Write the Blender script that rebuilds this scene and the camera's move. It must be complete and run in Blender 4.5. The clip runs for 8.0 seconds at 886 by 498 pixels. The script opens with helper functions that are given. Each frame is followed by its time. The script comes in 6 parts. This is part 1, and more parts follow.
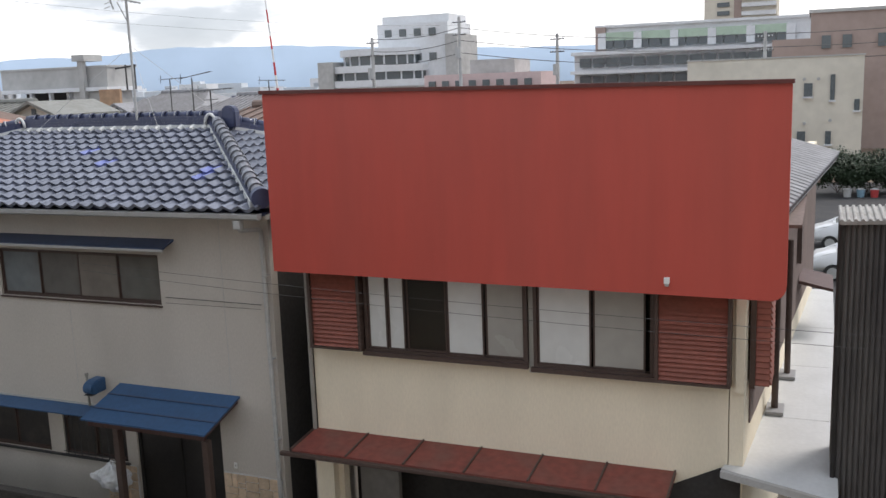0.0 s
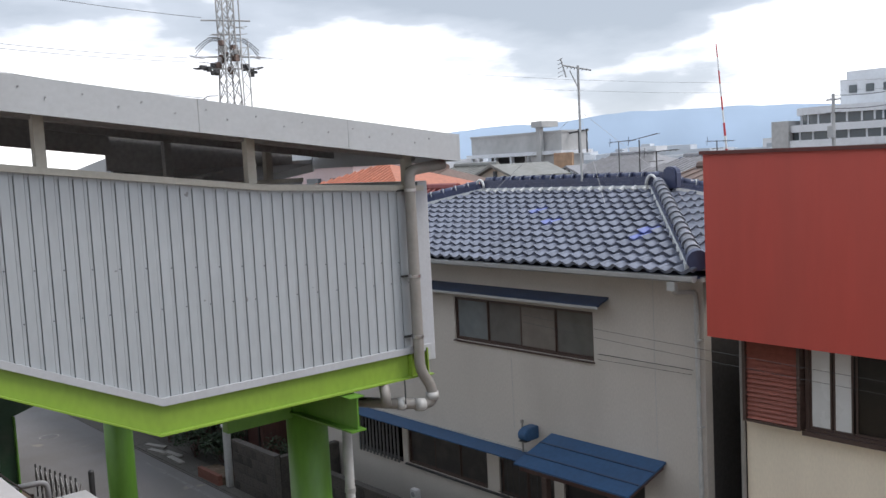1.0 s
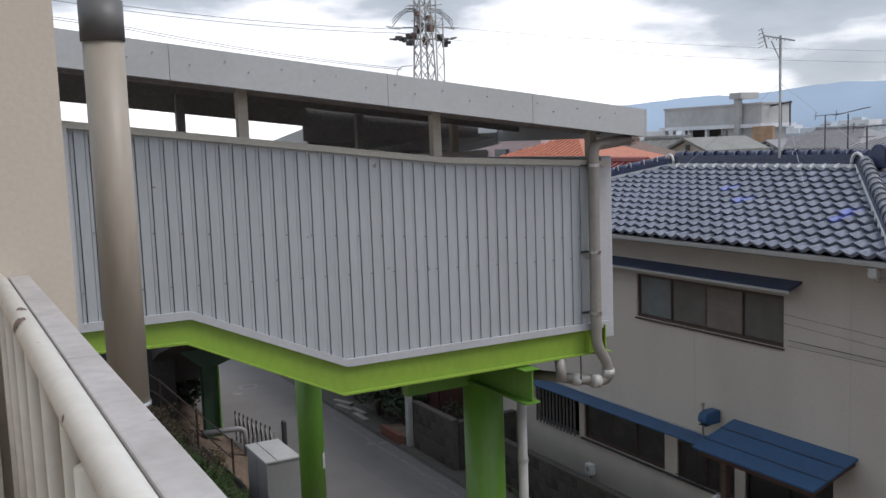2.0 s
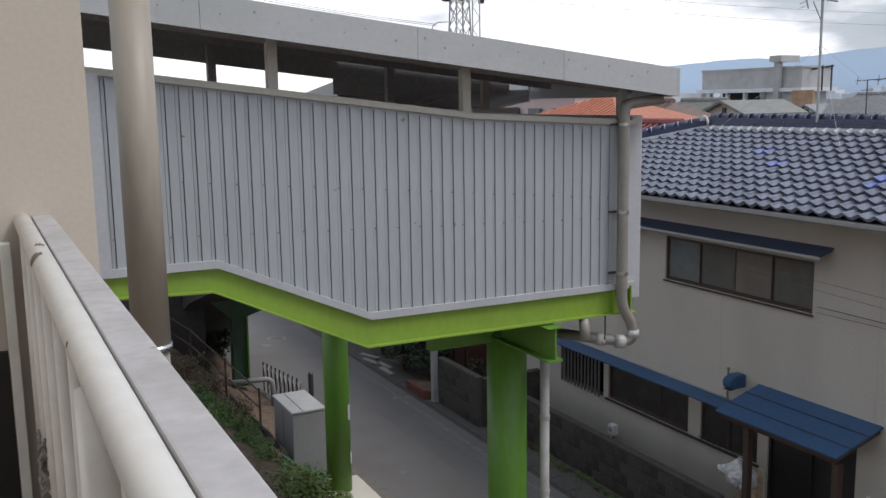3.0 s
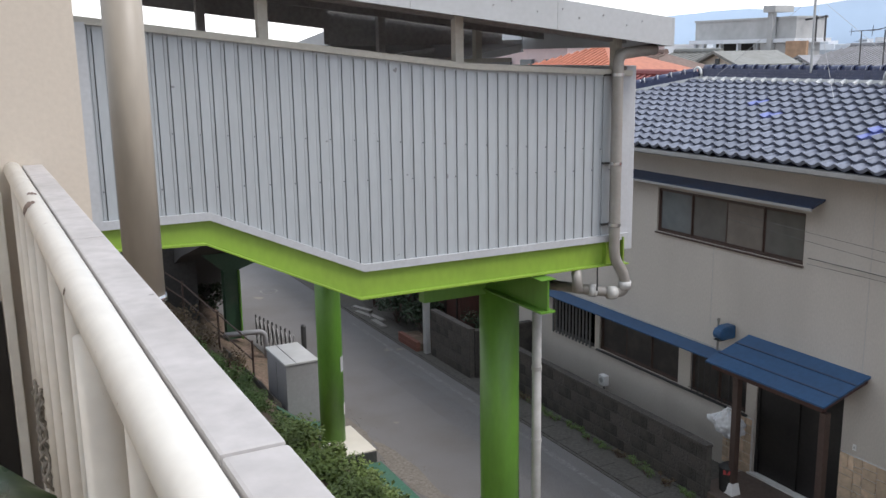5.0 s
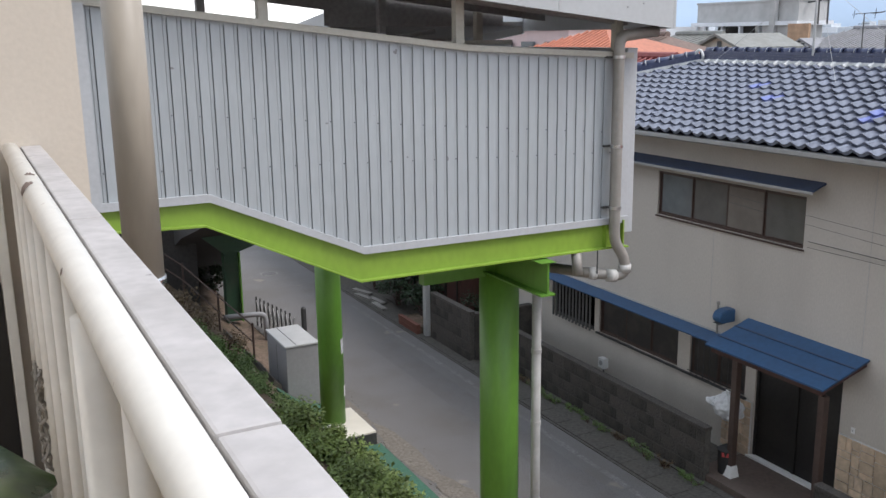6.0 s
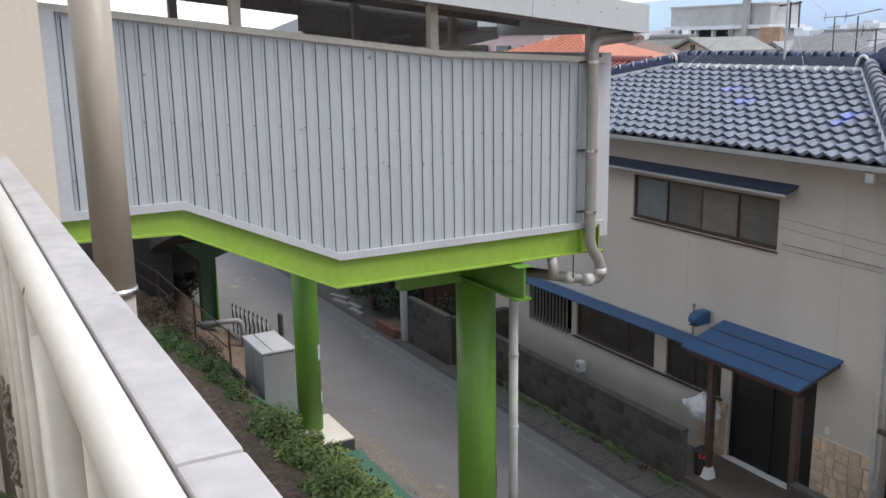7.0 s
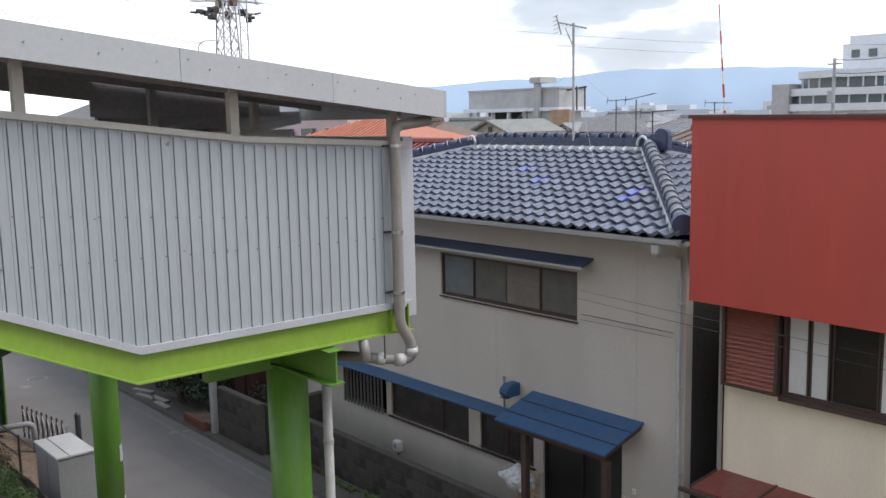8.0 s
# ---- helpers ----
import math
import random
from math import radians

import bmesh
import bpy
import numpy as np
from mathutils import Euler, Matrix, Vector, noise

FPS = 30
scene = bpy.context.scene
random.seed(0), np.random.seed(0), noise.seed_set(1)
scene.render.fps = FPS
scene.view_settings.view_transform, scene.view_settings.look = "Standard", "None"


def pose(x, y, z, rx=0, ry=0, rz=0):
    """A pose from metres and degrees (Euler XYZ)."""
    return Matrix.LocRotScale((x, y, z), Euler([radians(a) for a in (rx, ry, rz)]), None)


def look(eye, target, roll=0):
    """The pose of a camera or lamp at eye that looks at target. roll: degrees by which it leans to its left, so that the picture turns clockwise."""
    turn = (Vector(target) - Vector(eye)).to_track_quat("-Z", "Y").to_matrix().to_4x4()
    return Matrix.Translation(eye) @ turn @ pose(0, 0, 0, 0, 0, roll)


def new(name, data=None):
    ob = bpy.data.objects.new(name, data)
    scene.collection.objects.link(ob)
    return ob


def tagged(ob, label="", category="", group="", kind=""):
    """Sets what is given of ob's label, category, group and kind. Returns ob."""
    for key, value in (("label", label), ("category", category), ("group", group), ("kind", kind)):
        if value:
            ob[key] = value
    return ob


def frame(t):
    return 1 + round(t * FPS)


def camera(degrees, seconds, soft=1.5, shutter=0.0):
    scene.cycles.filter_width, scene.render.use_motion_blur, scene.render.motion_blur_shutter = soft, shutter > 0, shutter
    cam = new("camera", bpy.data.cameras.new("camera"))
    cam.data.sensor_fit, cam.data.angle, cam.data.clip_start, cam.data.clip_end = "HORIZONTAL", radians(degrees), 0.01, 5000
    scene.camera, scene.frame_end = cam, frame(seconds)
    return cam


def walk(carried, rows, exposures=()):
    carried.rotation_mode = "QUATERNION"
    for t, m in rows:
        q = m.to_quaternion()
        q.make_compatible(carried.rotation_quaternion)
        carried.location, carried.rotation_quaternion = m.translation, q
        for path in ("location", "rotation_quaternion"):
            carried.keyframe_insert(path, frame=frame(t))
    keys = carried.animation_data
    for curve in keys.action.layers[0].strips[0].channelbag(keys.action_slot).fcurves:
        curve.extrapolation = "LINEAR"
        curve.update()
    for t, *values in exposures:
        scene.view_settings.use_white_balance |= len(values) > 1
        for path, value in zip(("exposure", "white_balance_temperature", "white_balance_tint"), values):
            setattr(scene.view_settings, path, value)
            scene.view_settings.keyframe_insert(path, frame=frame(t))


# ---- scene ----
cam = camera(51.16, 8.0, soft=1.5)
ROWS = [
    (0.0, pose(-0.162, 0.095, 6.764, 79.81, 2.05, -67.79)),
    (0.2, pose(-0.053, 0.024, 6.737, 78.72, 2.30, -63.45)),
    (0.5, pose(0.011, -0.013, 6.757, 78.00, 1.62, -58.22)),
    (0.8, pose(-0.016, 0.051, 6.768, 82.11, 2.75, -48.22)),
    (1.0, pose(-0.009, 0.068, 6.748, 84.76, 2.92, -40.73)),
    (1.2, pose(-0.013, 0.036, 6.770, 84.42, 3.25, -37.00)),
    (1.5, pose(0.030, 0.034, 6.782, 84.08, 3.14, -32.83)),
    (1.7, pose(0.004, 0.006, 6.794, 83.79, 2.58, -30.96)),
    (2.8, pose(0.056, -0.026, 6.759, 81.77, 1.30, -27.10)),
    (3.0, pose(0.049, -0.038, 6.759, 80.93, 0.89, -27.00)),
    (3.5, pose(0.047, -0.037, 6.754, 79.37, 0.84, -27.27)),
    (4.0, pose(0.050, -0.023, 6.752, 78.36, 1.13, -27.78)),
    (5.5, pose(0.039, -0.020, 6.744, 77.68, 0.79, -27.44)),
    (6.0, pose(0.046, -0.019, 6.743, 76.95, 0.78, -27.50)),
    (6.5, pose(0.052, -0.017, 6.745, 76.80, 0.69, -27.67)),
    (7.0, pose(0.062, -0.015, 6.757, 77.16, 0.92, -28.97)),
    (7.5, pose(0.083, -0.017, 6.783, 80.38, 1.56, -34.07)),
    (8.0, pose(0.098, -0.015, 6.786, 81.86, 1.16, -40.81)),
]
walk(cam, ROWS, [
    (0.0, 0.41, 6550, 14),
    (0.5, 0.72, 6550, 14),
    (1.0, 0.35, 6300, 14),
    (1.5, 0.07, 6300, 14),
    (3.0, -0.03, 6300, 14),
    (3.5, 0.17, 6300, 14),
    (4.0, 0.41, 6300, 14),
    (5.5, 0.58, 6300, 14),
    (6.0, 0.62, 6300, 14),
    (6.5, 0.63, 6300, 14),
    (7.0, 0.66, 6300, 14),
    (7.5, 0.69, 6300, 14),
    (8.0, 0.47, 6300, 14),
])

# ---------------------------------------------------------------- light
world = bpy.data.worlds.new("overcast_sky")
scene.world = world
world.use_nodes = True
wn, wl = world.node_tree.nodes, world.node_tree.links
wn.clear()
w_out = wn.new("ShaderNodeOutputWorld")
w_bg = wn.new("ShaderNodeBackground")
w_sky = wn.new("ShaderNodeTexSky")
w_sky.sky_type = "NISHITA"
w_sky.sun_disc = False
w_sky.sun_elevation, w_sky.sun_rotation = radians(54), radians(131)
w_co = wn.new("ShaderNodeTexCoord")
w_map = wn.new("ShaderNodeMapping")
w_map.inputs["Scale"].default_value = (1.0, 1.0, 3.4)
w_map.inputs["Location"].default_value = (0.35, 0.42, 0.05)
w_noise = wn.new("ShaderNodeTexNoise")
w_noise.inputs["Scale"].default_value = 2.6
w_noise.inputs["Detail"].default_value = 9
w_noise.inputs["Roughness"].default_value = 0.5
# the cloud deck is thicker overhead than over the horizon
w_sep = wn.new("ShaderNodeSeparateXYZ")
w_high = wn.new("ShaderNodeMapRange")
w_high.inputs["From Min"].default_value, w_high.inputs["From Max"].default_value = 0.02, 0.22
w_high.inputs["To Min"].default_value, w_high.inputs["To Max"].default_value = 0.12, -0.16
w_sum = wn.new("ShaderNodeMath")
w_sum.operation = "ADD"
w_ramp = wn.new("ShaderNodeValToRGB")
e = w_ramp.color_ramp.elements
e[0].position, e[0].color = 0.36, (3.0, 3.35, 3.65, 1)
e[1].position, e[1].color = 0.60, (9.4, 9.4, 9.35, 1)
for at, col in ((0.45, (4.0, 4.35, 4.65, 1)), (0.50, (7.9, 8.0, 8.1, 1))):
    el = w_ramp.color_ramp.elements.new(at)
    el.color = col
w_mix = wn.new("ShaderNodeMix")
w_mix.data_type = "RGBA"
w_mix.inputs["Factor"].default_value = 0.9
w_up = wn.new("ShaderNodeMapRange")
w_up.inputs["From Min"].default_value, w_up.inputs["From Max"].default_value = 0.2, 0.9
w_up.inputs["To Min"].default_value, w_up.inputs["To Max"].default_value = 0.140, 0.255
wl.new(w_co.outputs["Generated"], w_map.inputs["Vector"])
wl.new(w_map.outputs["Vector"], w_noise.inputs["Vector"])
wl.new(w_co.outputs["Generated"], w_sep.inputs["Vector"])
wl.new(w_sep.outputs["Z"], w_high.inputs["Value"])
wl.new(w_noise.outputs["Fac"], w_sum.inputs[0])
wl.new(w_high.outputs["Result"], w_sum.inputs[1])
wl.new(w_sum.outputs["Value"], w_ramp.inputs["Fac"])
wl.new(w_sky.outputs["Color"], w_mix.inputs["A"])
wl.new(w_ramp.outputs["Color"], w_mix.inputs["B"])
wl.new(w_sep.outputs["Z"], w_up.inputs["Value"])
wl.new(w_up.outputs["Result"], w_bg.inputs["Strength"])
wl.new(w_mix.outputs["Result"], w_bg.inputs["Color"])
wl.new(w_bg.outputs["Background"], w_out.inputs["Surface"])

sun = new("sun", bpy.data.lights.new("sun", "SUN"))
sun.data.energy, sun.data.angle, sun.data.color = 1.9, radians(20), (1.0, 0.955, 0.89)
sun.matrix_world = look((15, -13, 27), (0, 0, 0))


# ---------------------------------------------------------------- materials
def mat(name, color, rough=0.7, metal=0.0, vary=0.12, grain=18.0, stain=0.12, stain_size=0.7, bump=0.15, streak=1.0,
        per_object=0.0, spec=0.5, dirt=(0.25, 0.22, 0.18), speck=None):
    """A surface with fine grain, broad stains, fine relief and, where asked, a shade of its own for each piece."""
    m = bpy.data.materials.new(name)
    m.use_nodes = True
    n, l = m.node_tree.nodes, m.node_tree.links
    b = n["Principled BSDF"]
    b.inputs["Roughness"].default_value, b.inputs["Metallic"].default_value = rough, metal
    b.inputs["Specular IOR Level"].default_value = spec
    co = n.new("ShaderNodeTexCoord")
    mp = n.new("ShaderNodeMapping")
    mp.inputs["Scale"].default_value = (1, 1, 1 / streak)
    l.new(co.outputs["Object"], mp.inputs["Vector"])
    fine, broad = n.new("ShaderNodeTexNoise"), n.new("ShaderNodeTexNoise")
    fine.inputs["Scale"].default_value, fine.inputs["Detail"].default_value = grain, 6
    broad.inputs["Scale"].default_value, broad.inputs["Detail"].default_value = 1 / stain_size, 5
    l.new(mp.outputs["Vector"], fine.inputs["Vector"])
    l.new(mp.outputs["Vector"], broad.inputs["Vector"])
    r = n.new("ShaderNodeMapRange")
    r.inputs["From Min"].default_value, r.inputs["From Max"].default_value = 0.3, 0.7
    r.inputs["To Min"].default_value, r.inputs["To Max"].default_value = 1 - vary, 1 + vary
    l.new(fine.outputs["Fac"], r.inputs["Value"])
    value = r.outputs["Result"]
    if per_object:
        info = n.new("ShaderNodeObjectInfo")
        r2 = n.new("ShaderNodeMapRange")
        r2.inputs["To Min"].default_value, r2.inputs["To Max"].default_value = 1 - per_object, 1 + per_object
        l.new(info.outputs["Random"], r2.inputs["Value"])
        mu = n.new("ShaderNodeMath")
        mu.operation = "MULTIPLY"
        l.new(value, mu.inputs[0])
        l.new(r2.outputs["Result"], mu.inputs[1])
        value = mu.outputs["Value"]
    tint = n.new("ShaderNodeVectorMath")
    tint.operation = "SCALE"
    tint.inputs[0].default_value = color
    l.new(value, tint.inputs["Scale"])
    s = n.new("ShaderNodeMapRange")
    s.inputs["From Min"].default_value, s.inputs["From Max"].default_value = 0.45, 0.75
    s.inputs["To Min"].default_value, s.inputs["To Max"].default_value = 0, stain * 2.5
    l.new(broad.outputs["Fac"], s.inputs["Value"])
    mx = n.new("ShaderNodeMix")
    mx.data_type = "RGBA"
    mx.inputs["B"].default_value = (*[c * 0.5 + d * 0.25 for c, d in zip(color, dirt)], 1)
    l.new(s.outputs["Result"], mx.inputs["Factor"])
    l.new(tint.outputs["Vector"], mx.inputs["A"])
    color_out = mx.outputs["Result"]
    if speck:
        sp, rp, m2 = n.new("ShaderNodeTexNoise"), n.new("ShaderNodeMapRange"), n.new("ShaderNodeMix")
        sp.inputs["Scale"].default_value, sp.inputs["Detail"].default_value = speck[1], 3
        rp.inputs["From Min"].default_value, rp.inputs["From Max"].default_value = speck[2], speck[2] + 0.03
        m2.data_type = "RGBA"
        m2.inputs["B"].default_value = (*speck[0], 1)
        l.new(co.outputs["Object"], sp.inputs["Vector"])
        l.new(sp.outputs["Fac"], rp.inputs["Value"])
        l.new(rp.outputs["Result"], m2.inputs["Factor"])
        l.new(color_out, m2.inputs["A"])
        color_out = m2.outputs["Result"]
    l.new(color_out, b.inputs["Base Color"])
    if bump:
        bp = n.new("ShaderNodeBump")
        bp.inputs["Strength"].default_value, bp.inputs["Distance"].default_value = bump, 0.01
        l.new(fine.outputs["Fac"], bp.inputs["Height"])
        l.new(bp.outputs["Normal"], b.inputs["Normal"])
    rr = n.new("ShaderNodeMapRange")
    rr.inputs["To Min"].default_value, rr.inputs["To Max"].default_value = max(rough - 0.12, 0.03), min(rough + 0.12, 1)
    l.new(broad.outputs["Fac"], rr.inputs["Value"])
    l.new(rr.outputs["Result"], b.inputs["Roughness"])
    return m


M = {}
M["asphalt"] = mat("asphalt", (0.155, 0.148, 0.143), 0.9, grain=60, vary=0.3, stain=0.38, stain_size=1.1, bump=0.4, speck=((0.22, 0.2, 0.17), 1.1, 0.66))
M["concrete"] = mat("concrete", (0.30, 0.285, 0.26), 0.9, grain=30, vary=0.2, stain=0.25, bump=0.3)
M["block"] = mat("concrete_block", (0.060, 0.053, 0.047), 0.95, grain=35, vary=0.45, stain=0.35, stain_size=0.3, bump=0.6, per_object=0.4)
M["sand"] = mat("pale_sand", (0.175, 0.155, 0.13), 1.0, grain=20, vary=0.3, stain=0.3, stain_size=0.3, bump=0.4)
M["soil"] = mat("soil", (0.15, 0.105, 0.076), 1.0, grain=14, vary=0.5, stain=0.35, stain_size=0.35, bump=0.9, dirt=(0.08, 0.10, 0.03), speck=((0.20, 0.155, 0.115), 16, 0.72))
M["grey_render"] = mat("grey_render", (0.53, 0.49, 0.435), 0.9, grain=50, vary=0.06, stain=0.14, stain_size=1.1, bump=0.25, streak=2.5)
M["cream_render"] = mat("cream_render", (0.78, 0.70, 0.545), 0.9, grain=45, vary=0.04, stain=0.13, stain_size=0.9, bump=0.10, streak=3)
M["balcony_wall"] = mat("balcony_wall_paint", (0.56, 0.50, 0.425), 0.85, grain=60, vary=0.03, stain=0.08, bump=0.06)
M["red_sheet"] = mat("red_painted_sheet", (0.485, 0.074, 0.053), 0.5, grain=5, vary=0.05, stain=0.12, stain_size=0.55, bump=0.04, streak=7, dirt=(0.5, 0.16, 0.12))
M["red_dark"] = mat("dark_red_sheet", (0.11, 0.026, 0.02), 0.6, grain=12, vary=0.15, stain=0.2, bump=0.1)
M["red_slat"] = mat("red_brown_slat", (0.27, 0.085, 0.058), 0.55, grain=14, vary=0.15, stain=0.15, bump=0.05, per_object=0.08)
M["brown_trim"] = mat("dark_brown_trim", (0.065, 0.04, 0.032), 0.5, grain=20, vary=0.15, stain=0.1, bump=0.05)
M["clad"] = mat("pale_grey_cladding", (0.383, 0.412, 0.428), 0.55, grain=25, vary=0.04, stain=0.08, stain_size=0.5, bump=0.03, streak=5, per_object=0.025, speck=((0.2, 0.2, 0.2), 9, 0.735))
M["clad_trim"] = mat("grey_trim", (0.45, 0.465, 0.48), 0.5, grain=25, vary=0.05, stain=0.12, bump=0.03)
M["fascia"] = mat("grey_fascia", (0.46, 0.475, 0.48), 0.5, grain=20, vary=0.04, stain=0.1, bump=0.03)
M["beige_post"] = mat("beige_post_paint", (0.46, 0.44, 0.38), 0.6, grain=25, vary=0.06, stain=0.15, bump=0.05)
# a touch darker than the panels: recess shade put into the groove colour
M["clad_groove"] = mat("shaded_cladding_groove", (0.372, 0.40, 0.415), 0.6, grain=25, vary=0.05, stain=0.15, stain_size=0.4, bump=0.03, streak=5)
M["roof_under"] = mat("dark_roof_underside", (0.34, 0.335, 0.33), 0.7, grain=20, vary=0.15, bump=0.05)
M["green"] = mat("lime_green_paint", (0.225, 0.35, 0.045), 0.4, grain=20, vary=0.05, stain=0.1, stain_size=0.5, bump=0.03, streak=2, dirt=(0.12, 0.16, 0.03))
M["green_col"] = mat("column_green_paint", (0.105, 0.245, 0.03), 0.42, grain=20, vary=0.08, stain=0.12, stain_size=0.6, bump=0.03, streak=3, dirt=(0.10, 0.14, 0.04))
M["pvc"] = mat("grey_plastic_pipe", (0.28, 0.265, 0.24), 0.45, grain=20, vary=0.06, stain=0.25, stain_size=0.35, bump=0.03)
M["pvc_pale"] = mat("pale_plastic_pipe", (0.45, 0.45, 0.43), 0.45, grain=20, vary=0.06, stain=0.25, stain_size=0.25, bump=0.03)
M["flue"] = mat("beige_flue_paint", (0.34, 0.30, 0.245), 0.5, grain=25, vary=0.06, stain=0.15, stain_size=0.3, bump=0.03, streak=4)
M["sleeve"] = mat("dark_grey_sleeve", (0.12, 0.12, 0.118), 0.5, vary=0.08, stain=0.1, bump=0.03)
M["steel"] = mat("bright_steel", (0.6, 0.6, 0.6), 0.28, 1.0, vary=0.08, stain=0.1, bump=0.02)
M["dark_metal"] = mat("dark_metal", (0.07, 0.07, 0.07), 0.5, 0.4, vary=0.15, bump=0.05)
M["white_rail"] = mat("white_rail_paint", (0.80, 0.78, 0.72), 0.38, grain=30, vary=0.04, stain=0.10, stain_size=0.12, bump=0.04, dirt=(0.35, 0.2, 0.1), speck=((0.25, 0.16, 0.11), 34, 0.735))
M["coping"] = mat("grey_coping", (0.42, 0.40, 0.39), 0.6, grain=35, vary=0.10, stain=0.22, stain_size=0.2, bump=0.05, speck=((0.22, 0.21, 0.2), 30, 0.71))
M["tile"] = mat("blue_glazed_tile", (0.15, 0.162, 0.203), 0.16, grain=10, vary=0.22, stain=0.15, stain_size=0.4, bump=0.03, per_object=0.2, dirt=(0.3, 0.3, 0.32))
M["tile_cap"] = mat("weathered_cap_tile", (0.22, 0.23, 0.26), 0.3, grain=10, vary=0.2, stain=0.2, stain_size=0.2, bump=0.05, per_object=0.2)
M["tile_ridge"] = mat("blue_ridge_tile", (0.045, 0.055, 0.11), 0.3, grain=10, vary=0.12, stain=0.1, bump=0.03, per_object=0.2)
M["tile_bright"] = mat("bright_blue_tile", (0.16, 0.19, 0.42), 0.25, grain=10, vary=0.12, bump=0.02)
M["mortar"] = mat("white_plaster", (0.62, 0.62, 0.6), 0.9, grain=30, vary=0.1, stain=0.2, bump=0.2)
M["blue_sheet"] = mat("blue_sheet_metal", (0.028, 0.085, 0.185), 0.45, grain=14, vary=0.1, stain=0.12, bump=0.03, dirt=(0.1, 0.12, 0.2))
M["navy_sheet"] = mat("navy_sheet_metal", (0.03, 0.05, 0.10), 0.45, grain=14, vary=0.1, stain=0.12, bump=0.03)
M["gutter"] = mat("grey_gutter", (0.42, 0.42, 0.41), 0.5, grain=25, vary=0.06, stain=0.2, bump=0.03)
M["brown_step"] = mat("brown_step_tile", (0.11, 0.08, 0.066), 0.7, grain=20, vary=0.2, stain=0.25, stain_size=0.4, bump=0.2)
M["grille"] = mat("dull_grey_grille", (0.11, 0.108, 0.105), 0.6, vary=0.15, bump=0.03)
M["tin"] = mat("old_grey_tin", (0.31, 0.30, 0.28), 0.6, grain=10, vary=0.2, stain=0.3, stain_size=0.3, bump=0.05, streak=3)
M["green_tin"] = mat("grey_green_tin_roof", (0.215, 0.217, 0.20), 0.7, grain=6, vary=0.15, stain=0.2, bump=0.05)
M["awning_red"] = mat("faded_red_awning", (0.20, 0.048, 0.036), 0.6, grain=10, vary=0.2, stain=0.3, stain_size=0.4, bump=0.08)
M["sandstone"] = mat("cut_sandstone", (0.62, 0.48, 0.34), 0.85, grain=12, vary=0.15, stain=0.2, stain_size=0.2, bump=0.3, per_object=0.2)
M["wood_red"] = mat("red_brown_wood", (0.07, 0.028, 0.022), 0.5, grain=18, vary=0.2, stain=0.15, bump=0.08, streak=6)
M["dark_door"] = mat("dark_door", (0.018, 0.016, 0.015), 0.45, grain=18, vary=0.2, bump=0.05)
M["curtain"] = mat("pale_curtain", (0.62, 0.62, 0.58), 0.9, grain=8, vary=0.06, stain=0.08, bump=0.05)
M["curtain_grey"] = mat("grey_curtain", (0.20, 0.19, 0.175), 0.9, grain=8, vary=0.1, stain=0.1, bump=0.05)
# near-black walls and sheets: the darkness of unlit rooms put into the colour
M["deep_shade"] = mat("deep_shade", (0.03, 0.028, 0.026), 0.9, vary=0.2)
M["white_sheet"] = mat("white_sheet_metal", (0.54, 0.545, 0.54), 0.4, grain=15, vary=0.05, stain=0.12, bump=0.03)
M["black_corr"] = mat("black_corrugated_sheet", (0.05, 0.046, 0.045), 0.75, grain=14, vary=0.3, stain=0.35, stain_size=0.4, bump=0.15, streak=4, dirt=(0.3, 0.28, 0.25))
# shaded copy of the column green for the stanchion under the stair
M["green_shade"] = mat("shaded_green_paint", (0.03, 0.075, 0.04), 0.5, grain=20, vary=0.1, stain=0.25, stain_size=0.4, bump=0.05)
M["side_board"] = mat("weathered_side_board", (0.17, 0.125, 0.11), 0.9, grain=12, vary=0.2, stain=0.3, stain_size=0.6, bump=0.3, streak=3)
M["asphalt_dark"] = mat("dark_asphalt", (0.03, 0.03, 0.032), 0.95, grain=30, vary=0.2, stain=0.25, stain_size=1.5, bump=0.2)
M["leaf_dry"] = mat("dry_leaf", (0.12, 0.085, 0.045), 0.8, grain=6, vary=0.4, stain=0.15, bump=0.0, per_object=0.2)
M["leaf"] = mat("green_leaf", (0.155, 0.215, 0.052), 0.55, grain=6, vary=0.4, stain=0.15, bump=0.0, per_object=0.1)
M["leaf_grass"] = mat("grass_green_leaf", (0.10, 0.165, 0.04), 0.6, grain=6, vary=0.4, stain=0.2, bump=0.0)
M["leaf_dark"] = mat("dark_leaf", (0.02, 0.04, 0.015), 0.6, grain=6, vary=0.4, bump=0.0)
M["white_plain"] = mat("white_plain", (0.75, 0.75, 0.73), 0.5, vary=0.04, bump=0.02)
M["bag_film"] = mat("thin_white_plastic", (0.66, 0.67, 0.68), 0.35, vary=0.1, stain=0.2, stain_size=0.1, bump=0.05)
M["green_paint"] = mat("faded_green_ground_paint", (0.045, 0.13, 0.085), 0.8, grain=25, vary=0.2, stain=0.3, bump=0.2)
M["terracotta"] = mat("terracotta", (0.18, 0.072, 0.05), 0.85, grain=20, vary=0.15, stain=0.2, bump=0.1)
M["orange_tile"] = mat("orange_roof_tile", (0.44, 0.17, 0.105), 0.7, grain=8, vary=0.15, bump=0.05, per_object=0.1)
M["red_tile"] = mat("dull_red_roof_tile", (0.22, 0.055, 0.05), 0.6, grain=8, vary=0.15, bump=0.05)
M["rust"] = mat("rusty_roof", (0.17, 0.12, 0.10), 0.8, grain=8, vary=0.2, stain=0.3, bump=0.05)
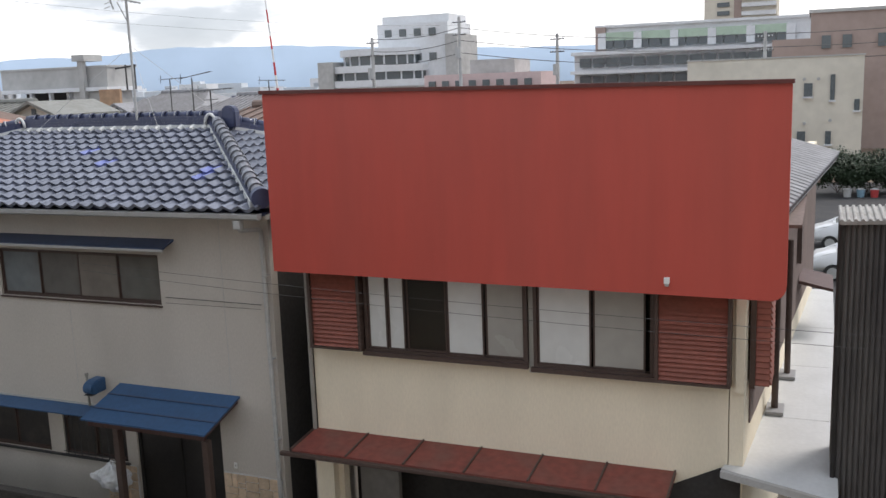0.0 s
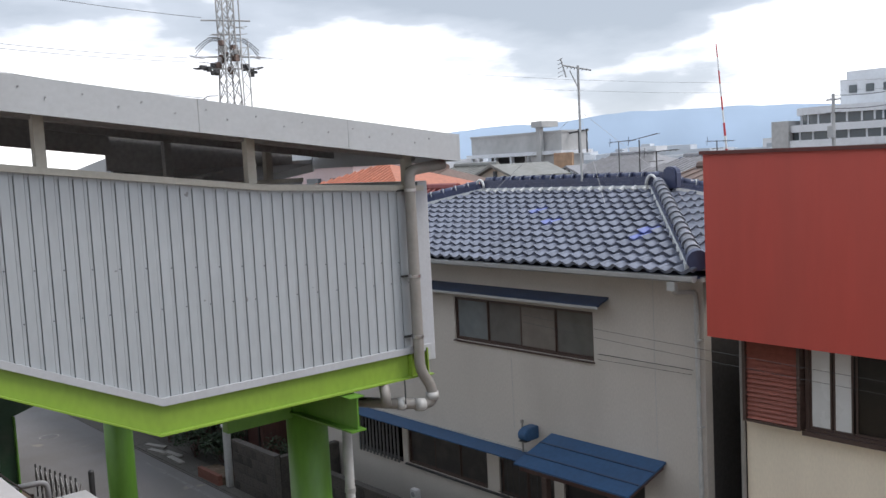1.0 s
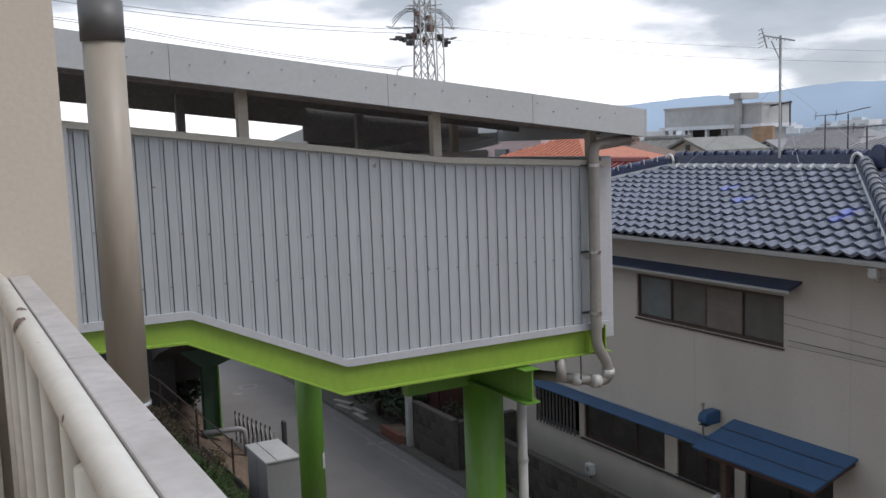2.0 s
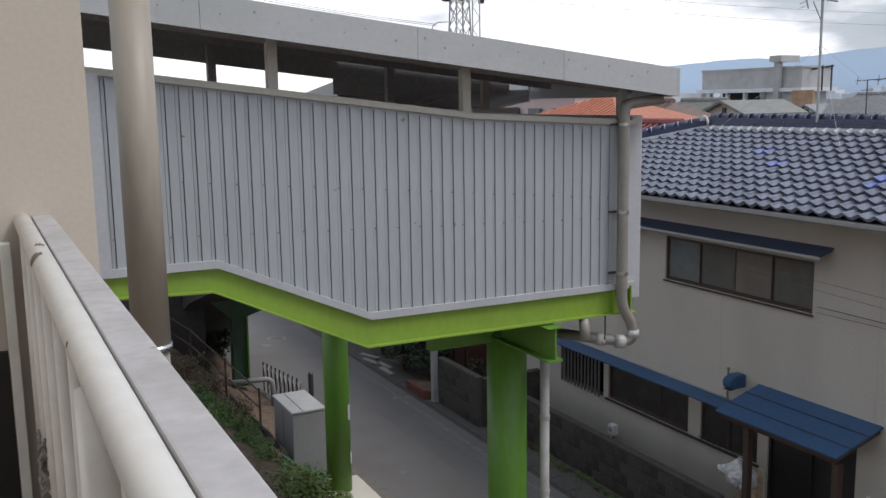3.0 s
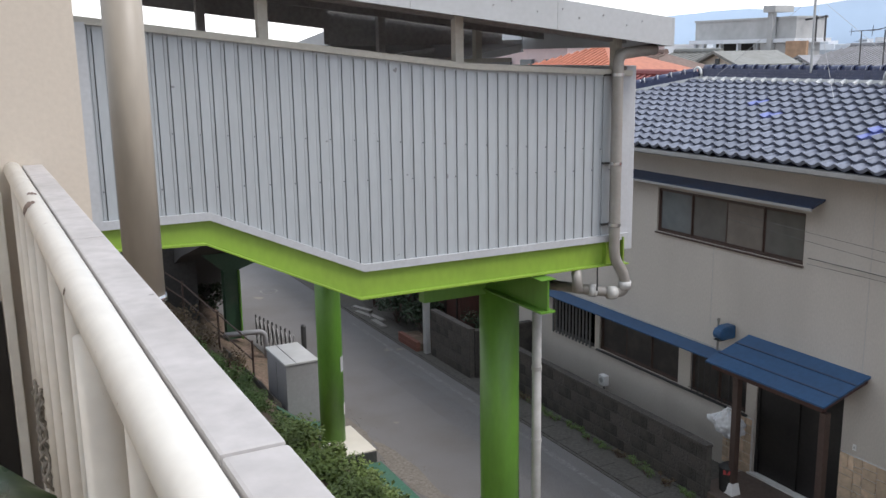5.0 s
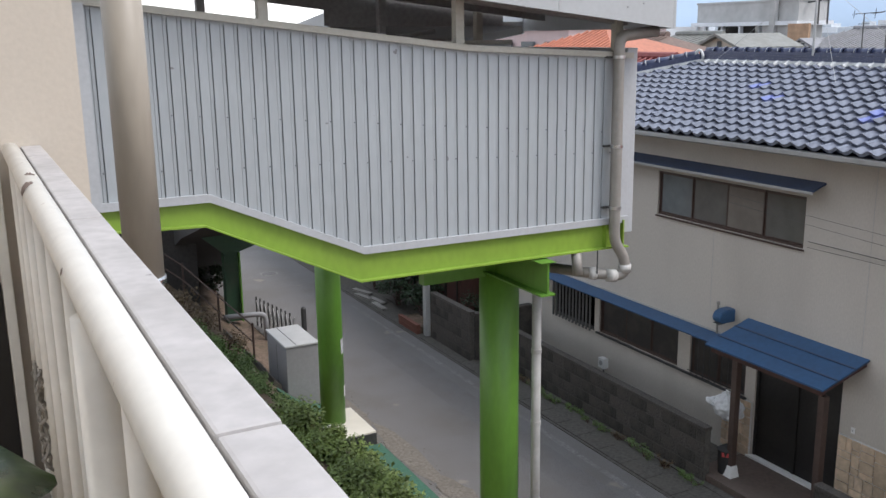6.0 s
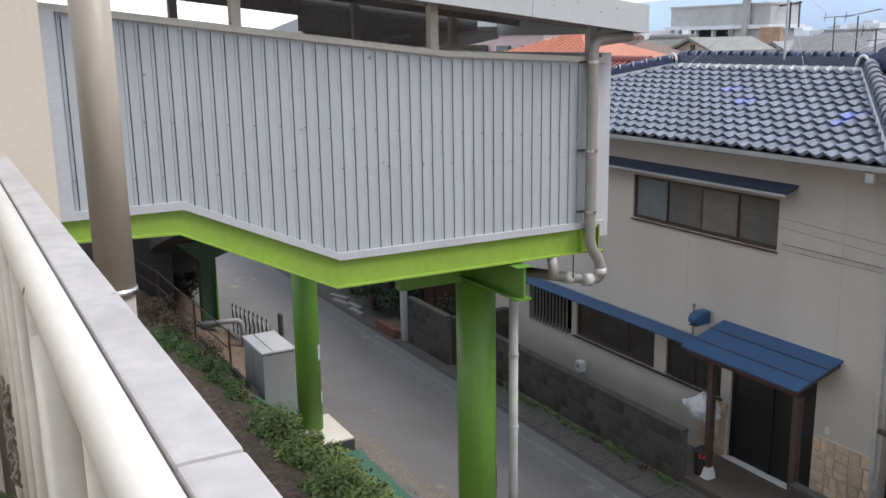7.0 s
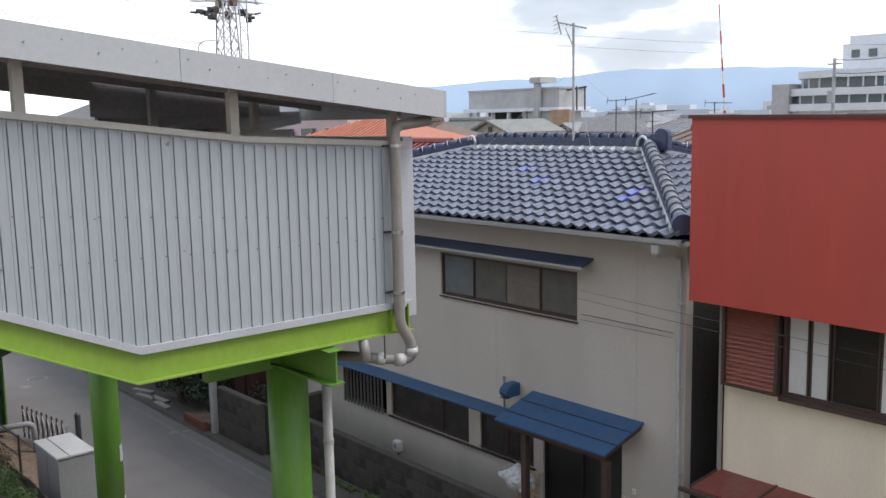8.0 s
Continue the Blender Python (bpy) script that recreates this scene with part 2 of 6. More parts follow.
M["far_white"] = mat("far_white_wall", (0.70, 0.72, 0.74), 0.9, grain=3, vary=0.05, stain=0.08, stain_size=3)
M["far_grey"] = mat("far_grey_wall", (0.45, 0.45, 0.44), 0.9, grain=2, vary=0.1, stain=0.2, stain_size=3, bump=0)
M["far_pink"] = mat("far_pink_wall", (0.60, 0.47, 0.46), 0.9, grain=3, vary=0.05, stain=0.08, stain_size=3, bump=0)
M["far_cream"] = mat("far_cream_wall", (0.66, 0.62, 0.53), 0.9, grain=3, vary=0.05, stain=0.1, stain_size=2, bump=0)
M["far_brown"] = mat("far_brown_wall", (0.36, 0.28, 0.25), 0.9, grain=3, vary=0.06, stain=0.1, stain_size=2, bump=0)
M["far_window"] = mat("far_window_glass", (0.10, 0.12, 0.13), 0.2, vary=0.2, bump=0)
M["far_green_glass"] = mat("far_green_glass", (0.40, 0.52, 0.41), 0.2, vary=0.15, bump=0)
M["far_roof"] = mat("far_grey_roof", (0.24, 0.24, 0.25), 0.7, grain=6, vary=0.15, stain=0.2, bump=0.05)
# near-black base colour stands for shade under decks, in the alley and open storey
M["shade_panel"] = mat("dark_shaded_panel", (0.045, 0.042, 0.04), 0.9, vary=0.2)
M["orange_net"] = mat("faded_orange_netting", (0.42, 0.27, 0.17), 0.9, grain=4, vary=0.2, stain=0.3, stain_size=0.8, bump=0.1)
# pale blue base colour carries the haze of the distance
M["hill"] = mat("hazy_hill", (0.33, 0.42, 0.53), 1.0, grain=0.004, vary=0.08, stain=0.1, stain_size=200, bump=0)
M["rust_red"] = mat("red_white_red", (0.55, 0.05, 0.05), 0.6, vary=0.1)
M["rope"] = mat("grey_rope", (0.30, 0.28, 0.25), 0.95, grain=80, vary=0.3, bump=0.4)
M["big_leaf"] = mat("glossy_dark_leaf", (0.035, 0.055, 0.03), 0.3, grain=7, vary=0.3, stain=0.3, stain_size=0.06, bump=0.05, dirt=(0.3, 0.4, 0.1))
M["car_white"] = mat("white_car_paint", (0.75, 0.76, 0.77), 0.2, vary=0.02, bump=0)
M["rubber"] = mat("black_rubber", (0.02, 0.02, 0.02), 0.8, vary=0.1)
M["red_plain"] = mat("red_plastic", (0.45, 0.05, 0.05), 0.5, vary=0.1)
M["blue_plain"] = mat("blue_plastic", (0.2, 0.33, 0.42), 0.5, vary=0.1)


def glass_mat():
    m = bpy.data.materials.new("window_glass")
    m.use_nodes = True
    n, l = m.node_tree.nodes, m.node_tree.links
    n.remove(n["Principled BSDF"])
    tr, gl, mix, fr = (n.new("ShaderNode" + k) for k in ("BsdfTransparent", "BsdfGlossy", "MixShader", "Fresnel"))
    gl.inputs["Roughness"].default_value = 0.03
    fr.inputs["IOR"].default_value = 1.5
    tr.inputs["Color"].default_value = (0.8, 0.83, 0.82, 1)
    l.new(fr.outputs["Fac"], mix.inputs["Fac"])
    l.new(tr.outputs["BSDF"], mix.inputs[1])
    l.new(gl.outputs["BSDF"], mix.inputs[2])
    l.new(mix.outputs["Shader"], n["Material Output"].inputs["Surface"])
    return m


M["glass"] = glass_mat()
M["frost_white"] = mat("white_frosted_pane", (0.62, 0.63, 0.61), 0.25, grain=5, vary=0.04, stain=0.06, bump=0.0)
M["frost_mid"] = mat("beige_frosted_pane", (0.36, 0.35, 0.32), 0.25, grain=5, vary=0.05, stain=0.08, bump=0.0)
M["frost_grey"] = mat("grey_frosted_pane", (0.125, 0.122, 0.115), 0.22, grain=4, vary=0.12, stain=0.2, stain_size=0.4, bump=0.0)
M["frost_brown"] = mat("brown_grey_frosted_pane", (0.175, 0.158, 0.14), 0.2, grain=3, vary=0.15, stain=0.25, stain_size=0.3, bump=0.0)
M["frost_blue"] = mat("blue_grey_frosted_pane", (0.17, 0.19, 0.195), 0.18, grain=3, vary=0.15, stain=0.25, stain_size=0.3, bump=0.0)
M["frost_dark"] = mat("dark_brown_window_screen", (0.035, 0.031, 0.029), 0.45, grain=60, vary=0.3, stain=0.3, stain_size=0.3, bump=0.1)
M["worn_paint"] = mat("worn_road_paint", (0.188, 0.181, 0.174), 0.9, grain=22, vary=0.35, stain=0.35, stain_size=0.25, bump=0.3)
M["asphalt_patch"] = mat("darker_asphalt_patch", (0.140, 0.134, 0.130), 0.92, grain=55, vary=0.25, stain=0.3, stain_size=0.6, bump=0.4)
# pale bluish greys: air haze mixed into the distant walls and windows
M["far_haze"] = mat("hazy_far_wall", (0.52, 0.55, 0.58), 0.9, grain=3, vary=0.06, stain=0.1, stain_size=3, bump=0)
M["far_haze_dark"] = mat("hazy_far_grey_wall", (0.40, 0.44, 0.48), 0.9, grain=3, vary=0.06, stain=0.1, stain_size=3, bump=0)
M["gutter_dirt"] = mat("stained_gutter_concrete", (0.085, 0.078, 0.068), 0.95, grain=20, vary=0.3, stain=0.3, bump=0.5)
M["cabinet_grey"] = mat("grey_cabinet_paint", (0.27, 0.27, 0.275), 0.55, grain=20, vary=0.06, stain=0.12, bump=0.03)


# ---------------------------------------------------------------- building helpers
def mesh_of(name, bm, material, smooth=False):
    me = bpy.data.meshes.new(name)
    bmesh.ops.recalc_face_normals(bm, faces=bm.faces)
    bm.to_mesh(me)
    bm.free()
    me.materials.append(M[material])
    if smooth:
        for p in me.polygons:
            p.use_smooth = True
    return me


def thing(name, at, label, category, group="", kind=""):
    """A top-level empty at its base, whose parts are built in world metres."""
    ob = new(name)
    ob.location = at
    ob.empty_display_size = 0.2
    return tagged(ob, label, category, group, kind)


def part(name, bm, material, parent=None, label="", smooth=False):
    """Links a bmesh, in world metres, as one mesh under a thing or a part."""
    ob = new(name, mesh_of(name, bm, material, smooth))
    if parent:
        ob.parent = parent
        base = parent.location if parent.type == "EMPTY" else Vector((0, 0, 0))
        ob.matrix_parent_inverse = Matrix.Translation(-base)
    if label:
        ob["label"] = label
    return ob


def solid(name, bm, material, label, category, kind="", group="", smooth=False):
    """A top-level thing of one mesh."""
    return tagged(part(name, bm, material, None, "", smooth), label, category, group, kind)


def box(x0, x1, y0, y1, z0, z1, bevel=0.0, bm=None):
    own = bmesh.new()
    m = Matrix.LocRotScale(((x0 + x1) / 2, (y0 + y1) / 2, (z0 + z1) / 2), None, (abs(x1 - x0), abs(y1 - y0), abs(z1 - z0)))
    bmesh.ops.create_cube(own, size=1, matrix=m)
    if bevel:
        bmesh.ops.bevel(own, geom=own.edges[:], offset=bevel, segments=2, affect="EDGES", profile=0.6)
    return join(bm, own)


def join(bm, own):
    if bm is None:
        return own
    me = bpy.data.meshes.new("scratch")
    own.to_mesh(me)
    own.free()
    bm.from_mesh(me)
    bpy.data.meshes.remove(me)
    return bm


def turned_box(center, size, rz=0.0, bevel=0.0, bm=None, rx=0.0, ry=0.0):
    own = box(-size[0] / 2, size[0] / 2, -size[1] / 2, size[1] / 2, -size[2] / 2, size[2] / 2, bevel)
    bmesh.ops.transform(own, matrix=pose(*center, rx, ry, rz), verts=own.verts)
    return join(bm, own)


def rod(a, b, r, r2=None, seg=16, bm=None, cap=True):
    """A round bar from a to b."""
    a, b = Vector(a), Vector(b)
    own = bmesh.new()
    d = b - a
    m = Matrix.Translation((a + b) / 2) @ d.to_track_quat("Z", "Y").to_matrix().to_4x4()
    bmesh.ops.create_cone(own, cap_ends=cap, segments=seg, radius1=r, radius2=r if r2 is None else r2, depth=d.length, matrix=m)
    return join(bm, own)


def tube(points, r, seg=14, bm=None, bend=0.0, steps=5):
    """A round pipe along points, its corners rounded by arcs of the size bend."""
    pts = [Vector(p) for p in points]
    if bend:
        out = [pts[0]]
        for p, q, s in zip(pts, pts[1:], pts[2:]):
            u, v = (p - q), (s - q)
            k = min(bend, u.length * 0.49, v.length * 0.49)
            a, c = q + u.normalized() * k, q + v.normalized() * k
            for i in range(steps + 1):
                f = i / steps
                out.append(a * (1 - f) ** 2 + q * 2 * f * (1 - f) + c * f * f)
        out.append(pts[-1])
        pts = out
    own = bmesh.new()
    rings, up = [], Vector((0.13, 0.21, 0.97))
    for i, p in enumerate(pts):
        d = (pts[min(i + 1, len(pts) - 1)] - pts[max(i - 1, 0)]).normalized()
        if abs(d.dot(up)) > 0.97:
            up = Vector((0.97, 0.13, 0.21))
        s = d.cross(up).normalized()
        w = s.cross(d).normalized()
        up = w
        rings.append([own.verts.new(p + r * (math.cos(t) * s + math.sin(t) * w)) for t in (2 * math.pi * k / seg for k in range(seg))])
    for g, h in zip(rings, rings[1:]):
        for k in range(seg):
            own.faces.new((g[k], g[(k + 1) % seg], h[(k + 1) % seg], h[k]))
    own.faces.new(rings[0][::-1])
    own.faces.new(rings[-1])
    return join(bm, own)


def prism(outline, axis, a, b, bm=None):
    """An outline of (u, v) pairs pushed along an axis from a to b. x: (y, z); y: (x, z); z: (x, y)."""
    own = bmesh.new()

    def place(u, v, w):
        return {"x": (w, u, v), "y": (u, w, v), "z": (u, v, w)}[axis]

    lo = [own.verts.new(place(u, v, a)) for u, v in outline]
    hi = [own.verts.new(place(u, v, b)) for u, v in outline]
    own.faces.new(lo)
    own.faces.new(hi[::-1])
    n = len(lo)
    for k in range(n):
        own.faces.new((lo[k], lo[(k + 1) % n], hi[(k + 1) % n], hi[k]))
    return join(bm, own)


# ---------------------------------------------------------------- ground, road and bank
def smooth_step(a, b, v):
    t = min(max((v - a) / (b - a), 0.0), 1.0)
    return t * t * (3 - 2 * t)


def ground_z(x, y):
    """Street level on the house side, an earth bank on the other."""
    if x > 5.6:
        return 0.0
    top = 1.25 * smooth_step(5.45, 3.5, x)
    return top + 0.09 * noise.noise(Vector((x * 1.7, y * 1.7, 0))) * smooth_step(5.4, 4.8, x)


def ground_sheet():
    xs = [-900, -200, -60, -20, -8, -3] + [i * 0.35 - 1 for i in range(20)] + [6.2, 8, 12, 20, 40, 90, 250, 900, 2600]
    ys = [-900, -200, -60, -20, -8, -2] + [i * 0.4 for i in range(90)] + [40, 50, 80, 150, 400, 1200, 2600]
    bm = bmesh.new()
    g = [[bm.verts.new((x, y, ground_z(x, y) - (0.012 if x > 5.6 else 0))) for y in ys] for x in xs]
    for i in range(len(xs) - 1):
        for j in range(len(ys) - 1):
            bm.faces.new((g[i][j], g[i + 1][j], g[i + 1][j + 1], g[i][j + 1]))
    return solid("ground", bm, "soil", "bare brown earth bank beside the street", "ground", "structure", smooth=True)


ground_sheet()
ROAD_L, ROAD_R = 5.72, 8.72
solid("road", box(ROAD_L, ROAD_R, -30, 90, -0.2, 0.0), "asphalt", "worn grey asphalt lane with patches", "road", "structure")
solid("pavement", box(ROAD_R + 0.004, 9.42, -30, 90, -0.2, 0.012), "gutter_dirt", "stained concrete gutter strip along the lane", "pavement", "structure")
solid("yard", box(9.424, 60, -30, 24, -0.2, 0.02), "gutter_dirt", "stained concrete yard under the houses", "ground", "structure")


# ---------------------------------------------------------------- the walkway with grey cladding
YF = 7.8
TOP = [(0.60, 7.095), (4.385, 6.632), (6.33, 6.52)]
BOT = [(0.60, 5.415), (1.85, 5.415), (3.25, 4.792), (6.33, 4.775)]


def along(line, x):
    for (a, za), (b, zb) in zip(line, line[1:]):
        if x <= b:
            return za + (zb - za) * (x - a) / (b - a)
    return line[-1][1]


walkway = thing("footbridge", (4.0, 9.0, 0.0), "raised footbridge clad in ribbed pale grey panels on lime green steel", "footbridge")
# raised flat panels with a narrow groove between each two, screwed through the grooves
RIB, GROOVE = 0.115, 0.034
cuts = [1.497 - 7 * RIB + k * RIB for k in range(47)]
for k, xa in enumerate(cuts):
    xb = xa + RIB - GROOVE
    us = [xa] + [v for v in (1.85, 3.25, 4.385) if xa < v < xb] + [xb]
    out = [(u, along(BOT, u) + 0.03) for u in us] + [(u, along(TOP, u) - 0.03) for u in us[::-1]]
    bm = prism(out, "y", YF - 0.003, YF + 0.022)
    for v in bm.verts:
        if v.co.y < YF:
            v.co.x += 0.003 if v.co.x < xa + 0.01 else (-0.003 if v.co.x > xb - 0.01 else 0)
    part("cladding_panel", bm, "clad", walkway)
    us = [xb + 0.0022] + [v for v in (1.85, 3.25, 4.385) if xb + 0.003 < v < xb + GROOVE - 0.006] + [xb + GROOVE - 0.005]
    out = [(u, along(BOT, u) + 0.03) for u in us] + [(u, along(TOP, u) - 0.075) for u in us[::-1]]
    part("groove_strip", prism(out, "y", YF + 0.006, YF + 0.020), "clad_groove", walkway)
    part("groove_head", prism([(xb, along(TOP, xb) - 0.074), (xb + GROOVE, along(TOP, xb + GROOVE) - 0.074), (xb + GROOVE, along(TOP, xb + GROOVE) - 0.03), (xb, along(TOP, xb) - 0.03)], "y", YF - 0.003, YF + 0.028), "clad", walkway)
    for z in ((6.26 - 0.09 * xa,) if k % 2 else (5.72 - 0.035 * xa,)):
        part("cladding_screw", rod((xb + 0.018, YF - 0.001, z), (xb + 0.018, YF + 0.007, z), 0.006, seg=6), "dark_metal", walkway)
part("end_panel", box(cuts[-1] + RIB + 0.001, 6.33, YF - 0.002, YF + 0.16, 4.80, 6.49, 0.004), "clad_trim", walkway, "smooth grey corner panel")
bm = None
for (a, za), (b, zb) in zip(BOT, BOT[1:]):
    bm = prism([(a, za - 0.035), (b, zb - 0.035), (b, zb + 0.035), (a, za + 0.035)], "y", YF - 0.03, YF + 0.011, bm)
part("bottom_flashing", bm, "clad_trim", walkway)
bm = None
for (a, za), (b, zb) in zip(TOP, TOP[1:]):
    bm = prism([(a, za - 0.045), (b, zb - 0.045), (b, zb + 0.012), (a, za + 0.012)], "y", YF - 0.035, YF + 0.2, bm)
part("parapet_cap", bm, "beige_post", walkway)
part("inner_face", prism([(a, z + 0.03) for a, z in BOT] + [(a, z - 0.05) for a, z in TOP[::-1]], "y", YF + 0.034, YF + 0.13), "roof_under", walkway)
part("corner_flashing", box(0.76, 0.985, YF - 0.046, YF - 0.037, 5.385, 7.02), "clad_trim", walkway)
# steel girder under the cladding
GB = [(0.60, 5.415, 5.225), (1.80, 5.415, 5.186), (3.20, 4.792, 4.51), (6.26, 4.775, 4.492)]
bm = None
for (a, ta, ba), (b, tb, bb) in zip(GB, GB[1:]):
    bm = prism([(a, ba), (b, bb), (b, tb - 0.004), (a, ta - 0.004)], "y", YF + 0.0125, YF + 0.0325, bm)
web = part("girder_web", bm, "green", walkway)
bm = None
for (a, ta, ba), (b, tb, bb) in zip(GB, GB[1:]):
    bm = prism([(a, ba - 0.014), (b, bb - 0.014), (b, bb), (a, ba)], "y", YF - 0.05, YF + 0.09, bm)
part("girder_flange", bm, "green", walkway)
part("stiffener", box(6.02, 6.035, YF - 0.05, YF + 0.08, 4.495, 4.735), "green", walkway)
part("stiffener", box(6.245, 6.26, YF - 0.05, YF + 0.30, 4.494, 4.775), "green", walkway)
part("end_flange", box(6.262, 6.33, YF - 0.05, YF + 0.3, 4.47, 4.482), "green", walkway)
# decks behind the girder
# deck colour holds the shade below the roofs
part("lower_deck", box(3.2, 6.24, YF + 0.132, 13.4, 4.50, 4.72), "shade_panel", walkway, "steel deck seen from its edge, shade in its colour")
part("upper_deck", box(-3.0, 1.85, YF + 0.132, 10.3, 5.18, 5.34), "shade_panel", walkway)
part("ramp_deck", prism([(1.85, 5.18), (3.2, 4.5), (3.2, 4.72), (1.85, 5.34)], "y", YF + 0.132, 10.3), "shade_panel", walkway)
part("side_wall", box(6.16, 6.3, YF + 0.2, 13.4, 4.75, 6.5), "clad_trim", walkway)
part("far_girder", box(-3.0, 3.3, 10.2, 10.3, 4.95, 5.18), "green_col", walkway)


def round_column(x, y, z0, z1, r):
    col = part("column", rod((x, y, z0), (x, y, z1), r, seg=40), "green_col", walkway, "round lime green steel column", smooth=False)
    for p in col.data.polygons:
        p.use_smooth = abs(p.normal.z) < 0.5
    return col


round_column(5.35, 8.85, -0.05, 4.46, 0.23)
round_column(5.17, 14.1, 0.0, 4.5, 0.21)


def column_patch(x, y, r, a0, a1, z0, z1, material, label):
    """A thin sheet stuck round a part of a column."""
    bm = bmesh.new()
    cols = []
    for i in range(9):
        t = radians(a0 + (a1 - a0) * i / 8)
        cols.append([bm.verts.new((x + q * math.cos(t), y + q * math.sin(t), z)) for q, z in ((r + 0.001, z0), (r + 0.005, z0), (r + 0.005, z1), (r + 0.001, z1))])
    for p, q in zip(cols, cols[1:]):
        for i in range(3):
            bm.faces.new((p[i], q[i], q[i + 1], p[i + 1]))
    part("sticker", bm, material, walkway, label)


column_patch(5.17, 14.1, 0.21, -58, -28, 1.52, 1.78, "clad_trim", "faded grey patch on the column")
column_patch(5.17, 14.1, 0.21, -45, -22, 0.74, 0.93, "white_plain", "small white notice on the column")
column_patch(5.35, 8.85, 0.23, -30, -8, 1.35, 1.75, "clad_trim", "faded grey notice on the column")
part("end_panel", box(6.335, 6.470, 7.88, 10.25, 4.60, 6.58, 0.01), "clad_trim", walkway, "plain pale grey end panel")
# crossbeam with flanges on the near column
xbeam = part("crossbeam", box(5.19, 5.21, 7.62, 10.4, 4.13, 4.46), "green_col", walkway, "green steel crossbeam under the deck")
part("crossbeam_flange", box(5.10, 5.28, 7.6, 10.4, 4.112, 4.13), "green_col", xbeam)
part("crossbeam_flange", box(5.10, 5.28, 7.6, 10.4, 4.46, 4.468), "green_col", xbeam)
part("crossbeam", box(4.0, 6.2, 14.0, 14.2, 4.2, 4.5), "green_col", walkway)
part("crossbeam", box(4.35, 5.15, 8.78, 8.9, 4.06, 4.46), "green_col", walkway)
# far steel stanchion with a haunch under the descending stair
# shade painted on web, left flange and haunch; right flange lighter as lit
st = part("stanchion", box(5.20, 5.52, 21.2, 21.23, 0.1, 1.8), "green_shade", walkway, "green steel stanchion with shade in its colour")
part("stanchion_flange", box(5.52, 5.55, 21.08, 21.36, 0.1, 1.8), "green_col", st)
part("stanchion_flange", box(5.17, 5.20, 21.08, 21.36, 0.1, 1.8), "green_shade", st)
part("haunch", prism([(4.45, 2.45), (5.17, 1.80), (5.55, 1.80), (6.2, 2.0), (6.2, 2.7), (4.45, 2.7)], "y", 21.16, 21.27), "green_shade", walkway)
# shade under the stair is painted into the slab and the enclosure
part("stair_slab", prism([(13.4, 4.5), (13.4, 4.72), (21.0, 2.7), (27.5, 0.1), (26.5, 0.1), (21.0, 2.3)], "x", 4.2, 6.2), "shade_panel", walkway, "underside of the descending stair with painted shade")
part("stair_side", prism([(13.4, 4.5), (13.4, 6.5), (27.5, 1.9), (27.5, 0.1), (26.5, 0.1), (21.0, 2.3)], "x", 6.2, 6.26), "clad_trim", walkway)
part("stair_enclosure", box(1.6, 4.7, 21.8, 30.0, 0.0, 3.2), "shade_panel", walkway, "enclosure at the foot of the stair, painted as dark shade")


# roofs over the walkway
def roof_z(x):
    """The fascia's lower edge along the front roof."""
    return 7.39 - 0.1192 * (x - 1.43)


XR0, XR1, YR = -2.5, 6.61, 7.5
FH = 0.285
joints = [XR0, -0.1, 1.75, 3.65, 5.2, XR1]
for a, b in zip(joints, joints[1:]):
    a2, b2 = a + 0.002, b - 0.002
    part("fascia_board", prism([(a2, roof_z(a2)), (b2, roof_z(b2)), (b2, roof_z(b2) + FH), (a2, roof_z(a2) + FH)], "y", YR, YR + 0.03), "fascia", walkway)
for k in range(34):
    u = -2.2 + k * 0.255 + 0.03 * (k % 3)
    if u < 6.5:
        z = roof_z(u) + (0.20 if k % 2 else 0.14)
        part("fascia_screw", rod((u, YR - 0.008, z), (u, YR + 0.002, z), 0.007, seg=8), "cabinet_grey", walkway)
part("fascia_end", box(XR1, XR1 + 0.03, YR, 10.35, roof_z(XR1) + 0.0, roof_z(XR1) + FH), "fascia", walkway)
part("roof_sheet", prism([(XR0, roof_z(XR0) + 0.2), (XR1, roof_z(XR1) + 0.2), (XR1, roof_z(XR1) + 0.235), (XR0, roof_z(XR0) + 0.235)], "y", YR + 0.031, 10.3), "roof_under", walkway, "dark underside of the sheet roof")
part("far_fascia", prism([(XR0, roof_z(XR0) - 0.06), (3.94, roof_z(3.94) - 0.06), (3.94, roof_z(3.94) + FH), (XR0, roof_z(XR0) + FH)], "y", 10.31, 10.34), "roof_under", walkway)
for yy in (8.1, 8.9, 9.7):
    part("purlin", prism([(XR0, roof_z(XR0) + 0.10), (XR1 - 0.1, roof_z(XR1 - 0.1) + 0.10), (XR1 - 0.1, roof_z(XR1 - 0.1) + 0.198), (XR0, roof_z(XR0) + 0.198)], "y", yy, yy + 0.06), "roof_under", walkway)
part("edge_beam", prism([(XR0, roof_z(XR0) + 0.0), (XR1 - 0.3, roof_z(XR1 - 0.3) + 0.0), (XR1 - 0.3, roof_z(XR1 - 0.3) + 0.14), (XR0, roof_z(XR0) + 0.14)], "y", 7.86, 7.98), "roof_under", walkway)
# the second roof leads away along the street and down with the stair
LR = [(10.36, 6.84), (12.4, 6.62), (24.0, 3.3)]
part("long_roof", prism([(y, z) for y, z in LR] + [(y, z + 0.05) for y, z in LR[::-1]], "x", 3.985, 6.6), "roof_under", walkway)
part("long_roof_fascia", prism([(y, z - 0.1) for y, z in LR] + [(y, z + 0.18) for y, z in LR[::-1]], "x", 3.95, 3.98), "fascia", walkway, "grey fascia of the roof along the street")
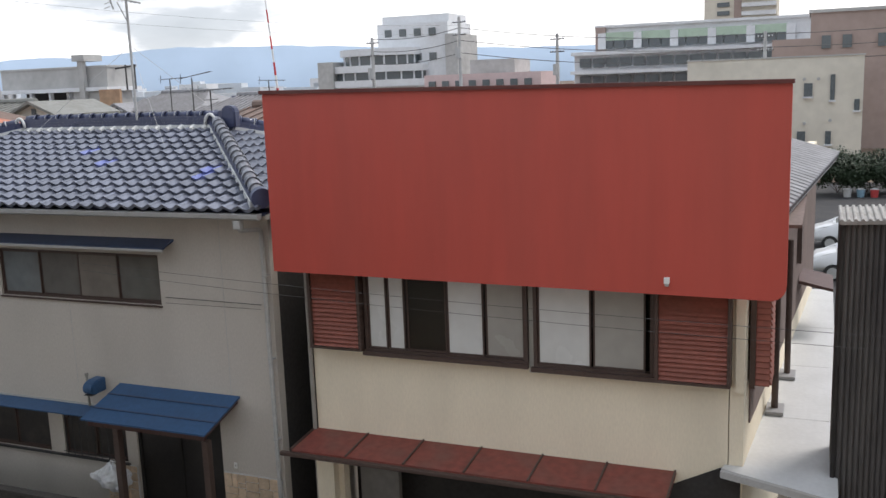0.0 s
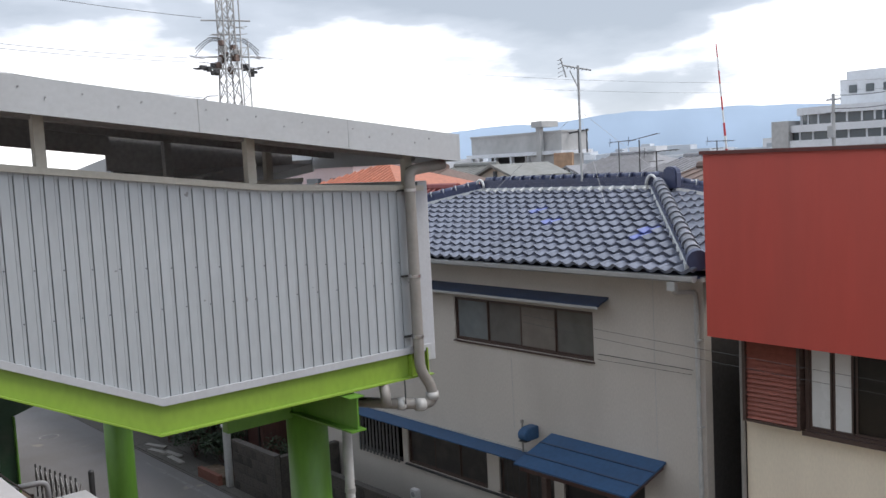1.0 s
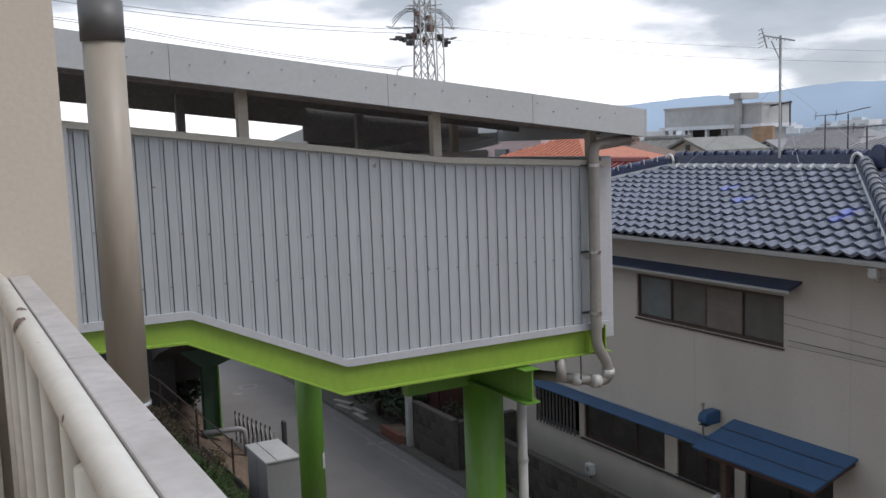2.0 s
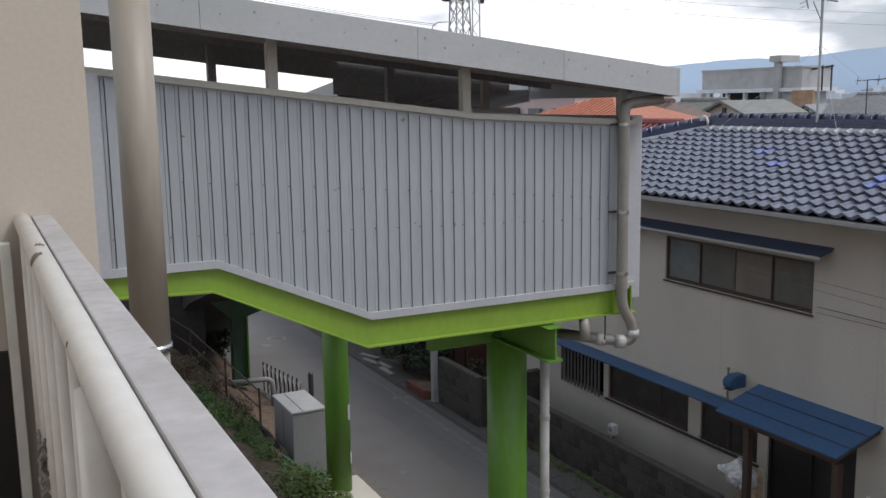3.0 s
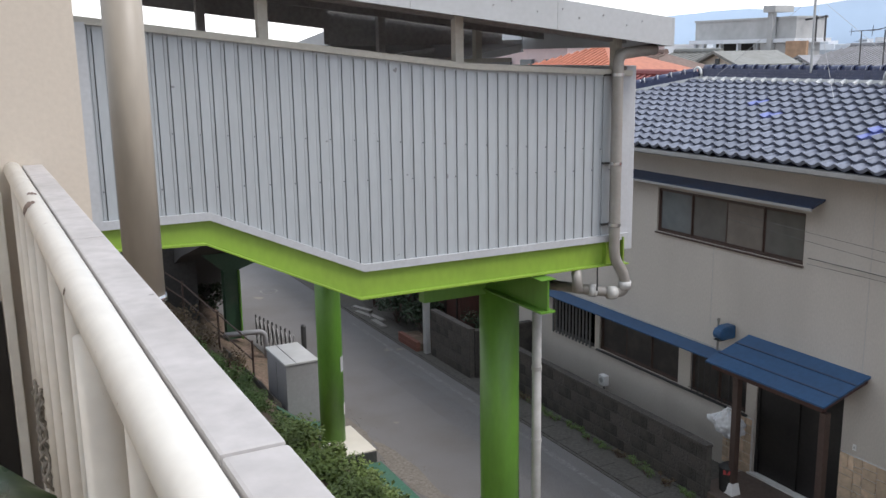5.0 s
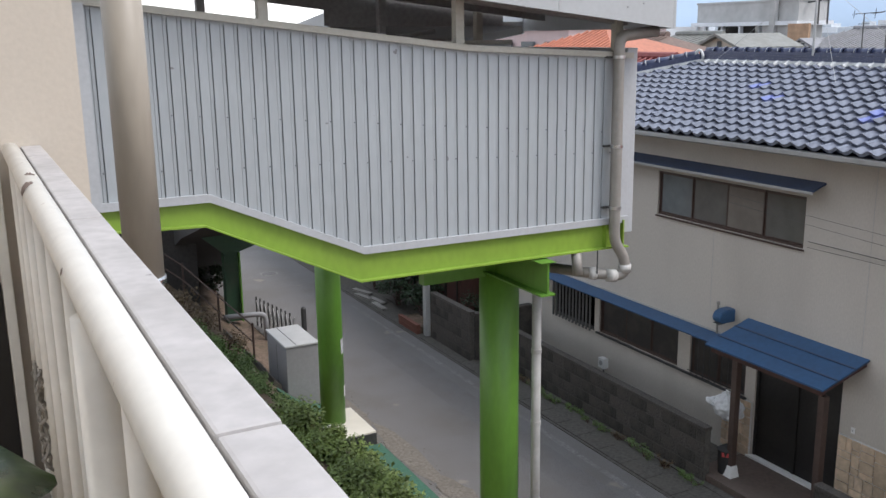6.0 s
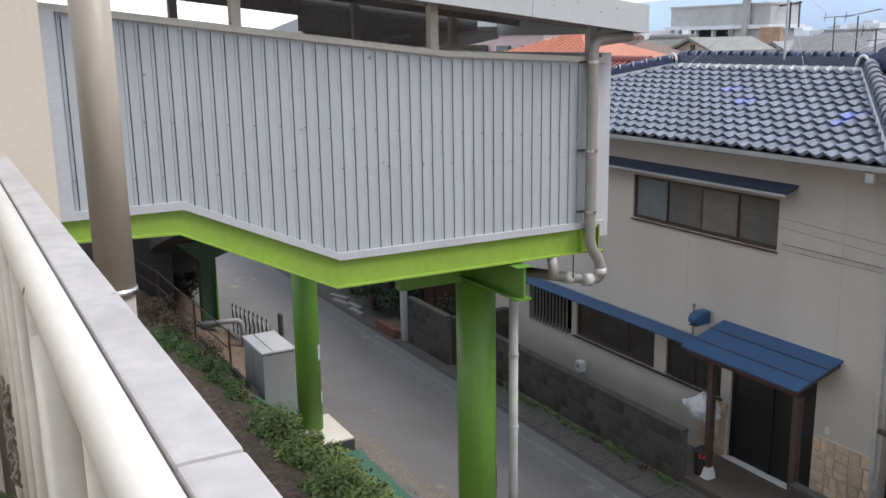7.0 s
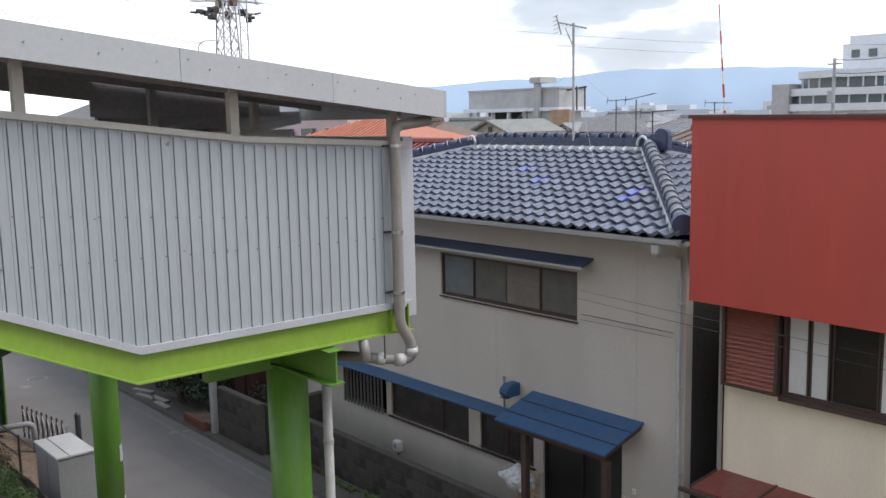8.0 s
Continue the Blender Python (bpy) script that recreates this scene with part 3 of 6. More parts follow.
part("long_roof_fascia", prism([(y, z - 0.1) for y, z in LR] + [(y, z + 0.18) for y, z in LR[::-1]], "x", 6.602, 6.63), "fascia", walkway)
part("roof_infill", prism([(3.90, 6.86), (6.3, 6.86), (6.3, roof_z(6.3) + 0.2), (3.90, roof_z(3.90) + 0.2)], "y", 10.342, 10.356), "roof_under", walkway)
for x0 in (0.75, 2.42, 4.31, 6.18):
    part("roof_post", box(x0 - 0.045, x0 + 0.045, YF + 0.02, YF + 0.11, along(TOP, x0) + 0.01, roof_z(x0) + 0.14, 0.006), "beige_post", walkway)
for x0 in (0.4, 2.45, 4.55, 5.85):
    part("roof_post", box(x0 - 0.045, x0 + 0.045, 10.15, 10.24, 4.7, roof_z(x0) + 0.2, 0.006), "roof_under" if x0 < 5 else "beige_post", walkway)
for y0, zt in ((11.8, 6.7), (14.6, 6.0)):
    part("roof_post", box(5.95, 6.04, y0, y0 + 0.09, 4.4, zt), "beige_post", walkway)
    part("roof_post", box(4.0, 4.09, y0, y0 + 0.09, 4.4, zt), "roof_under", walkway)
    part("rafter", box(4.0, 6.55, y0, y0 + 0.1, zt - 0.08, zt), "roof_under", walkway)
part("brace", tube([(3.4, 10.1, 6.55), (5.2, 10.1, 6.78)], 0.03), "roof_under", walkway)
part("back_parapet", prism([(4.9, 4.72), (6.15, 4.72), (6.15, 6.619), (4.9, 6.609)], "y", 9.9, 9.98), "clad_trim", walkway)
part("back_parapet_cap", prism([(4.9, 6.61), (6.15, 6.62), (6.15, 6.67), (4.9, 6.66)], "y", 9.87, 10.01), "beige_post", walkway)


# ---------------------------------------------------------------- the tiled house
HX, HY0, HY1 = 10.6, 7.18, 17.4


def wall_x(x0, x1, y0, y1, z0, z1, holes):
    """A wall in the street's direction with openings (ya, yb, za, zb) cut through it."""
    ys = sorted({y0, y1, *[v for h in holes for v in h[:2]]})
    zs = sorted({z0, z1, *[v for h in holes for v in h[2:]]})
    bm = None
    for a, b in zip(ys, ys[1:]):
        for c, d in zip(zs, zs[1:]):
            if not any(h[0] <= a and b <= h[1] and h[2] <= c and d <= h[3] for h in holes):
                bm = box(x0, x1, a, b, c, d, 0, bm)
    bmesh.ops.remove_doubles(bm, verts=bm.verts, dist=0.0005)
    return bm


def sliding_window(parent, x, y0, y1, z0, z1, panes, frame_mat="brown_trim", curtains=("curtain_grey",), depth=0.1, bar=0.035):
    """A sliding window facing the street: frame, panes and what hangs behind."""
    win = part("window", wall_x(x, x + 0.07, y0, y1, z0, z1, [(y0 + bar, y1 - bar, z0 + bar, z1 - bar)]), frame_mat, parent)
    w = (y1 - y0 - 2 * bar) / panes
    for k in range(panes):
        a, b = y0 + bar + k * w, y0 + bar + (k + 1) * w
        off = 0.018 if k % 2 else 0.036
        part("sash", wall_x(x + off, x + off + 0.016, a, b, z0 + bar, z1 - bar, [(a + 0.022, b - 0.022, z0 + bar + 0.022, z1 - bar - 0.022)]), frame_mat, win)
        c = curtains[k % len(curtains)]
        pane = part("pane", box(x + off + 0.006, x + off + 0.01, a + 0.022, b - 0.022, z0 + bar + 0.022, z1 - bar - 0.022), "glass" if c == "deep_shade" else c, win)
        if c == "deep_shade":
            pane.visible_shadow = False
            # no cloth here: a near-black sheet stands for the unlit room
            part("curtain", wavy_sheet(x + depth + 0.02, a, b, z0 + 0.03, z1 - 0.03), c, win)
    return win


def wavy_sheet(x, y0, y1, z0, z1, deep=0.012, fold=0.09):
    bm = bmesh.new()
    n = max(4, int((y1 - y0) / fold * 6))
    row = []
    for k in range(n + 1):
        y = y0 + (y1 - y0) * k / n
        d = deep * math.sin(2 * math.pi * (y / fold)) * (0.6 + 0.4 * math.sin(y * 7.1))
        row.append((bm.verts.new((x + d, y, z0)), bm.verts.new((x + d, y, z1))))
    for (a, b), (c, d) in zip(row, row[1:]):
        bm.faces.new((a, c, d, b))
    return bm


house = thing("tiled_house", (13.2, 12.0, 0.0), "two-storey house in grey-beige render with a blue tiled hip roof", "house")
HOLES = [(9.12, 12.29, 3.66, 4.42), (11.62, 13.85, 1.07, 1.86), (10.05, 11.32, 1.07, 1.86), (14.0, 15.4, 1.04, 1.80), (8.25, 9.84, 0.12, 2.02)]
part("front_wall", wall_x(HX, HX + 0.16, HY0, HY1, 0.0, 5.12, HOLES), "grey_render", house)
# alley wall darkened by colour for the shade of the narrow gap
part("side_wall", box(HX + 0.16, 16.0, HY0, HY0 + 0.16, 0.0, 5.12), "shade_panel", house, "side wall along the alley, its shade painted near-black")
part("side_wall", box(HX + 0.16, 16.0, HY1 - 0.16, HY1, 0.0, 5.12), "grey_render", house)
part("back_wall", box(15.84, 16.0, HY0 + 0.16, HY1 - 0.16, 0.0, 5.12), "grey_render", house)
part("inner_wall", box(HX + 0.6, HX + 0.65, HY0 + 0.2, HY1 - 0.2, 0.02, 5.1), "deep_shade", house)
part("eave_board", box(10.2, HX - 0.002, HY0 - 0.3, HY1 + 0.4, 5.06, 5.12), "grey_render", house)
part("seam", box(HX - 0.003, HX + 0.002, 8.0, 8.006, 2.3, 5.05), "gutter", house)
part("seam", box(HX - 0.003, HX + 0.002, 10.9, 10.906, 2.3, 3.6), "gutter", house)
sliding_window(house, HX + 0.03, 9.12, 12.29, 3.66, 4.42, 4, curtains=("frost_grey", "frost_brown", "frost_grey", "frost_blue"))
sliding_window(house, HX + 0.03, 11.62, 13.85, 1.07, 1.86, 3, "brown_trim", curtains=("frost_dark",))
sliding_window(house, HX + 0.03, 10.05, 11.32, 1.07, 1.86, 2, "brown_trim", curtains=("frost_dark",))
sliding_window(house, HX + 0.03, 14.0, 15.4, 1.04, 1.80, 2, "dark_metal", curtains=("deep_shade",))
for k in range(12):
    y = 14.05 + k * 0.115
    part("grille_bar", box(HX - 0.07, HX - 0.05, y, y + 0.045, 1.04, 1.80), "grille", house)
for k in range(9):
    y = 10.12 + k * 0.14
    part("window_bar", rod((HX - 0.03, y, 1.06), (HX - 0.03, y, 1.87), 0.008, seg=6), "dark_metal", house)
for z in (1.12, 1.80):
    part("window_bar", rod((HX - 0.03, 10.04, z), (HX - 0.03, 11.33, z), 0.008, seg=6), "dark_metal", house)
part("window_sill", box(HX - 0.03, HX + 0.03, 9.1, 12.31, 3.63, 3.655), "brown_trim", house)
part("window_sill", box(HX - 0.05, HX + 0.03, 10.0, 13.9, 1.04, 1.067), "dark_metal", house)
part("window_canopy", prism([(HX - 0.27, 4.545), (HX - 0.27, 4.575), (HX - 0.002, 4.67), (HX - 0.002, 4.64)], "y", 8.80, 13.3), "navy_sheet", house, "navy sheet-metal canopy")
part("canopy_edge", box(HX - 0.285, HX - 0.272, 8.79, 13.31, 4.525, 4.56), "gutter", house)
lean = part("lean_roof", prism([(HX - 0.33, 1.88), (HX - 0.33, 1.90), (HX - 0.002, 1.955), (HX - 0.002, 1.925)], "y", 10.35, 16.2), "blue_sheet", house, "narrow blue sheet-metal roof")
part("roof_flashing", box(HX - 0.03, HX - 0.002, 10.35, 16.2, 1.955, 1.975), "gutter", lean)
for k in range(5):
    y = 10.9 + k * 1.1
    part("bracket", box(HX - 0.30, HX - 0.002, y, y + 0.04, 1.83, 1.87), "brown_trim", house)

# entrance canopy on two posts
can = part("entrance_canopy", prism([(9.72, 2.08), (9.72, 2.105), (HX - 0.002, 2.375), (HX - 0.002, 2.345)], "y", 7.86, 10.06), "blue_sheet", house, "blue sheet-metal entrance canopy")
for f in (0.3, 0.68):
    xs, zs = 9.72 + f * 0.878, 2.105 + f * 0.27
    part("roof_seam", prism([(xs - 0.012, zs + 0.0), (xs - 0.012, zs + 0.011), (xs + 0.012, zs + 0.016), (xs + 0.012, zs + 0.004)], "y", 7.86, 10.06), "navy_sheet", can)
part("canopy_beam", box(9.80, 9.88, 7.95, 10.0, 1.98, 2.08), "wood_red", can)
part("canopy_beam", prism([(9.76, 2.02), (9.76, 2.075), (HX - 0.005, 2.335), (HX - 0.005, 2.26)], "y", 7.9, 7.95), "wood_red", can)
for y in (9.50, 7.93):
    p = part("canopy_post", box(9.79, 9.89, y - 0.05, y + 0.05, 0.3, 1.98, 0.006), "brown_trim", house, "dark brown wooden post")
    bm = bmesh.new()
    bmesh.ops.create_cone(bm, cap_ends=True, segments=4, radius1=0.14, radius2=0.085, depth=0.26, matrix=pose(9.84, y, 0.18, 0, 0, 45))
    part("post_foot", bm, "white_plain", p, "white painted post foot")
# doors and frames near-black: the canopy's shade is put into their colour
part("entrance_door", box(HX + 0.06, HX + 0.1, 8.25, 9.84, 0.14, 2.02), "dark_door", house, "entrance doors coloured dark for their shade")
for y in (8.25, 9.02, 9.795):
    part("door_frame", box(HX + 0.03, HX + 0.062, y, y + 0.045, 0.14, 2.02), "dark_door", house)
part("door_step", box(9.55, HX - 0.002, 7.75, 10.0, 0.02, 0.13, 0.01), "brown_step", house, "brown tiled entrance step")
part("door_threshold", box(HX - 0.06, HX + 0.05, 8.05, 9.9, 0.131, 0.165), "white_plain", house)

# vent hood, pipes and gutter
hood = thing("vent_hood", (10.45, 10.45, 2.2), "small blue vent hood with a pipe on the house wall", "vent")
cowl = prism([(10.30, 2.26), (10.27, 2.33), (10.31, 2.41), (10.42, 2.45), (10.597, 2.45), (10.597, 2.24), (10.36, 2.24)], "y", 10.33, 10.52)
bmesh.ops.bevel(cowl, geom=cowl.edges[:], offset=0.015, segments=2, affect="EDGES")
part("hood", cowl, "blue_sheet", hood)
part("hood_mouth", box(10.285, 10.40, 10.35, 10.50, 2.228, 2.239), "dark_metal", hood)
part("pipe", tube([(10.5, 10.62, 1.98), (10.5, 10.62, 2.47)], 0.018), "pvc", hood)
part("pipe_cap", rod((10.5, 10.62, 2.47), (10.5, 10.62, 2.51), 0.028, seg=10), "pvc", hood)

gut = thing("roof_gutter", (10.15, 12.0, 5.1), "pale grey eaves gutter with downpipe", "gutter")
part("trough", prism([(10.05, 5.14), (10.06, 5.08), (10.11, 5.055), (10.17, 5.08), (10.18, 5.14)], "y", 6.98, HY1 + 0.5), "gutter", gut)
part("hopper", box(10.08, 10.17, 7.27, 7.39, 4.93, 5.055, 0.01), "pvc_pale", gut)
part("downpipe", tube([(10.13, 7.33, 4.96), (10.16, 7.33, 4.90), (10.53, 7.25, 4.87), (10.53, 7.23, 0.05)], 0.032, bend=0.08), "pvc_pale", gut)
for z in (4.2, 3.0, 1.8, 0.7):
    part("clip", box(10.495, 10.598, 7.195, 7.268, z, z + 0.02), "gutter", gut)

# tiled hip roof
EX, EZ, RX, RZ = 10.15, 5.17, 13.25, 6.15
RT = 6.19
EY0, EY1, RY0, RY1 = 6.93, 17.75, 9.83, 14.15
SL = math.hypot(RX - EX, RZ - EZ)
roof = part("roof", prism([(EX + 0.02, EZ - 0.06), (RX, RZ - 0.06), (2 * RX - EX, EZ - 0.06)], "y", RY0, RY1), "tile_ridge", house, "blue glazed pantile hip roof")
bm = bmesh.new()
v = [bm.verts.new(p) for p in ((EX, EY0, EZ - 0.06), (2 * RX - EX, EY0, EZ - 0.06), (RX, RY0, RZ - 0.06), (EX, EY1, EZ - 0.06), (2 * RX - EX, EY1, EZ - 0.06), (RX, RY1, RZ - 0.06))]
for f in ((0, 1, 2), (0, 2, 5, 3), (3, 5, 4), (1, 4, 5, 2), (0, 3, 4, 1)):
    bm.faces.new([v[i] for i in f])
part("roof_deck", bm, "tile_ridge", house)


def pantile(w, l):
    """One glazed pantile: a shallow wave with a sharper crest, a thick front lip; x up the slope, y across."""
    bm = bmesh.new()
    prof = []
    for f in (0.0, 0.08, 0.17, 0.27, 0.40, 0.55, 0.70, 0.84, 0.95, 1.06):
        roll = math.exp(-((f - 0.15) / 0.12) ** 2) + math.exp(-((f - 1.15) / 0.12) ** 2)
        prof.append((f * w, 0.020 * math.sin(2 * math.pi * (f + 0.10)) + 0.013 * roll))
    lo = [bm.verts.new((-0.004, y, z + 0.054)) for y, z in prof]
    hi = [bm.verts.new((l * 1.05, y, z + 0.004)) for y, z in prof]
    top = [bm.verts.new((-0.004, y, z + 0.054)) for y, z in prof]
    foot = [bm.verts.new((0.012, y, z + 0.004)) for y, z in prof]
    for k in range(len(prof) - 1):
        bm.faces.new((lo[k], lo[k + 1], hi[k + 1], hi[k]))
        bm.faces.new((foot[k], foot[k + 1], top[k + 1], top[k]))
    bm.faces.new((top[0], hi[0], foot[0]))
    bm.faces.new((top[-1], foot[-1], hi[-1]))
    return bm


TW, NC = 0.247, 13
TL = (SL - 0.02) / NC
tile_mesh = mesh_of("roof_tile", pantile(TW, TL), "tile", smooth=True)
bright_mesh = tile_mesh.copy()
bright_mesh.materials[0] = M["tile_bright"]
slope = math.atan2(RZ - EZ, RX - EX)
rest = bmesh.new()
made = 0
rng = random.Random(4)
for c in range(NC):
    s = c * TL
    xs, zs = EX - 0.06 + s * math.cos(slope), EZ + s * math.sin(slope)
    f = (s + TL * 0.4) / SL
    ya, yb = EY0 + (RY0 - EY0) * f, EY1 + (RY1 - EY1) * f
    k = 0
    while True:
        y = EY0 + 0.06 + k * TW
        k += 1
        if y > yb - 0.1:
            break
        if y < ya - 0.2:
            continue
        m = Matrix.Translation((xs, y, zs)) @ Matrix.Rotation(-slope + rng.uniform(-0.008, 0.008), 4, "Y") @ Matrix.Rotation(rng.uniform(-0.012, 0.012), 4, "X")
        if y < 13.2 and made < 300:
            ob = new("roof_tile", bright_mesh if (c, k) in ((4, 7), (5, 7), (6, 16), (8, 19)) else tile_mesh)
            ob.parent = roof
            ob.matrix_basis = m
            made += 1
        else:
            own = pantile(TW, TL)
            bmesh.ops.transform(own, matrix=m, verts=own.verts)
            join(rest, own)
tagged(part("roof_tiles", rest, "tile", roof, smooth=True), kind="stuff")
# the tiles of the hip towards the neighbour
side = bmesh.new()
sl2 = math.atan2(RZ - EZ, RY0 - EY0)
S2 = math.hypot(RZ - EZ, RY0 - EY0)
for c in range(12):
    s = c * S2 / 12
    f = (s + 0.1) / S2
    xa, xb = EX + (RX - EX) * f, 2 * RX - EX - (RX - EX) * f
    xx = xa + 0.02
    while xx < xb - 0.1:
        own = pantile(TW, S2 / 12)
        m = Matrix.Translation((xx + TW, EY0 - 0.06 + s * math.cos(sl2), EZ + s * math.sin(sl2))) @ Matrix.Rotation(radians(90), 4, "Z") @ Matrix.Rotation(-sl2, 4, "Y")
        bmesh.ops.transform(own, matrix=m, verts=own.verts)
        join(side, own)
        xx += TW
tagged(part("hip_tiles", side, "tile", roof, smooth=True), kind="stuff")


def ridge_course(a, b, parent, r=0.085, step=0.27, stack=0.10, mat_name="tile_ridge", cap="tile_cap"):
    """Stacked flat courses with round cap tiles on top, from a to b, on a bed of white plaster."""
    a, b = Vector(a), Vector(b)
    d = (b - a).normalized()
    sidew = d.cross(Vector((0, 0, 1))).normalized()
    up = sidew.cross(d).normalized()

    def beam(w, h0, h1, bm):
        q = [a + sidew * w + up * h0, a - sidew * w + up * h0, a - sidew * w * 0.96 + up * h1, a + sidew * w * 0.96 + up * h1]
        lo = [bm.verts.new(p) for p in q]
        hi = [bm.verts.new(p + (b - a)) for p in q]
        bm.faces.new(lo)
        bm.faces.new(hi[::-1])
        for i in range(4):
            bm.faces.new((lo[i], lo[(i + 1) % 4], hi[(i + 1) % 4], hi[i]))
        return bm

    part("plaster_bed", beam(0.145, -0.09, 0.012, bmesh.new()), "mortar", parent, "white plaster bed under the ridge")
    n = max(2, round(stack / 0.045))
    base = bmesh.new()
    for k in range(n):
        beam(0.125 - 0.010 * k, 0.013 + stack * k / n, 0.013 + stack * (k + 0.8) / n, base)
    beam(0.085, 0.013, 0.013 + stack, base)
    part("ridge_course", base, mat_name, parent)
    count = int((b - a).length / step)
    for k in range(count):
        p = a + d * (k * step) + up * (stack + 0.02)
        bm = rod(p, p + d * (step * 0.97), r, r * 0.88, seg=18)
        rod(p, p + d * 0.035, r + 0.010, seg=18, bm=bm)
        tile = part("ridge_tile", bm, cap, parent)
        for f in tile.data.polygons:
            f.use_smooth = abs(f.normal.dot(d)) < 0.5
        part("mortar_joint", rod(p + d * 0.036, p + d * 0.050, r + 0.004, seg=14), "mortar", tile)


ridge_course((RX, RY0 - 0.05, RT), (RX, RY1 + 0.05, RT), roof, r=0.07, stack=0.155, cap="tile_ridge")
ridge_course((EX + 0.12, EY0 + 0.12, EZ + 0.11), (RX - 0.05, RY0 - 0.05, RT), roof, r=0.10, stack=0.06)
ridge_course((EX + 0.1, EY1 - 0.12, EZ + 0.11), (RX - 0.05, RY1 + 0.05, RT), roof, r=0.08, stack=0.10, cap="tile_ridge")
ridge_course((2 * RX - EX - 0.1, EY0 + 0.12, EZ + 0.11), (RX + 0.05, RY0 - 0.05, RT), roof, r=0.085, stack=0.10, cap="tile_ridge")
for k in range(17):
    # plaster tongues that close the rolls of the top course
    y = RY0 + 0.12 + k * TW
    own = rod((RX - 0.24, y, RT - 0.06), (RX - 0.12, y, RT - 0.02), 0.035, 0.05, seg=8)
    part("ridge_plaster", own, "mortar", roof)
fin = prism([(9.36, 6.14), (9.64, 6.14), (9.64, 6.42), (9.60, 6.49), (9.50, 6.52), (9.40, 6.49), (9.36, 6.42)], "x", RX - 0.10, RX + 0.06)
bmesh.ops.bevel(fin, geom=fin.edges[:], offset=0.02, segments=2, affect="EDGES")
part("ridge_finial", fin, "tile_ridge", roof, "dark blue ridge-end tile")
part("end_tile", rod((RX - 0.02, RY0 - 0.12, RT + 0.13), (RX - 0.02, RY0 - 0.02, RT + 0.13), 0.11, seg=24), "tile_ridge", roof)
part("end_tile", rod((EX + 0.04, EY0 + 0.04, EZ + 0.17), (EX + 0.12, EY0 + 0.12, EZ + 0.19), 0.14, seg=24), "tile_ridge", roof)
for y, s1 in ((RY0 + 0.0, -1), (RY1 - 0.0, 1)):
    # a roll of white plaster laid over the joint of ridge and hip
    arc = [(RX - 0.15, y + 0.11 * math.cos(t) * s1, RT + 0.02 + 0.17 * math.sin(t)) for t in (math.pi * k / 8 for k in range(9))]
    part("plaster_joint", tube(arc, 0.026, seg=8), "mortar", roof, smooth=True)


# ---------------------------------------------------------------- the red house
red = thing("red_fronted_house", (13.0, 3.7, 0.0), "two-storey cream rendered house behind a large red sheet-metal front", "house")
RY_A, RY_B = 0.87, 6.57
RH = [(3.43, 6.50, 3.25, 4.36), (1.04, 3.35, 3.21, 4.36), (1.9, 6.2, 0.0, 1.75)]
part("front_wall", wall_x(10.6, 10.76, RY_A + 0.161, RY_B, 0.0, 6.4, RH), "cream_render", red)


def side_y(x):
    """The side wall runs a little out of square."""
    return 0.86 - 0.062 * (x - 10.6)


part("side_wall", prism([(10.6, side_y(10.6)), (20.5, side_y(20.5)), (20.5, side_y(20.5) + 0.16), (10.6, side_y(10.6) + 0.16)], "z", 0.0, 5.3), "cream_render", red)
part("timber_cladding", prism([(11.0, side_y(11.0) - 0.02), (20.4, side_y(20.4) - 0.02), (20.4, side_y(20.4) - 0.003), (11.0, side_y(11.0) - 0.003)], "z", 2.6, 4.98), "side_board", red, "weathered taupe boards on the side wall")
part("side_wall", box(10.76, 20.5, RY_B - 0.16, RY_B, 0.0, 5.3), "grey_render", red)
part("back_wall", box(20.34, 20.5, RY_A + 0.16, RY_B - 0.16, 0.0, 5.3), "cream_render", red)
part("inner_wall", box(11.3, 11.35, RY_A + 0.2, RY_B - 0.2, 0.03, 5.2), "deep_shade", red)
part("floor_slab", box(10.78, 11.3, RY_A + 0.2, RY_B - 0.2, 2.4, 2.6), "deep_shade", red)

# the board: one folded red sheet with a rounded lower corner and a cap
bz0, bz1, by0, by1 = 4.33, 6.63, 0.42, 6.80
bz2 = 6.70
r = 0.16
out = [(by1, bz0 + 0.055), (by1, bz2), (by0, bz1), (by0, bz0 + r)]
out += [(by0 + r - r * math.cos(t), bz0 + r - r * math.sin(t)) for t in (math.pi / 2 * k / 6 for k in range(1, 7))]
board = part("front_board", prism(out, "x", 10.1, 10.22), "red_sheet", red, "large plain red sheet-metal front board")
part("board_cap", prism([(by0 - 0.02, bz1), (by1 + 0.03, bz2), (by1 + 0.03, bz2 + 0.045), (by0 - 0.02, bz1 + 0.045)], "x", 10.06, 10.26), "red_dark", board)
for y in (0.9, 2.6, 4.4, 6.2):
    part("board_bracket", box(10.222, 10.598, y, y + 0.06, 4.5, 4.56), "brown_trim", red)
    part("board_bracket", box(10.222, 10.598, y, y + 0.06, 6.2, 6.26), "brown_trim", red)
part("board_back_roof", box(10.222, 10.598, RY_A, RY_B, 6.40, 6.44), "red_dark", red)
sensor = thing("outdoor_sensor", (10.08, 1.67, 4.45), "small white sensor box on the red board", "sensor")
part("housing", box(10.04, 10.098, 1.64, 1.70, 4.475, 4.545, 0.01), "white_plain", sensor)
part("lens", box(10.05, 10.098, 1.648, 1.692, 4.445, 4.474, 0.006), "far_grey", sensor)


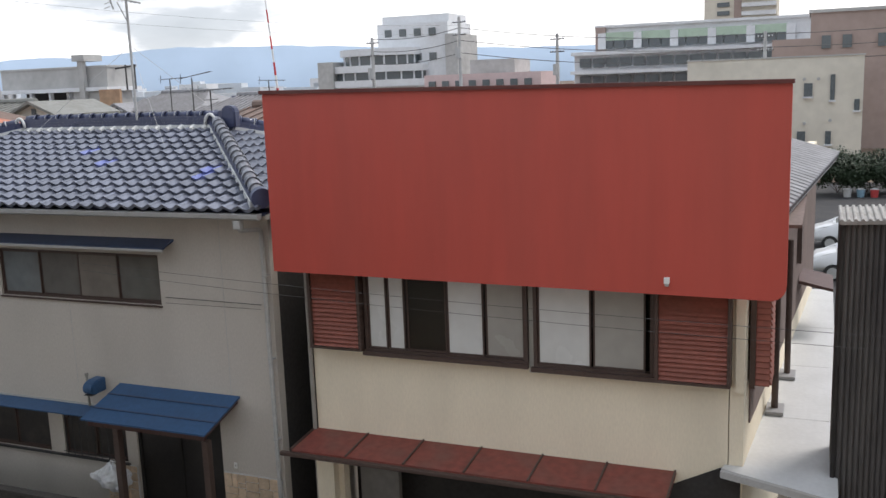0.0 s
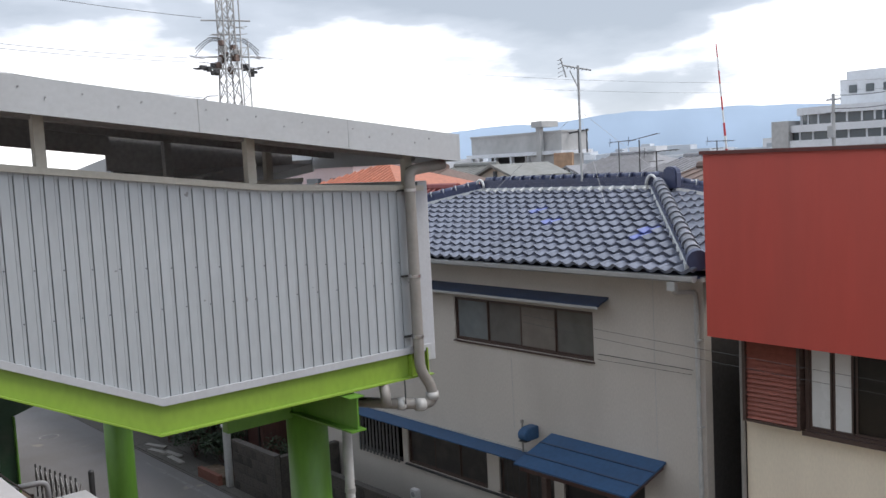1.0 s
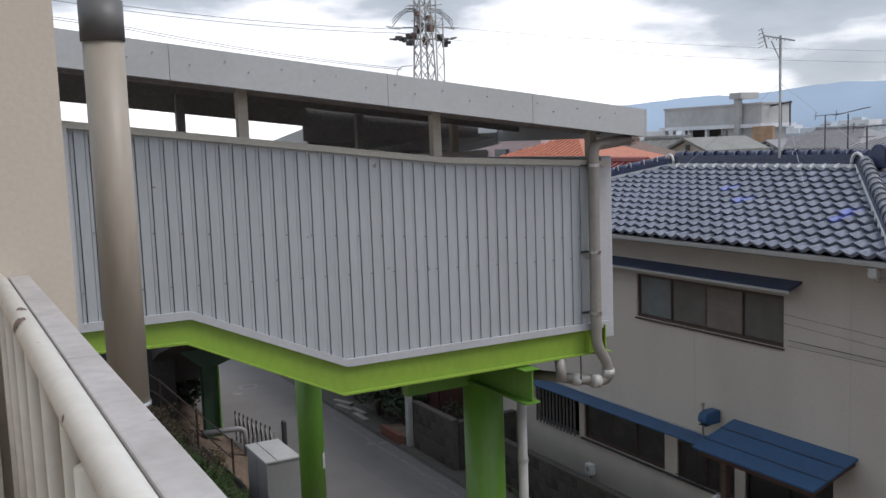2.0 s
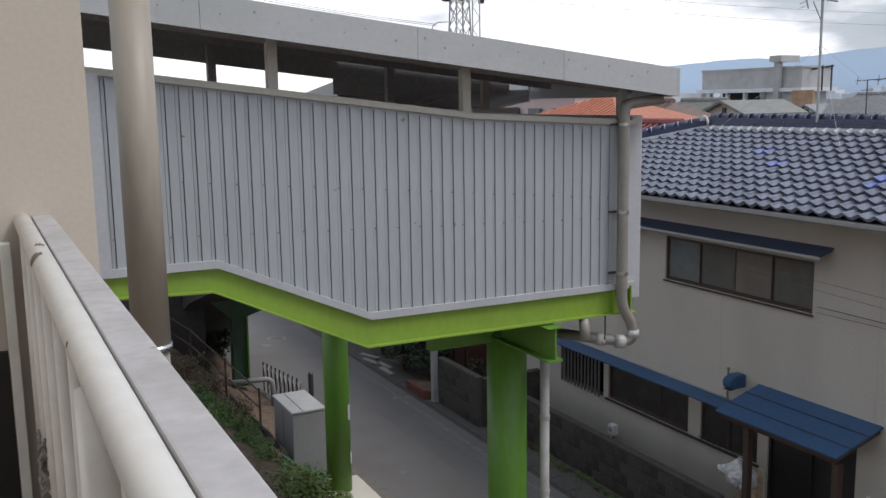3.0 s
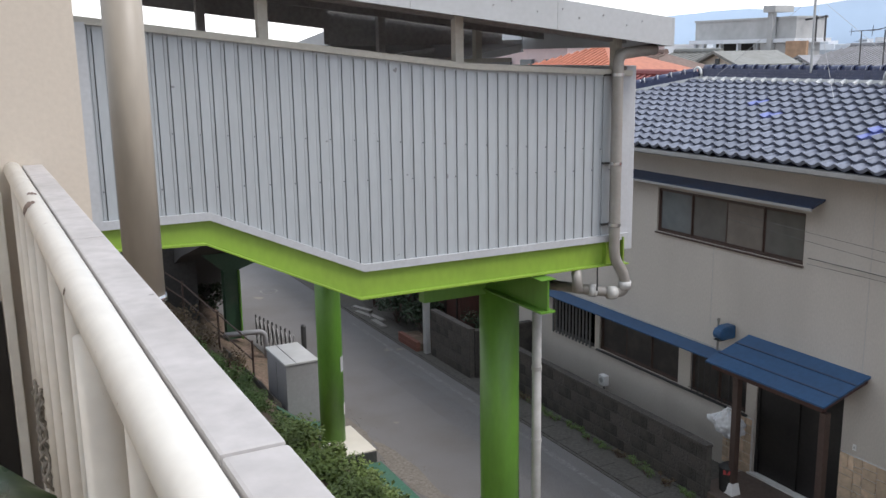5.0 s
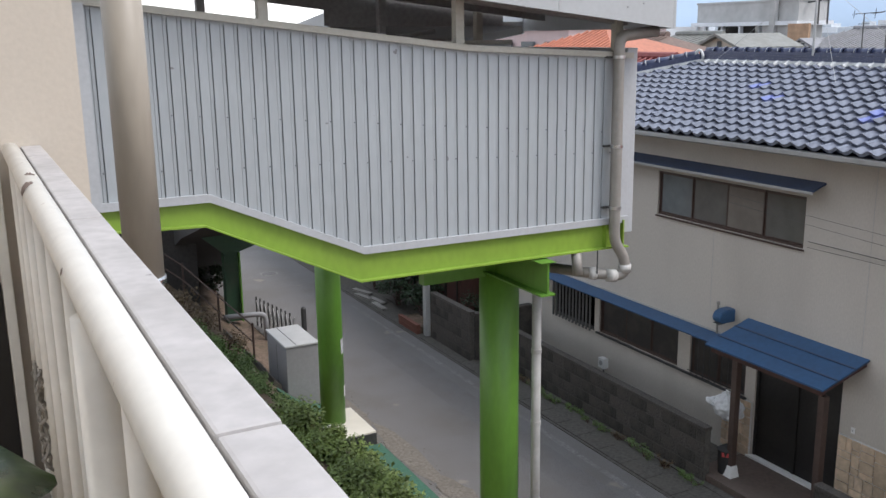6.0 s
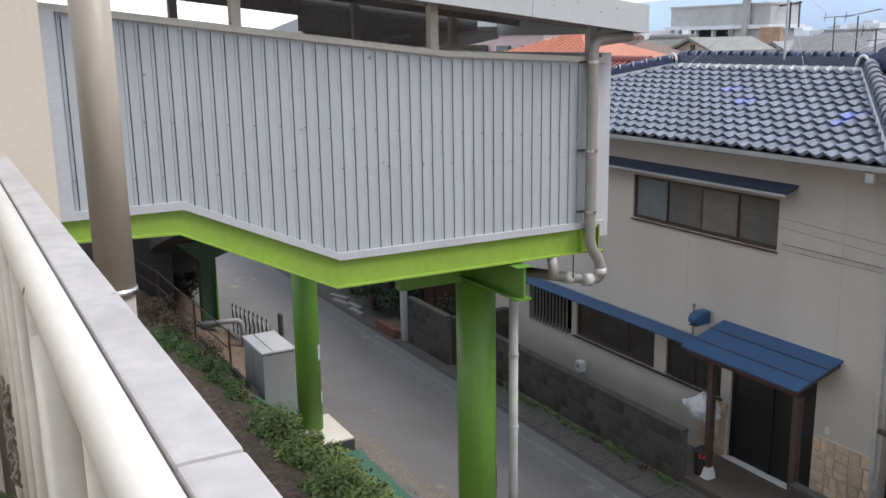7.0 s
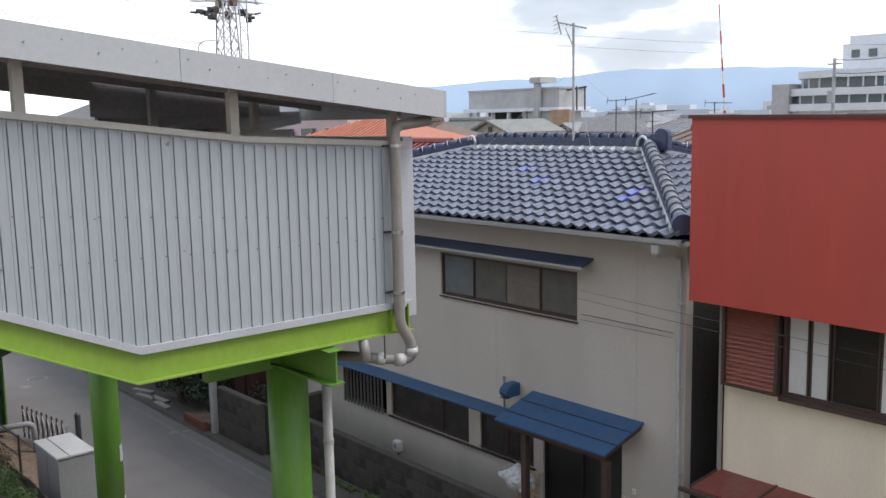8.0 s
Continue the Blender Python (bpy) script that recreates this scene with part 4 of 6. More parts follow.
def louvre_box(y0, y1, z0, z1, n):
    """A shutter box with n sloping slats."""
    sb = part("shutter_box", wall_x(10.40, 10.597, y0, y1, z0, z1, [(y0 + 0.04, y1 - 0.04, z0 + 0.03, z1 - 0.03)]), "brown_trim", red, "red-brown slatted shutter box")
    part("backing", box(10.5, 10.51, y0 + 0.04, y1 - 0.04, z0 + 0.03, z1 - 0.03), "red_slat", sb)
    h = (z1 - z0 - 0.06) / n
    for k in range(n):
        z = z0 + 0.03 + k * h
        part("slat", prism([(10.43, z + 0.004), (10.448, z), (10.49, z + h * 0.98), (10.472, z + h)], "y", y0 + 0.04, y1 - 0.04), "red_slat", sb)


louvre_box(5.72, 6.50, 3.27, 4.34, 17)
louvre_box(1.0, 1.86, 3.20, 4.34, 19)


def red_window(y0, y1, z0, z1, panes):
    """Brown framed window; panes: (ya, yb, what hangs behind)."""
    w = part("window", wall_x(10.50, 10.598, y0, y1, z0, z1, [(y0 + 0.045, y1 - 0.045, z0 + 0.05, z1 - 0.04)]), "brown_trim", red)
    part("sill", box(10.44, 10.498, y0 - 0.02, y1 + 0.02, z0 - 0.035, z0 + 0.02), "brown_trim", w)
    for ya, yb, c in panes:
        off = 10.53 if c == "curtain" else 10.555
        part("sash", wall_x(off, off + 0.02, ya, yb, z0 + 0.05, z1 - 0.04, [(ya + 0.022, yb - 0.022, z0 + 0.075, z1 - 0.06)]), "brown_trim", w)
        g = part("pane", box(off + 0.008, off + 0.012, ya + 0.022, yb - 0.022, z0 + 0.075, z1 - 0.06), {"curtain": "frost_white", "curtain_mid": "frost_mid"}.get(c, "glass"), w)
        if c == "deep_shade":
            g.visible_shadow = False
            # near-black sheet in place of the dark room behind the glass
            part("curtain", wavy_sheet(10.66, ya, yb, z0 + 0.02, z1, 0.004, 0.3), c, w)


M["curtain_mid"] = mat("beige_grey_curtain", (0.40, 0.39, 0.35), 0.9, grain=8, vary=0.06, stain=0.08, bump=0.05)
red_window(3.44, 5.70, 3.25, 4.34, [(5.38, 5.655, "curtain"), (5.12, 5.36, "curtain"), (4.54, 5.10, "deep_shade"), (4.02, 4.52, "curtain"), (3.49, 4.0, "curtain_mid")])
red_window(1.88, 3.36, 3.22, 4.34, [(2.64, 3.31, "curtain"), (1.99, 2.62, "curtain_mid")])
part("corner_post", box(10.55, 10.64, 0.86, 0.96, 3.1, 4.4), "cream_render", red)
part("wall_pipe", tube([(10.56, 6.60, 4.6), (10.56, 6.60, 0.1)], 0.03), "pvc", red)
part("centre_strip", box(10.56, 10.597, 3.365, 3.435, 3.14, 4.34), "curtain_mid", red)

# awning over the ground floor
aw = part("awning", prism([(9.92, 1.94), (9.92, 1.975), (10.598, 2.04), (10.598, 2.0)], "y", 1.62, 6.6), "awning_red", red, "faded dark red sheet-metal awning")
for k in range(7):
    y = 1.62 + k * 0.83
    part("awning_seam", prism([(9.915, 1.972), (9.915, 1.992), (10.598, 2.057), (10.598, 2.037)], "y", y - 0.012 + 0.012, y + 0.024), "brown_trim", aw)
part("awning_gutter", box(9.85, 9.915, 1.55, 6.75, 1.90, 1.955, 0.01), "brown_trim", aw)
part("garage_pillar", box(10.45, 10.598, 6.28, 6.55, 0.0, 1.95), "cream_render", red)
part("garage_wall", box(10.9, 11.0, 5.5, 6.1, 0.02, 1.9), "curtain_grey", red)

# side of the house over the white lean-to roof
sp = part("slatted_panel", box(10.85, 11.45, 0.60, 0.80, 3.12, 4.3), "red_slat", red, "red-brown shutter box on the side wall")
part("panel_edge", box(10.80, 10.849, 0.76, 0.82, 3.1, 4.34), "brown_trim", sp)
for k in range(16):
    part("slat", prism([(0.575, 3.14 + k * 0.072), (0.60, 3.14 + k * 0.072), (0.60, 3.195 + k * 0.072)], "x", 10.855, 11.445), "red_slat", sp)
for k in range(16):
    part("slat", prism([(10.825, 3.14 + k * 0.072), (10.849, 3.14 + k * 0.072), (10.849, 3.195 + k * 0.072)], "y", 0.605, 0.755), "red_slat", sp)
part("side_window", box(11.46, 12.6, side_y(12.6) - 0.03, side_y(11.4) - 0.005, 3.2, 4.3), "brown_trim", red)
for xx in (16.5,):
    part("side_window", box(xx, xx + 0.9, side_y(xx + 0.9) - 0.04, side_y(xx) - 0.004, 3.5, 4.3), "brown_trim", red)
    part("side_awning", prism([(side_y(xx) - 0.62, 2.98), (side_y(xx) - 0.62, 3.03), (side_y(xx) - 0.06, 3.16), (side_y(xx) - 0.06, 3.10)], "x", xx + 0.2, xx + 1.4), "wood_red", red)
for xx in (12.6, 14.2):
    yy = side_y(xx) - 0.13
    pp = part("drain_pipe", tube([(xx, yy, 2.25), (xx, yy, 4.3)], 0.045), "brown_trim", red)
    part("pipe_foot", box(xx - 0.2, xx + 0.2, yy - 0.12, yy + 0.11, 2.205, 2.26, 0.01), "cabinet_grey", pp)
SR = [Vector((10.9, 0.52, 5.13)), Vector((18.2, -0.12, 5.20)), Vector((18.2, 3.7, 6.35)), Vector((10.9, 3.7, 6.35))]
bm = bmesh.new()
lo = [bm.verts.new(p - Vector((0, 0, 0.07))) for p in SR]
hi = [bm.verts.new(p) for p in SR]
bm.faces.new(lo)
bm.faces.new(hi[::-1])
for k in range(4):
    bm.faces.new((lo[k], lo[(k + 1) % 4], hi[(k + 1) % 4], hi[k]))
ev = part("side_roof", bm, "far_roof", red, "grey tiled roof behind the board")
for k in range(26):
    f = (k + 0.5) / 26
    a, b = SR[0].lerp(SR[1], f), SR[3].lerp(SR[2], f)
    part("roof_tile", rod(a + Vector((0, -0.03, 0.02)), b + Vector((0, 0, 0.02)), 0.075, seg=8), "far_roof", ev)
part("soffit_board", box(10.9, 18.0, 0.3, 0.86, 5.0, 5.04), "side_board", red)
part("eave_end", box(18.0, 18.3, 0.15, 0.86, 4.72, 5.06), "far_brown", red)

lean2 = thing("white_lean_to_roof", (15.0, 0.4, 1.9), "white sheet-metal lean-to roof between two houses", "roof")
# near-black panel on the front stands for shade under the lean-to
part("under_roof_shade", prism([(1.75, 1.83), (1.09, 2.165), (0.88, 2.165), (0.88, 0.05), (1.75, 0.05)], "x", 10.575, 10.597), "deep_shade", lean2)
part("roof_sheet", prism([(10.47, 1.09), (10.03, 0.0), (9.98, -0.17), (20.4, -0.17), (20.4, 0.25), (10.596, 0.856), (10.596, 1.06)], "z", 2.17, 2.2), "white_sheet", lean2)
for k in range(3):
    part("sheet_seam", box(12.4 + k * 2.4, 12.41 + k * 2.4, -0.16, side_y(12.4 + k * 2.4) - 0.02, 2.2005, 2.204), "white_sheet", lean2)
part("edge_trim", prism([(10.475, 1.10), (10.0, -0.17), (9.98, -0.17), (10.455, 1.10)], "z", 2.09, 2.169), "gutter", lean2)
part("support", box(10.8, 10.9, -0.1, 0.0, 0.0, 1.88), "brown_trim", lean2)

# dark corrugated building beside it
shed = thing("corrugated_shed", (13.5, -2.0, 0.0), "tall shed in weathered black corrugated sheet", "shed")
for side_no, (x0, y0, dx, dy, n) in enumerate(((10.6, -0.11, 0.058, 0, 17), (10.6, -0.11, 0, -0.058, 55))):
    for k in range(n):
        cx, cy = x0 + dx * k, y0 + dy * k
        bm = bmesh.new()
        own = rod((cx, cy, 0.0), (cx, cy, 5.11), 0.026, seg=8)
        part("corrugation", own, "black_corr", shed)
part("body", box(10.6, 11.55, -3.3, -0.11, 0.0, 5.09), "black_corr", shed)
part("roof_sheet", prism([(-3.4, 5.24), (-0.08, 5.11), (-0.08, 5.15), (-3.4, 5.28)], "x", 10.5, 11.65), "tin", shed)
for k in range(47):
    y = -0.10 - k * 0.07
    part("roof_corrugation", rod((10.48, y, 5.155 + k * 0.0027), (11.65, y, 5.155 + k * 0.0027), 0.021, seg=8), "tin", shed)


# ---------------------------------------------------------------- our balcony
bal = thing("balcony", (0.0, 1.5, 0.0), "balcony with a white painted steel railing and a coped parapet", "balcony")
BF = 5.35
part("balcony_floor", box(-2.3, 0.25, -3.0, 3.05, BF - 0.15, BF), "concrete", bal)
part("parapet", box(0.215, 0.248, -3.0, 3.05, 0.5, 6.40), "balcony_wall", bal)
y = -2.44
while y < 3.05:
    y1 = min(y + 1.04, 3.05)
    part("coping_piece", box(0.199, 0.256, y + 0.0025, y1 - 0.0025, 6.402, 6.432, 0.004), "coping", bal, "grey coping")
    y = y1
part("end_wall", box(-2.45, 0.385, 3.05, 3.2, 0.5, 8.2), "balcony_wall", bal, "cream painted end wall")
part("house_wall", box(-2.45, -2.3, -3.0, 3.2, 0.5, 7.4), "balcony_wall", bal)
part("back_wall", box(-2.3, 0.25, -3.15, -3.0, 0.5, 7.4), "balcony_wall", bal)
# unseen bulk with an assumed height, added to keep sky light off the street
part("unseen_house_body", box(-11.0, -2.46, -14.0, 3.2, -0.1, 11.5), "balcony_wall", bal, "plain unseen house body added to cut sky light")
part("lower_wall", box(-2.3, 0.19, -3.0, 3.05, 0.5, BF - 0.15), "balcony_wall", bal)
rail = part("top_rail", tube([(0.1716, -3.0, 6.420), (0.1716, 3.045, 6.420)], 0.0253, seg=28), "white_rail", bal, "thick white painted handrail with rust spots", smooth=True)
def rail_chip(y0, y1, a0, a1, seed):
    """A flake of bare rusty steel on the handrail, with a ragged edge."""
    bm, rows = bmesh.new(), []
    for i in range(15):
        t = radians(a0 + (a1 - a0) * i / 14)
        w = (y1 - y0) * (0.3 + 0.7 * math.sin(math.pi * (i + 0.5) / 15)) * (1 + 0.6 * noise.noise(Vector((i * 0.7, seed, 0))))
        c = (y0 + y1) / 2 + 0.35 * (y1 - y0) * noise.noise(Vector((i * 0.45, seed, 5)))
        rows.append([bm.verts.new((0.1716 + 0.0259 * math.cos(t), c + q * w / 2, 6.420 + 0.0259 * math.sin(t))) for q in (-1, 1)])
    for p, q in zip(rows, rows[1:]):
        bm.faces.new((p[0], q[0], q[1], p[1]))
    part("rust_chip", bm, "rust", rail)


rail_chip(2.10, 2.17, 95, 195, 1.0)
rail_chip(2.26, 2.30, 60, 110, 2.0)
rail_chip(1.33, 1.345, 150, 175, 3.0)
part("bottom_rail", box(0.157, 0.186, -3.0, 3.05, BF + 0.08, BF + 0.11), "white_rail", bal)
y = -2.87
while y < 3.0:
    if abs(y - 1.19) > 0.08:
        part("baluster", rod((0.1716, y, BF + 0.11), (0.1716, y, 6.40), 0.016, seg=16), "white_rail", bal, smooth=True)
    y += 0.29
part("rail_post", rod((0.1716, 1.19, BF), (0.1716, 1.19, 6.40), 0.032, seg=28), "white_rail", bal, smooth=True)
part("door_recess", box(-0.75, 0.10, 3.03, 3.049, BF + 0.02, 6.02), "dark_door", bal, "dark brown panel beside the railing")
part("corner_post", box(0.102, 0.132, 2.98, 3.028, BF, 6.36, 0.004), "white_rail", bal)

flue = thing("flue_pipe", (0.615, 3.65, 2.0), "beige painted round flue pipe with steel joint bands", "pipe")
part("pipe", rod((0.618, 3.62, 5.84), (0.618, 3.62, 7.20), 0.073, seg=36), "flue", flue, smooth=True)
part("joint_sleeve", rod((0.618, 3.62, 7.20), (0.618, 3.62, 7.345), 0.079, seg=36), "sleeve", flue, smooth=True)
part("upper_collar", rod((0.618, 3.62, 7.345), (0.618, 3.62, 7.41), 0.072, seg=36), "flue", flue, smooth=True)
part("upper_pipe", rod((0.618, 3.62, 7.41), (0.618, 3.62, 8.8), 0.070, seg=36), "steel", flue, "bare steel upper flue", smooth=True)
part("joint_band", rod((0.618, 3.62, 5.815), (0.618, 3.62, 5.84), 0.079, seg=36), "steel", flue, smooth=True)
part("lower_pipe", rod((0.618, 3.62, 1.9), (0.618, 3.62, 5.815), 0.066, seg=36), "pvc", flue, smooth=True)


# ---------------------------------------------------------------- pipes on the walkway
rw = thing("rainwater_pipe", (6.1, 7.72, 4.1), "weathered grey plastic rainwater pipe with bends on the footbridge", "pipe")
part("pipe", tube([(6.56, 7.70, 6.75), (6.085, 7.70, 6.70), (6.09, 7.70, 4.57), (6.24, 7.70, 4.36), (6.24, 7.70, 4.17), (5.85, 7.86, 4.22), (5.62, 8.45, 4.2)], 0.058, bend=0.10, seg=18), "pvc", rw, smooth=True)
for z in (6.48, 5.57, 4.92):
    part("pipe_band", rod((6.087, 7.70, z), (6.087, 7.70, z + 0.03), 0.064, seg=20), "steel", rw)
    part("bracket", box(5.97, 6.09, 7.755, 7.79, z + 0.005, z + 0.025), "dark_metal", rw)
for a, b in (((6.24, 7.70, 4.30), (6.24, 7.70, 4.22)), ((6.12, 7.708, 4.183), (6.03, 7.716, 4.193)), ((5.95, 7.82, 4.205), (5.87, 7.85, 4.215))):
    part("coupling", rod(a, b, 0.070, seg=20), "pvc_pale", rw, smooth=True)
part("riser", tube([(5.67, 7.76, 4.24), (5.67, 7.80, 4.47)], 0.055), "pvc", rw, smooth=True)
part("down_pipe", tube([(5.72, 8.62, 4.12), (5.72, 8.62, 0.0)], 0.055), "pvc_pale", rw, "pale grey down pipe beside the column", smooth=True)
for z in (3.1, 2.2, 1.2):
    part("coupling", rod((5.72, 8.62, z), (5.72, 8.62, z + 0.05), 0.062, seg=18), "pvc_pale", rw)
part("hanger", rod((5.92, 7.76, 4.22), (5.92, 7.76, 4.48), 0.008), "dark_metal", rw)

# ---------------------------------------------------------------- things on the bank and the street
base = thing("column_footing", (5.3, 13.9, 0.0), "pale concrete footing with a black front under the green column", "footing")
part("footing", box(5.02, 5.66, 13.38, 14.55, 0.0, 0.26, 0.012), "far_cream", base)
part("front_plate", box(5.03, 5.65, 13.35, 13.378, 0.0, 0.235), "dark_metal", base)
cab = thing("utility_cabinet", (5.0, 15.7, 0.2), "grey steel utility cabinet beside the green column", "cabinet")
part("body", box(4.83, 5.44, 15.53, 16.70, 0.0, 1.21, 0.01), "cabinet_grey", cab)
part("lid", box(4.81, 5.46, 15.51, 16.72, 1.212, 1.25, 0.008), "far_grey", cab)
part("door_seam", box(4.826, 4.829, 16.10, 16.112, 0.3, 1.13), "dark_metal", cab)
part("lid_seam", box(5.02, 5.032, 15.51, 16.72, 1.2505, 1.254), "dark_metal", cab)
solid("painted_strip", box(5.30, 5.715, 9.0, 13.34, -0.1, 0.045), "green_paint", "faded green painted kerb strip along the lane", "kerb", "structure")


def bank_sheet(corners, lift, thick, nx=10, ny=8):
    """A thin slab that follows the bank between four corners (x, y)."""
    (ax, ay), (bx, by), (cx, cy), (dx, dy) = corners
    bm = bmesh.new()
    tops, lows = [], []
    for i in range(nx + 1):
        u = i / nx
        rt, rl = [], []
        for j in range(ny + 1):
            v = j / ny
            x = (ax + (bx - ax) * u) * (1 - v) + (dx + (cx - dx) * u) * v
            y = (ay + (by - ay) * u) * (1 - v) + (dy + (cy - dy) * u) * v
            z = ground_z(x, y) + lift
            rt.append(bm.verts.new((x, y, z)))
            rl.append(bm.verts.new((x, y, z - thick)))
        tops.append(rt)
        lows.append(rl)
    for i in range(nx):
        for j in range(ny):
            bm.faces.new((tops[i][j], tops[i + 1][j], tops[i + 1][j + 1], tops[i][j + 1]))
    for i in range(nx):
        bm.faces.new((tops[i][0], lows[i][0], lows[i + 1][0], tops[i + 1][0]))
        bm.faces.new((tops[i][ny], tops[i + 1][ny], lows[i + 1][ny], lows[i][ny]))
    for j in range(ny):
        bm.faces.new((tops[0][j], tops[0][j + 1], lows[0][j + 1], lows[0][j]))
        bm.faces.new((tops[nx][j], lows[nx][j], lows[nx][j + 1], tops[nx][j + 1]))
    return bm


solid("painted_strip", bank_sheet([(4.50, 15.15), (5.10, 14.15), (5.60, 15.50), (4.62, 15.50)], 0.04, 0.15), "green_paint", "faded green painted slab in front of the cabinet", "kerb", "structure")
solid("low_kerb", bank_sheet([(4.60, 15.6), (4.74, 15.6), (4.68, 19.0), (4.54, 19.0)], 0.12, 0.25, 3, 24), "gutter_dirt", "low weathered concrete kerb along the earth bank", "kerb", "structure")


def leafy(name, center, size, count, seed, label, category, material="leaf", leaf=0.055):
    """A shrub: short stems and many small folded leaves in uneven clumps."""
    rg = random.Random(seed)
    c = Vector(center)
    ob = thing(name, center, label, category)
    st = bmesh.new()
    clumps = []
    for _ in range(9):
        p = c + Vector((rg.uniform(-1, 1) * size[0] * 0.7, rg.uniform(-1, 1) * size[1] * 0.7, rg.uniform(0.35, 1.0) * size[2]))
        clumps.append((p, rg.uniform(0.4, 0.7) * min(size[0], size[1])))
        rod(c + Vector((rg.uniform(-0.05, 0.05), rg.uniform(-0.05, 0.05), -0.05)), p, 0.012, 0.005, seg=6, bm=st)
    part("stems", st, "wood_red", ob)
    vs, fs = [], []
    for _ in range(count):
        p, r = rg.choice(clumps)
        d = Vector((rg.gauss(0, 1), rg.gauss(0, 1), rg.gauss(0.3, 0.8)))
        d.normalize()
        q = p + d * r * (rg.random() ** 0.4)
        t = Vector((rg.gauss(0, 1), rg.gauss(0, 1), rg.gauss(0, 0.5))).normalized()
        s = t.cross(d + Vector((0, 0, 0.5))).normalized()
        l = leaf * rg.uniform(0.6, 1.4)
        n = len(vs)
        vs += [q, q + t * l * 0.5 + s * l * 0.32 + d * l * 0.1, q + t * l, q + t * l * 0.5 - s * l * 0.32 + d * l * 0.1]
        fs += [(n, n + 1, n + 2), (n, n + 2, n + 3)]
    me = bpy.data.meshes.new("leaves")
    me.from_pydata(vs, [], fs)
    me.materials.append(M[material])
    lv = new("leaves", me)
    lv.parent = ob
    lv.matrix_parent_inverse = Matrix.Translation(-c)
    return ob


rg = random.Random(31)
for k in range(8):
    x, y = 4.46 + rg.uniform(-0.10, 0.12), 9.3 + 0.40 * k
    w = rg.uniform(0.30, 0.42)
    leafy("shrub", (x, y, ground_z(x, y) - 0.12), (w, w + 0.08, rg.uniform(0.30, 0.42)), 1900, 20 + k, "low leafy yellow-green shrub on the earth bank", "shrub", leaf=0.06)
for k in range(9):
    x, y = 3.95 + rg.uniform(-0.12, 0.12), 9.4 + 0.42 * k
    w = rg.uniform(0.32, 0.45)
    leafy("shrub", (x, y, ground_z(x, y) - 0.15), (w, w + 0.08, rg.uniform(0.24, 0.34)), 1700, 50 + k, "low leafy yellow-green shrub on the earth bank", "shrub", leaf=0.06)
for k in range(12):
    x, y = 4.12 - 0.065 * k + rg.uniform(-0.12, 0.12), 13.3 + 0.38 * k
    leafy("ground_cover", (x, y, ground_z(x, y) - 0.05), (0.26, 0.32, rg.uniform(0.08, 0.16)), 900, 140 + k, "low green weeds on the earth bank", "weeds", leaf=0.045, material="leaf_grass")
for k in range(12):
    x, y = 4.2 - 0.14 * k + rg.uniform(-0.3, 0.3), 16.6 + 0.5 * k
    leafy("dry_weeds", (x, y, ground_z(x, y) - 0.04), (0.4, 0.4, rg.uniform(0.2, 0.4)), 420, 240 + k, "dry brown weeds on the earth bank by the fence", "weeds", material="leaf_dry", leaf=0.05)
fl = thing("white_flowers", (4.52, 12.45, 0.6), "small cluster of white flowers in the shrub", "flowers")
rg = random.Random(8)
for k in range(18):
    p = Vector((4.52 + rg.uniform(-0.14, 0.14), 12.45 + rg.uniform(-0.12, 0.12), ground_z(4.52, 12.45) + 0.34 + rg.uniform(-0.04, 0.04)))
    part("blossom", rod(p, p + Vector((0, 0, 0.018)), 0.013, 0.022, seg=7), "white_plain", fl)
rg = random.Random(61)
for k in range(16):
    leafy("weeds", (9.36 + rg.uniform(-0.06, 0.05), 9.75 + k * 0.37 + rg.uniform(-0.1, 0.1), 0.0), (0.09, rg.uniform(0.2, 0.34), rg.uniform(0.05, 0.13)), 300, 60 + k, "green weeds growing along the foot of the block wall", "weeds", leaf=0.024, material=rg.choice(("leaf_grass", "leaf_grass", "leaf_dry")))
leafy("garden_shrub", (9.9, 17.0, 0.2), (0.4, 0.6, 0.75), 1400, 77, "dark green garden shrub behind the block wall", "shrub", material="leaf_dark")
leafy("street_shrub", (9.4, 20.6, 0.1), (0.7, 0.9, 1.1), 1300, 78, "dark green shrub beside the lane", "shrub", material="leaf_dark", leaf=0.08)
leafy("street_shrub", (5.5, 23.8, 0.2), (0.3, 1.2, 0.7), 900, 79, "dark green shrub beside the stair", "shrub", material="leaf_dark", leaf=0.07)

fence = thing("pipe_fence", (4.3, 18.0, 0.6), "rusty pipe fence with two rails along the bank", "fence")
FP = [(4.72, 17.3), (4.45, 18.9), (4.1, 20.6), (3.6, 22.4)]
for x, y in FP:
    part("post", rod((x, y, ground_z(x, y) - 0.05), (x, y, ground_z(x, y) + 0.85), 0.022, seg=10), "brown_trim", fence)
for h in (0.45, 0.8):
    part("rail", tube([(x, y, ground_z(x, y) + h) for x, y in FP], 0.017, seg=8), "brown_trim", fence)
duct = thing("grey_duct", (5.3, 20.3, 0.5), "bent grey pipe lying beside the stanchion", "pipe")
part("pipe", tube([(4.8, 20.0, 0.60), (5.70, 19.78, 0.62), (5.72, 19.78, 0.0)], 0.06, bend=0.16), "cabinet_grey", duct, smooth=True)
gate = thing("folding_gate", (6.0, 20.0, 0.0), "dark folding metal gate standing at the lane's edge", "gate")
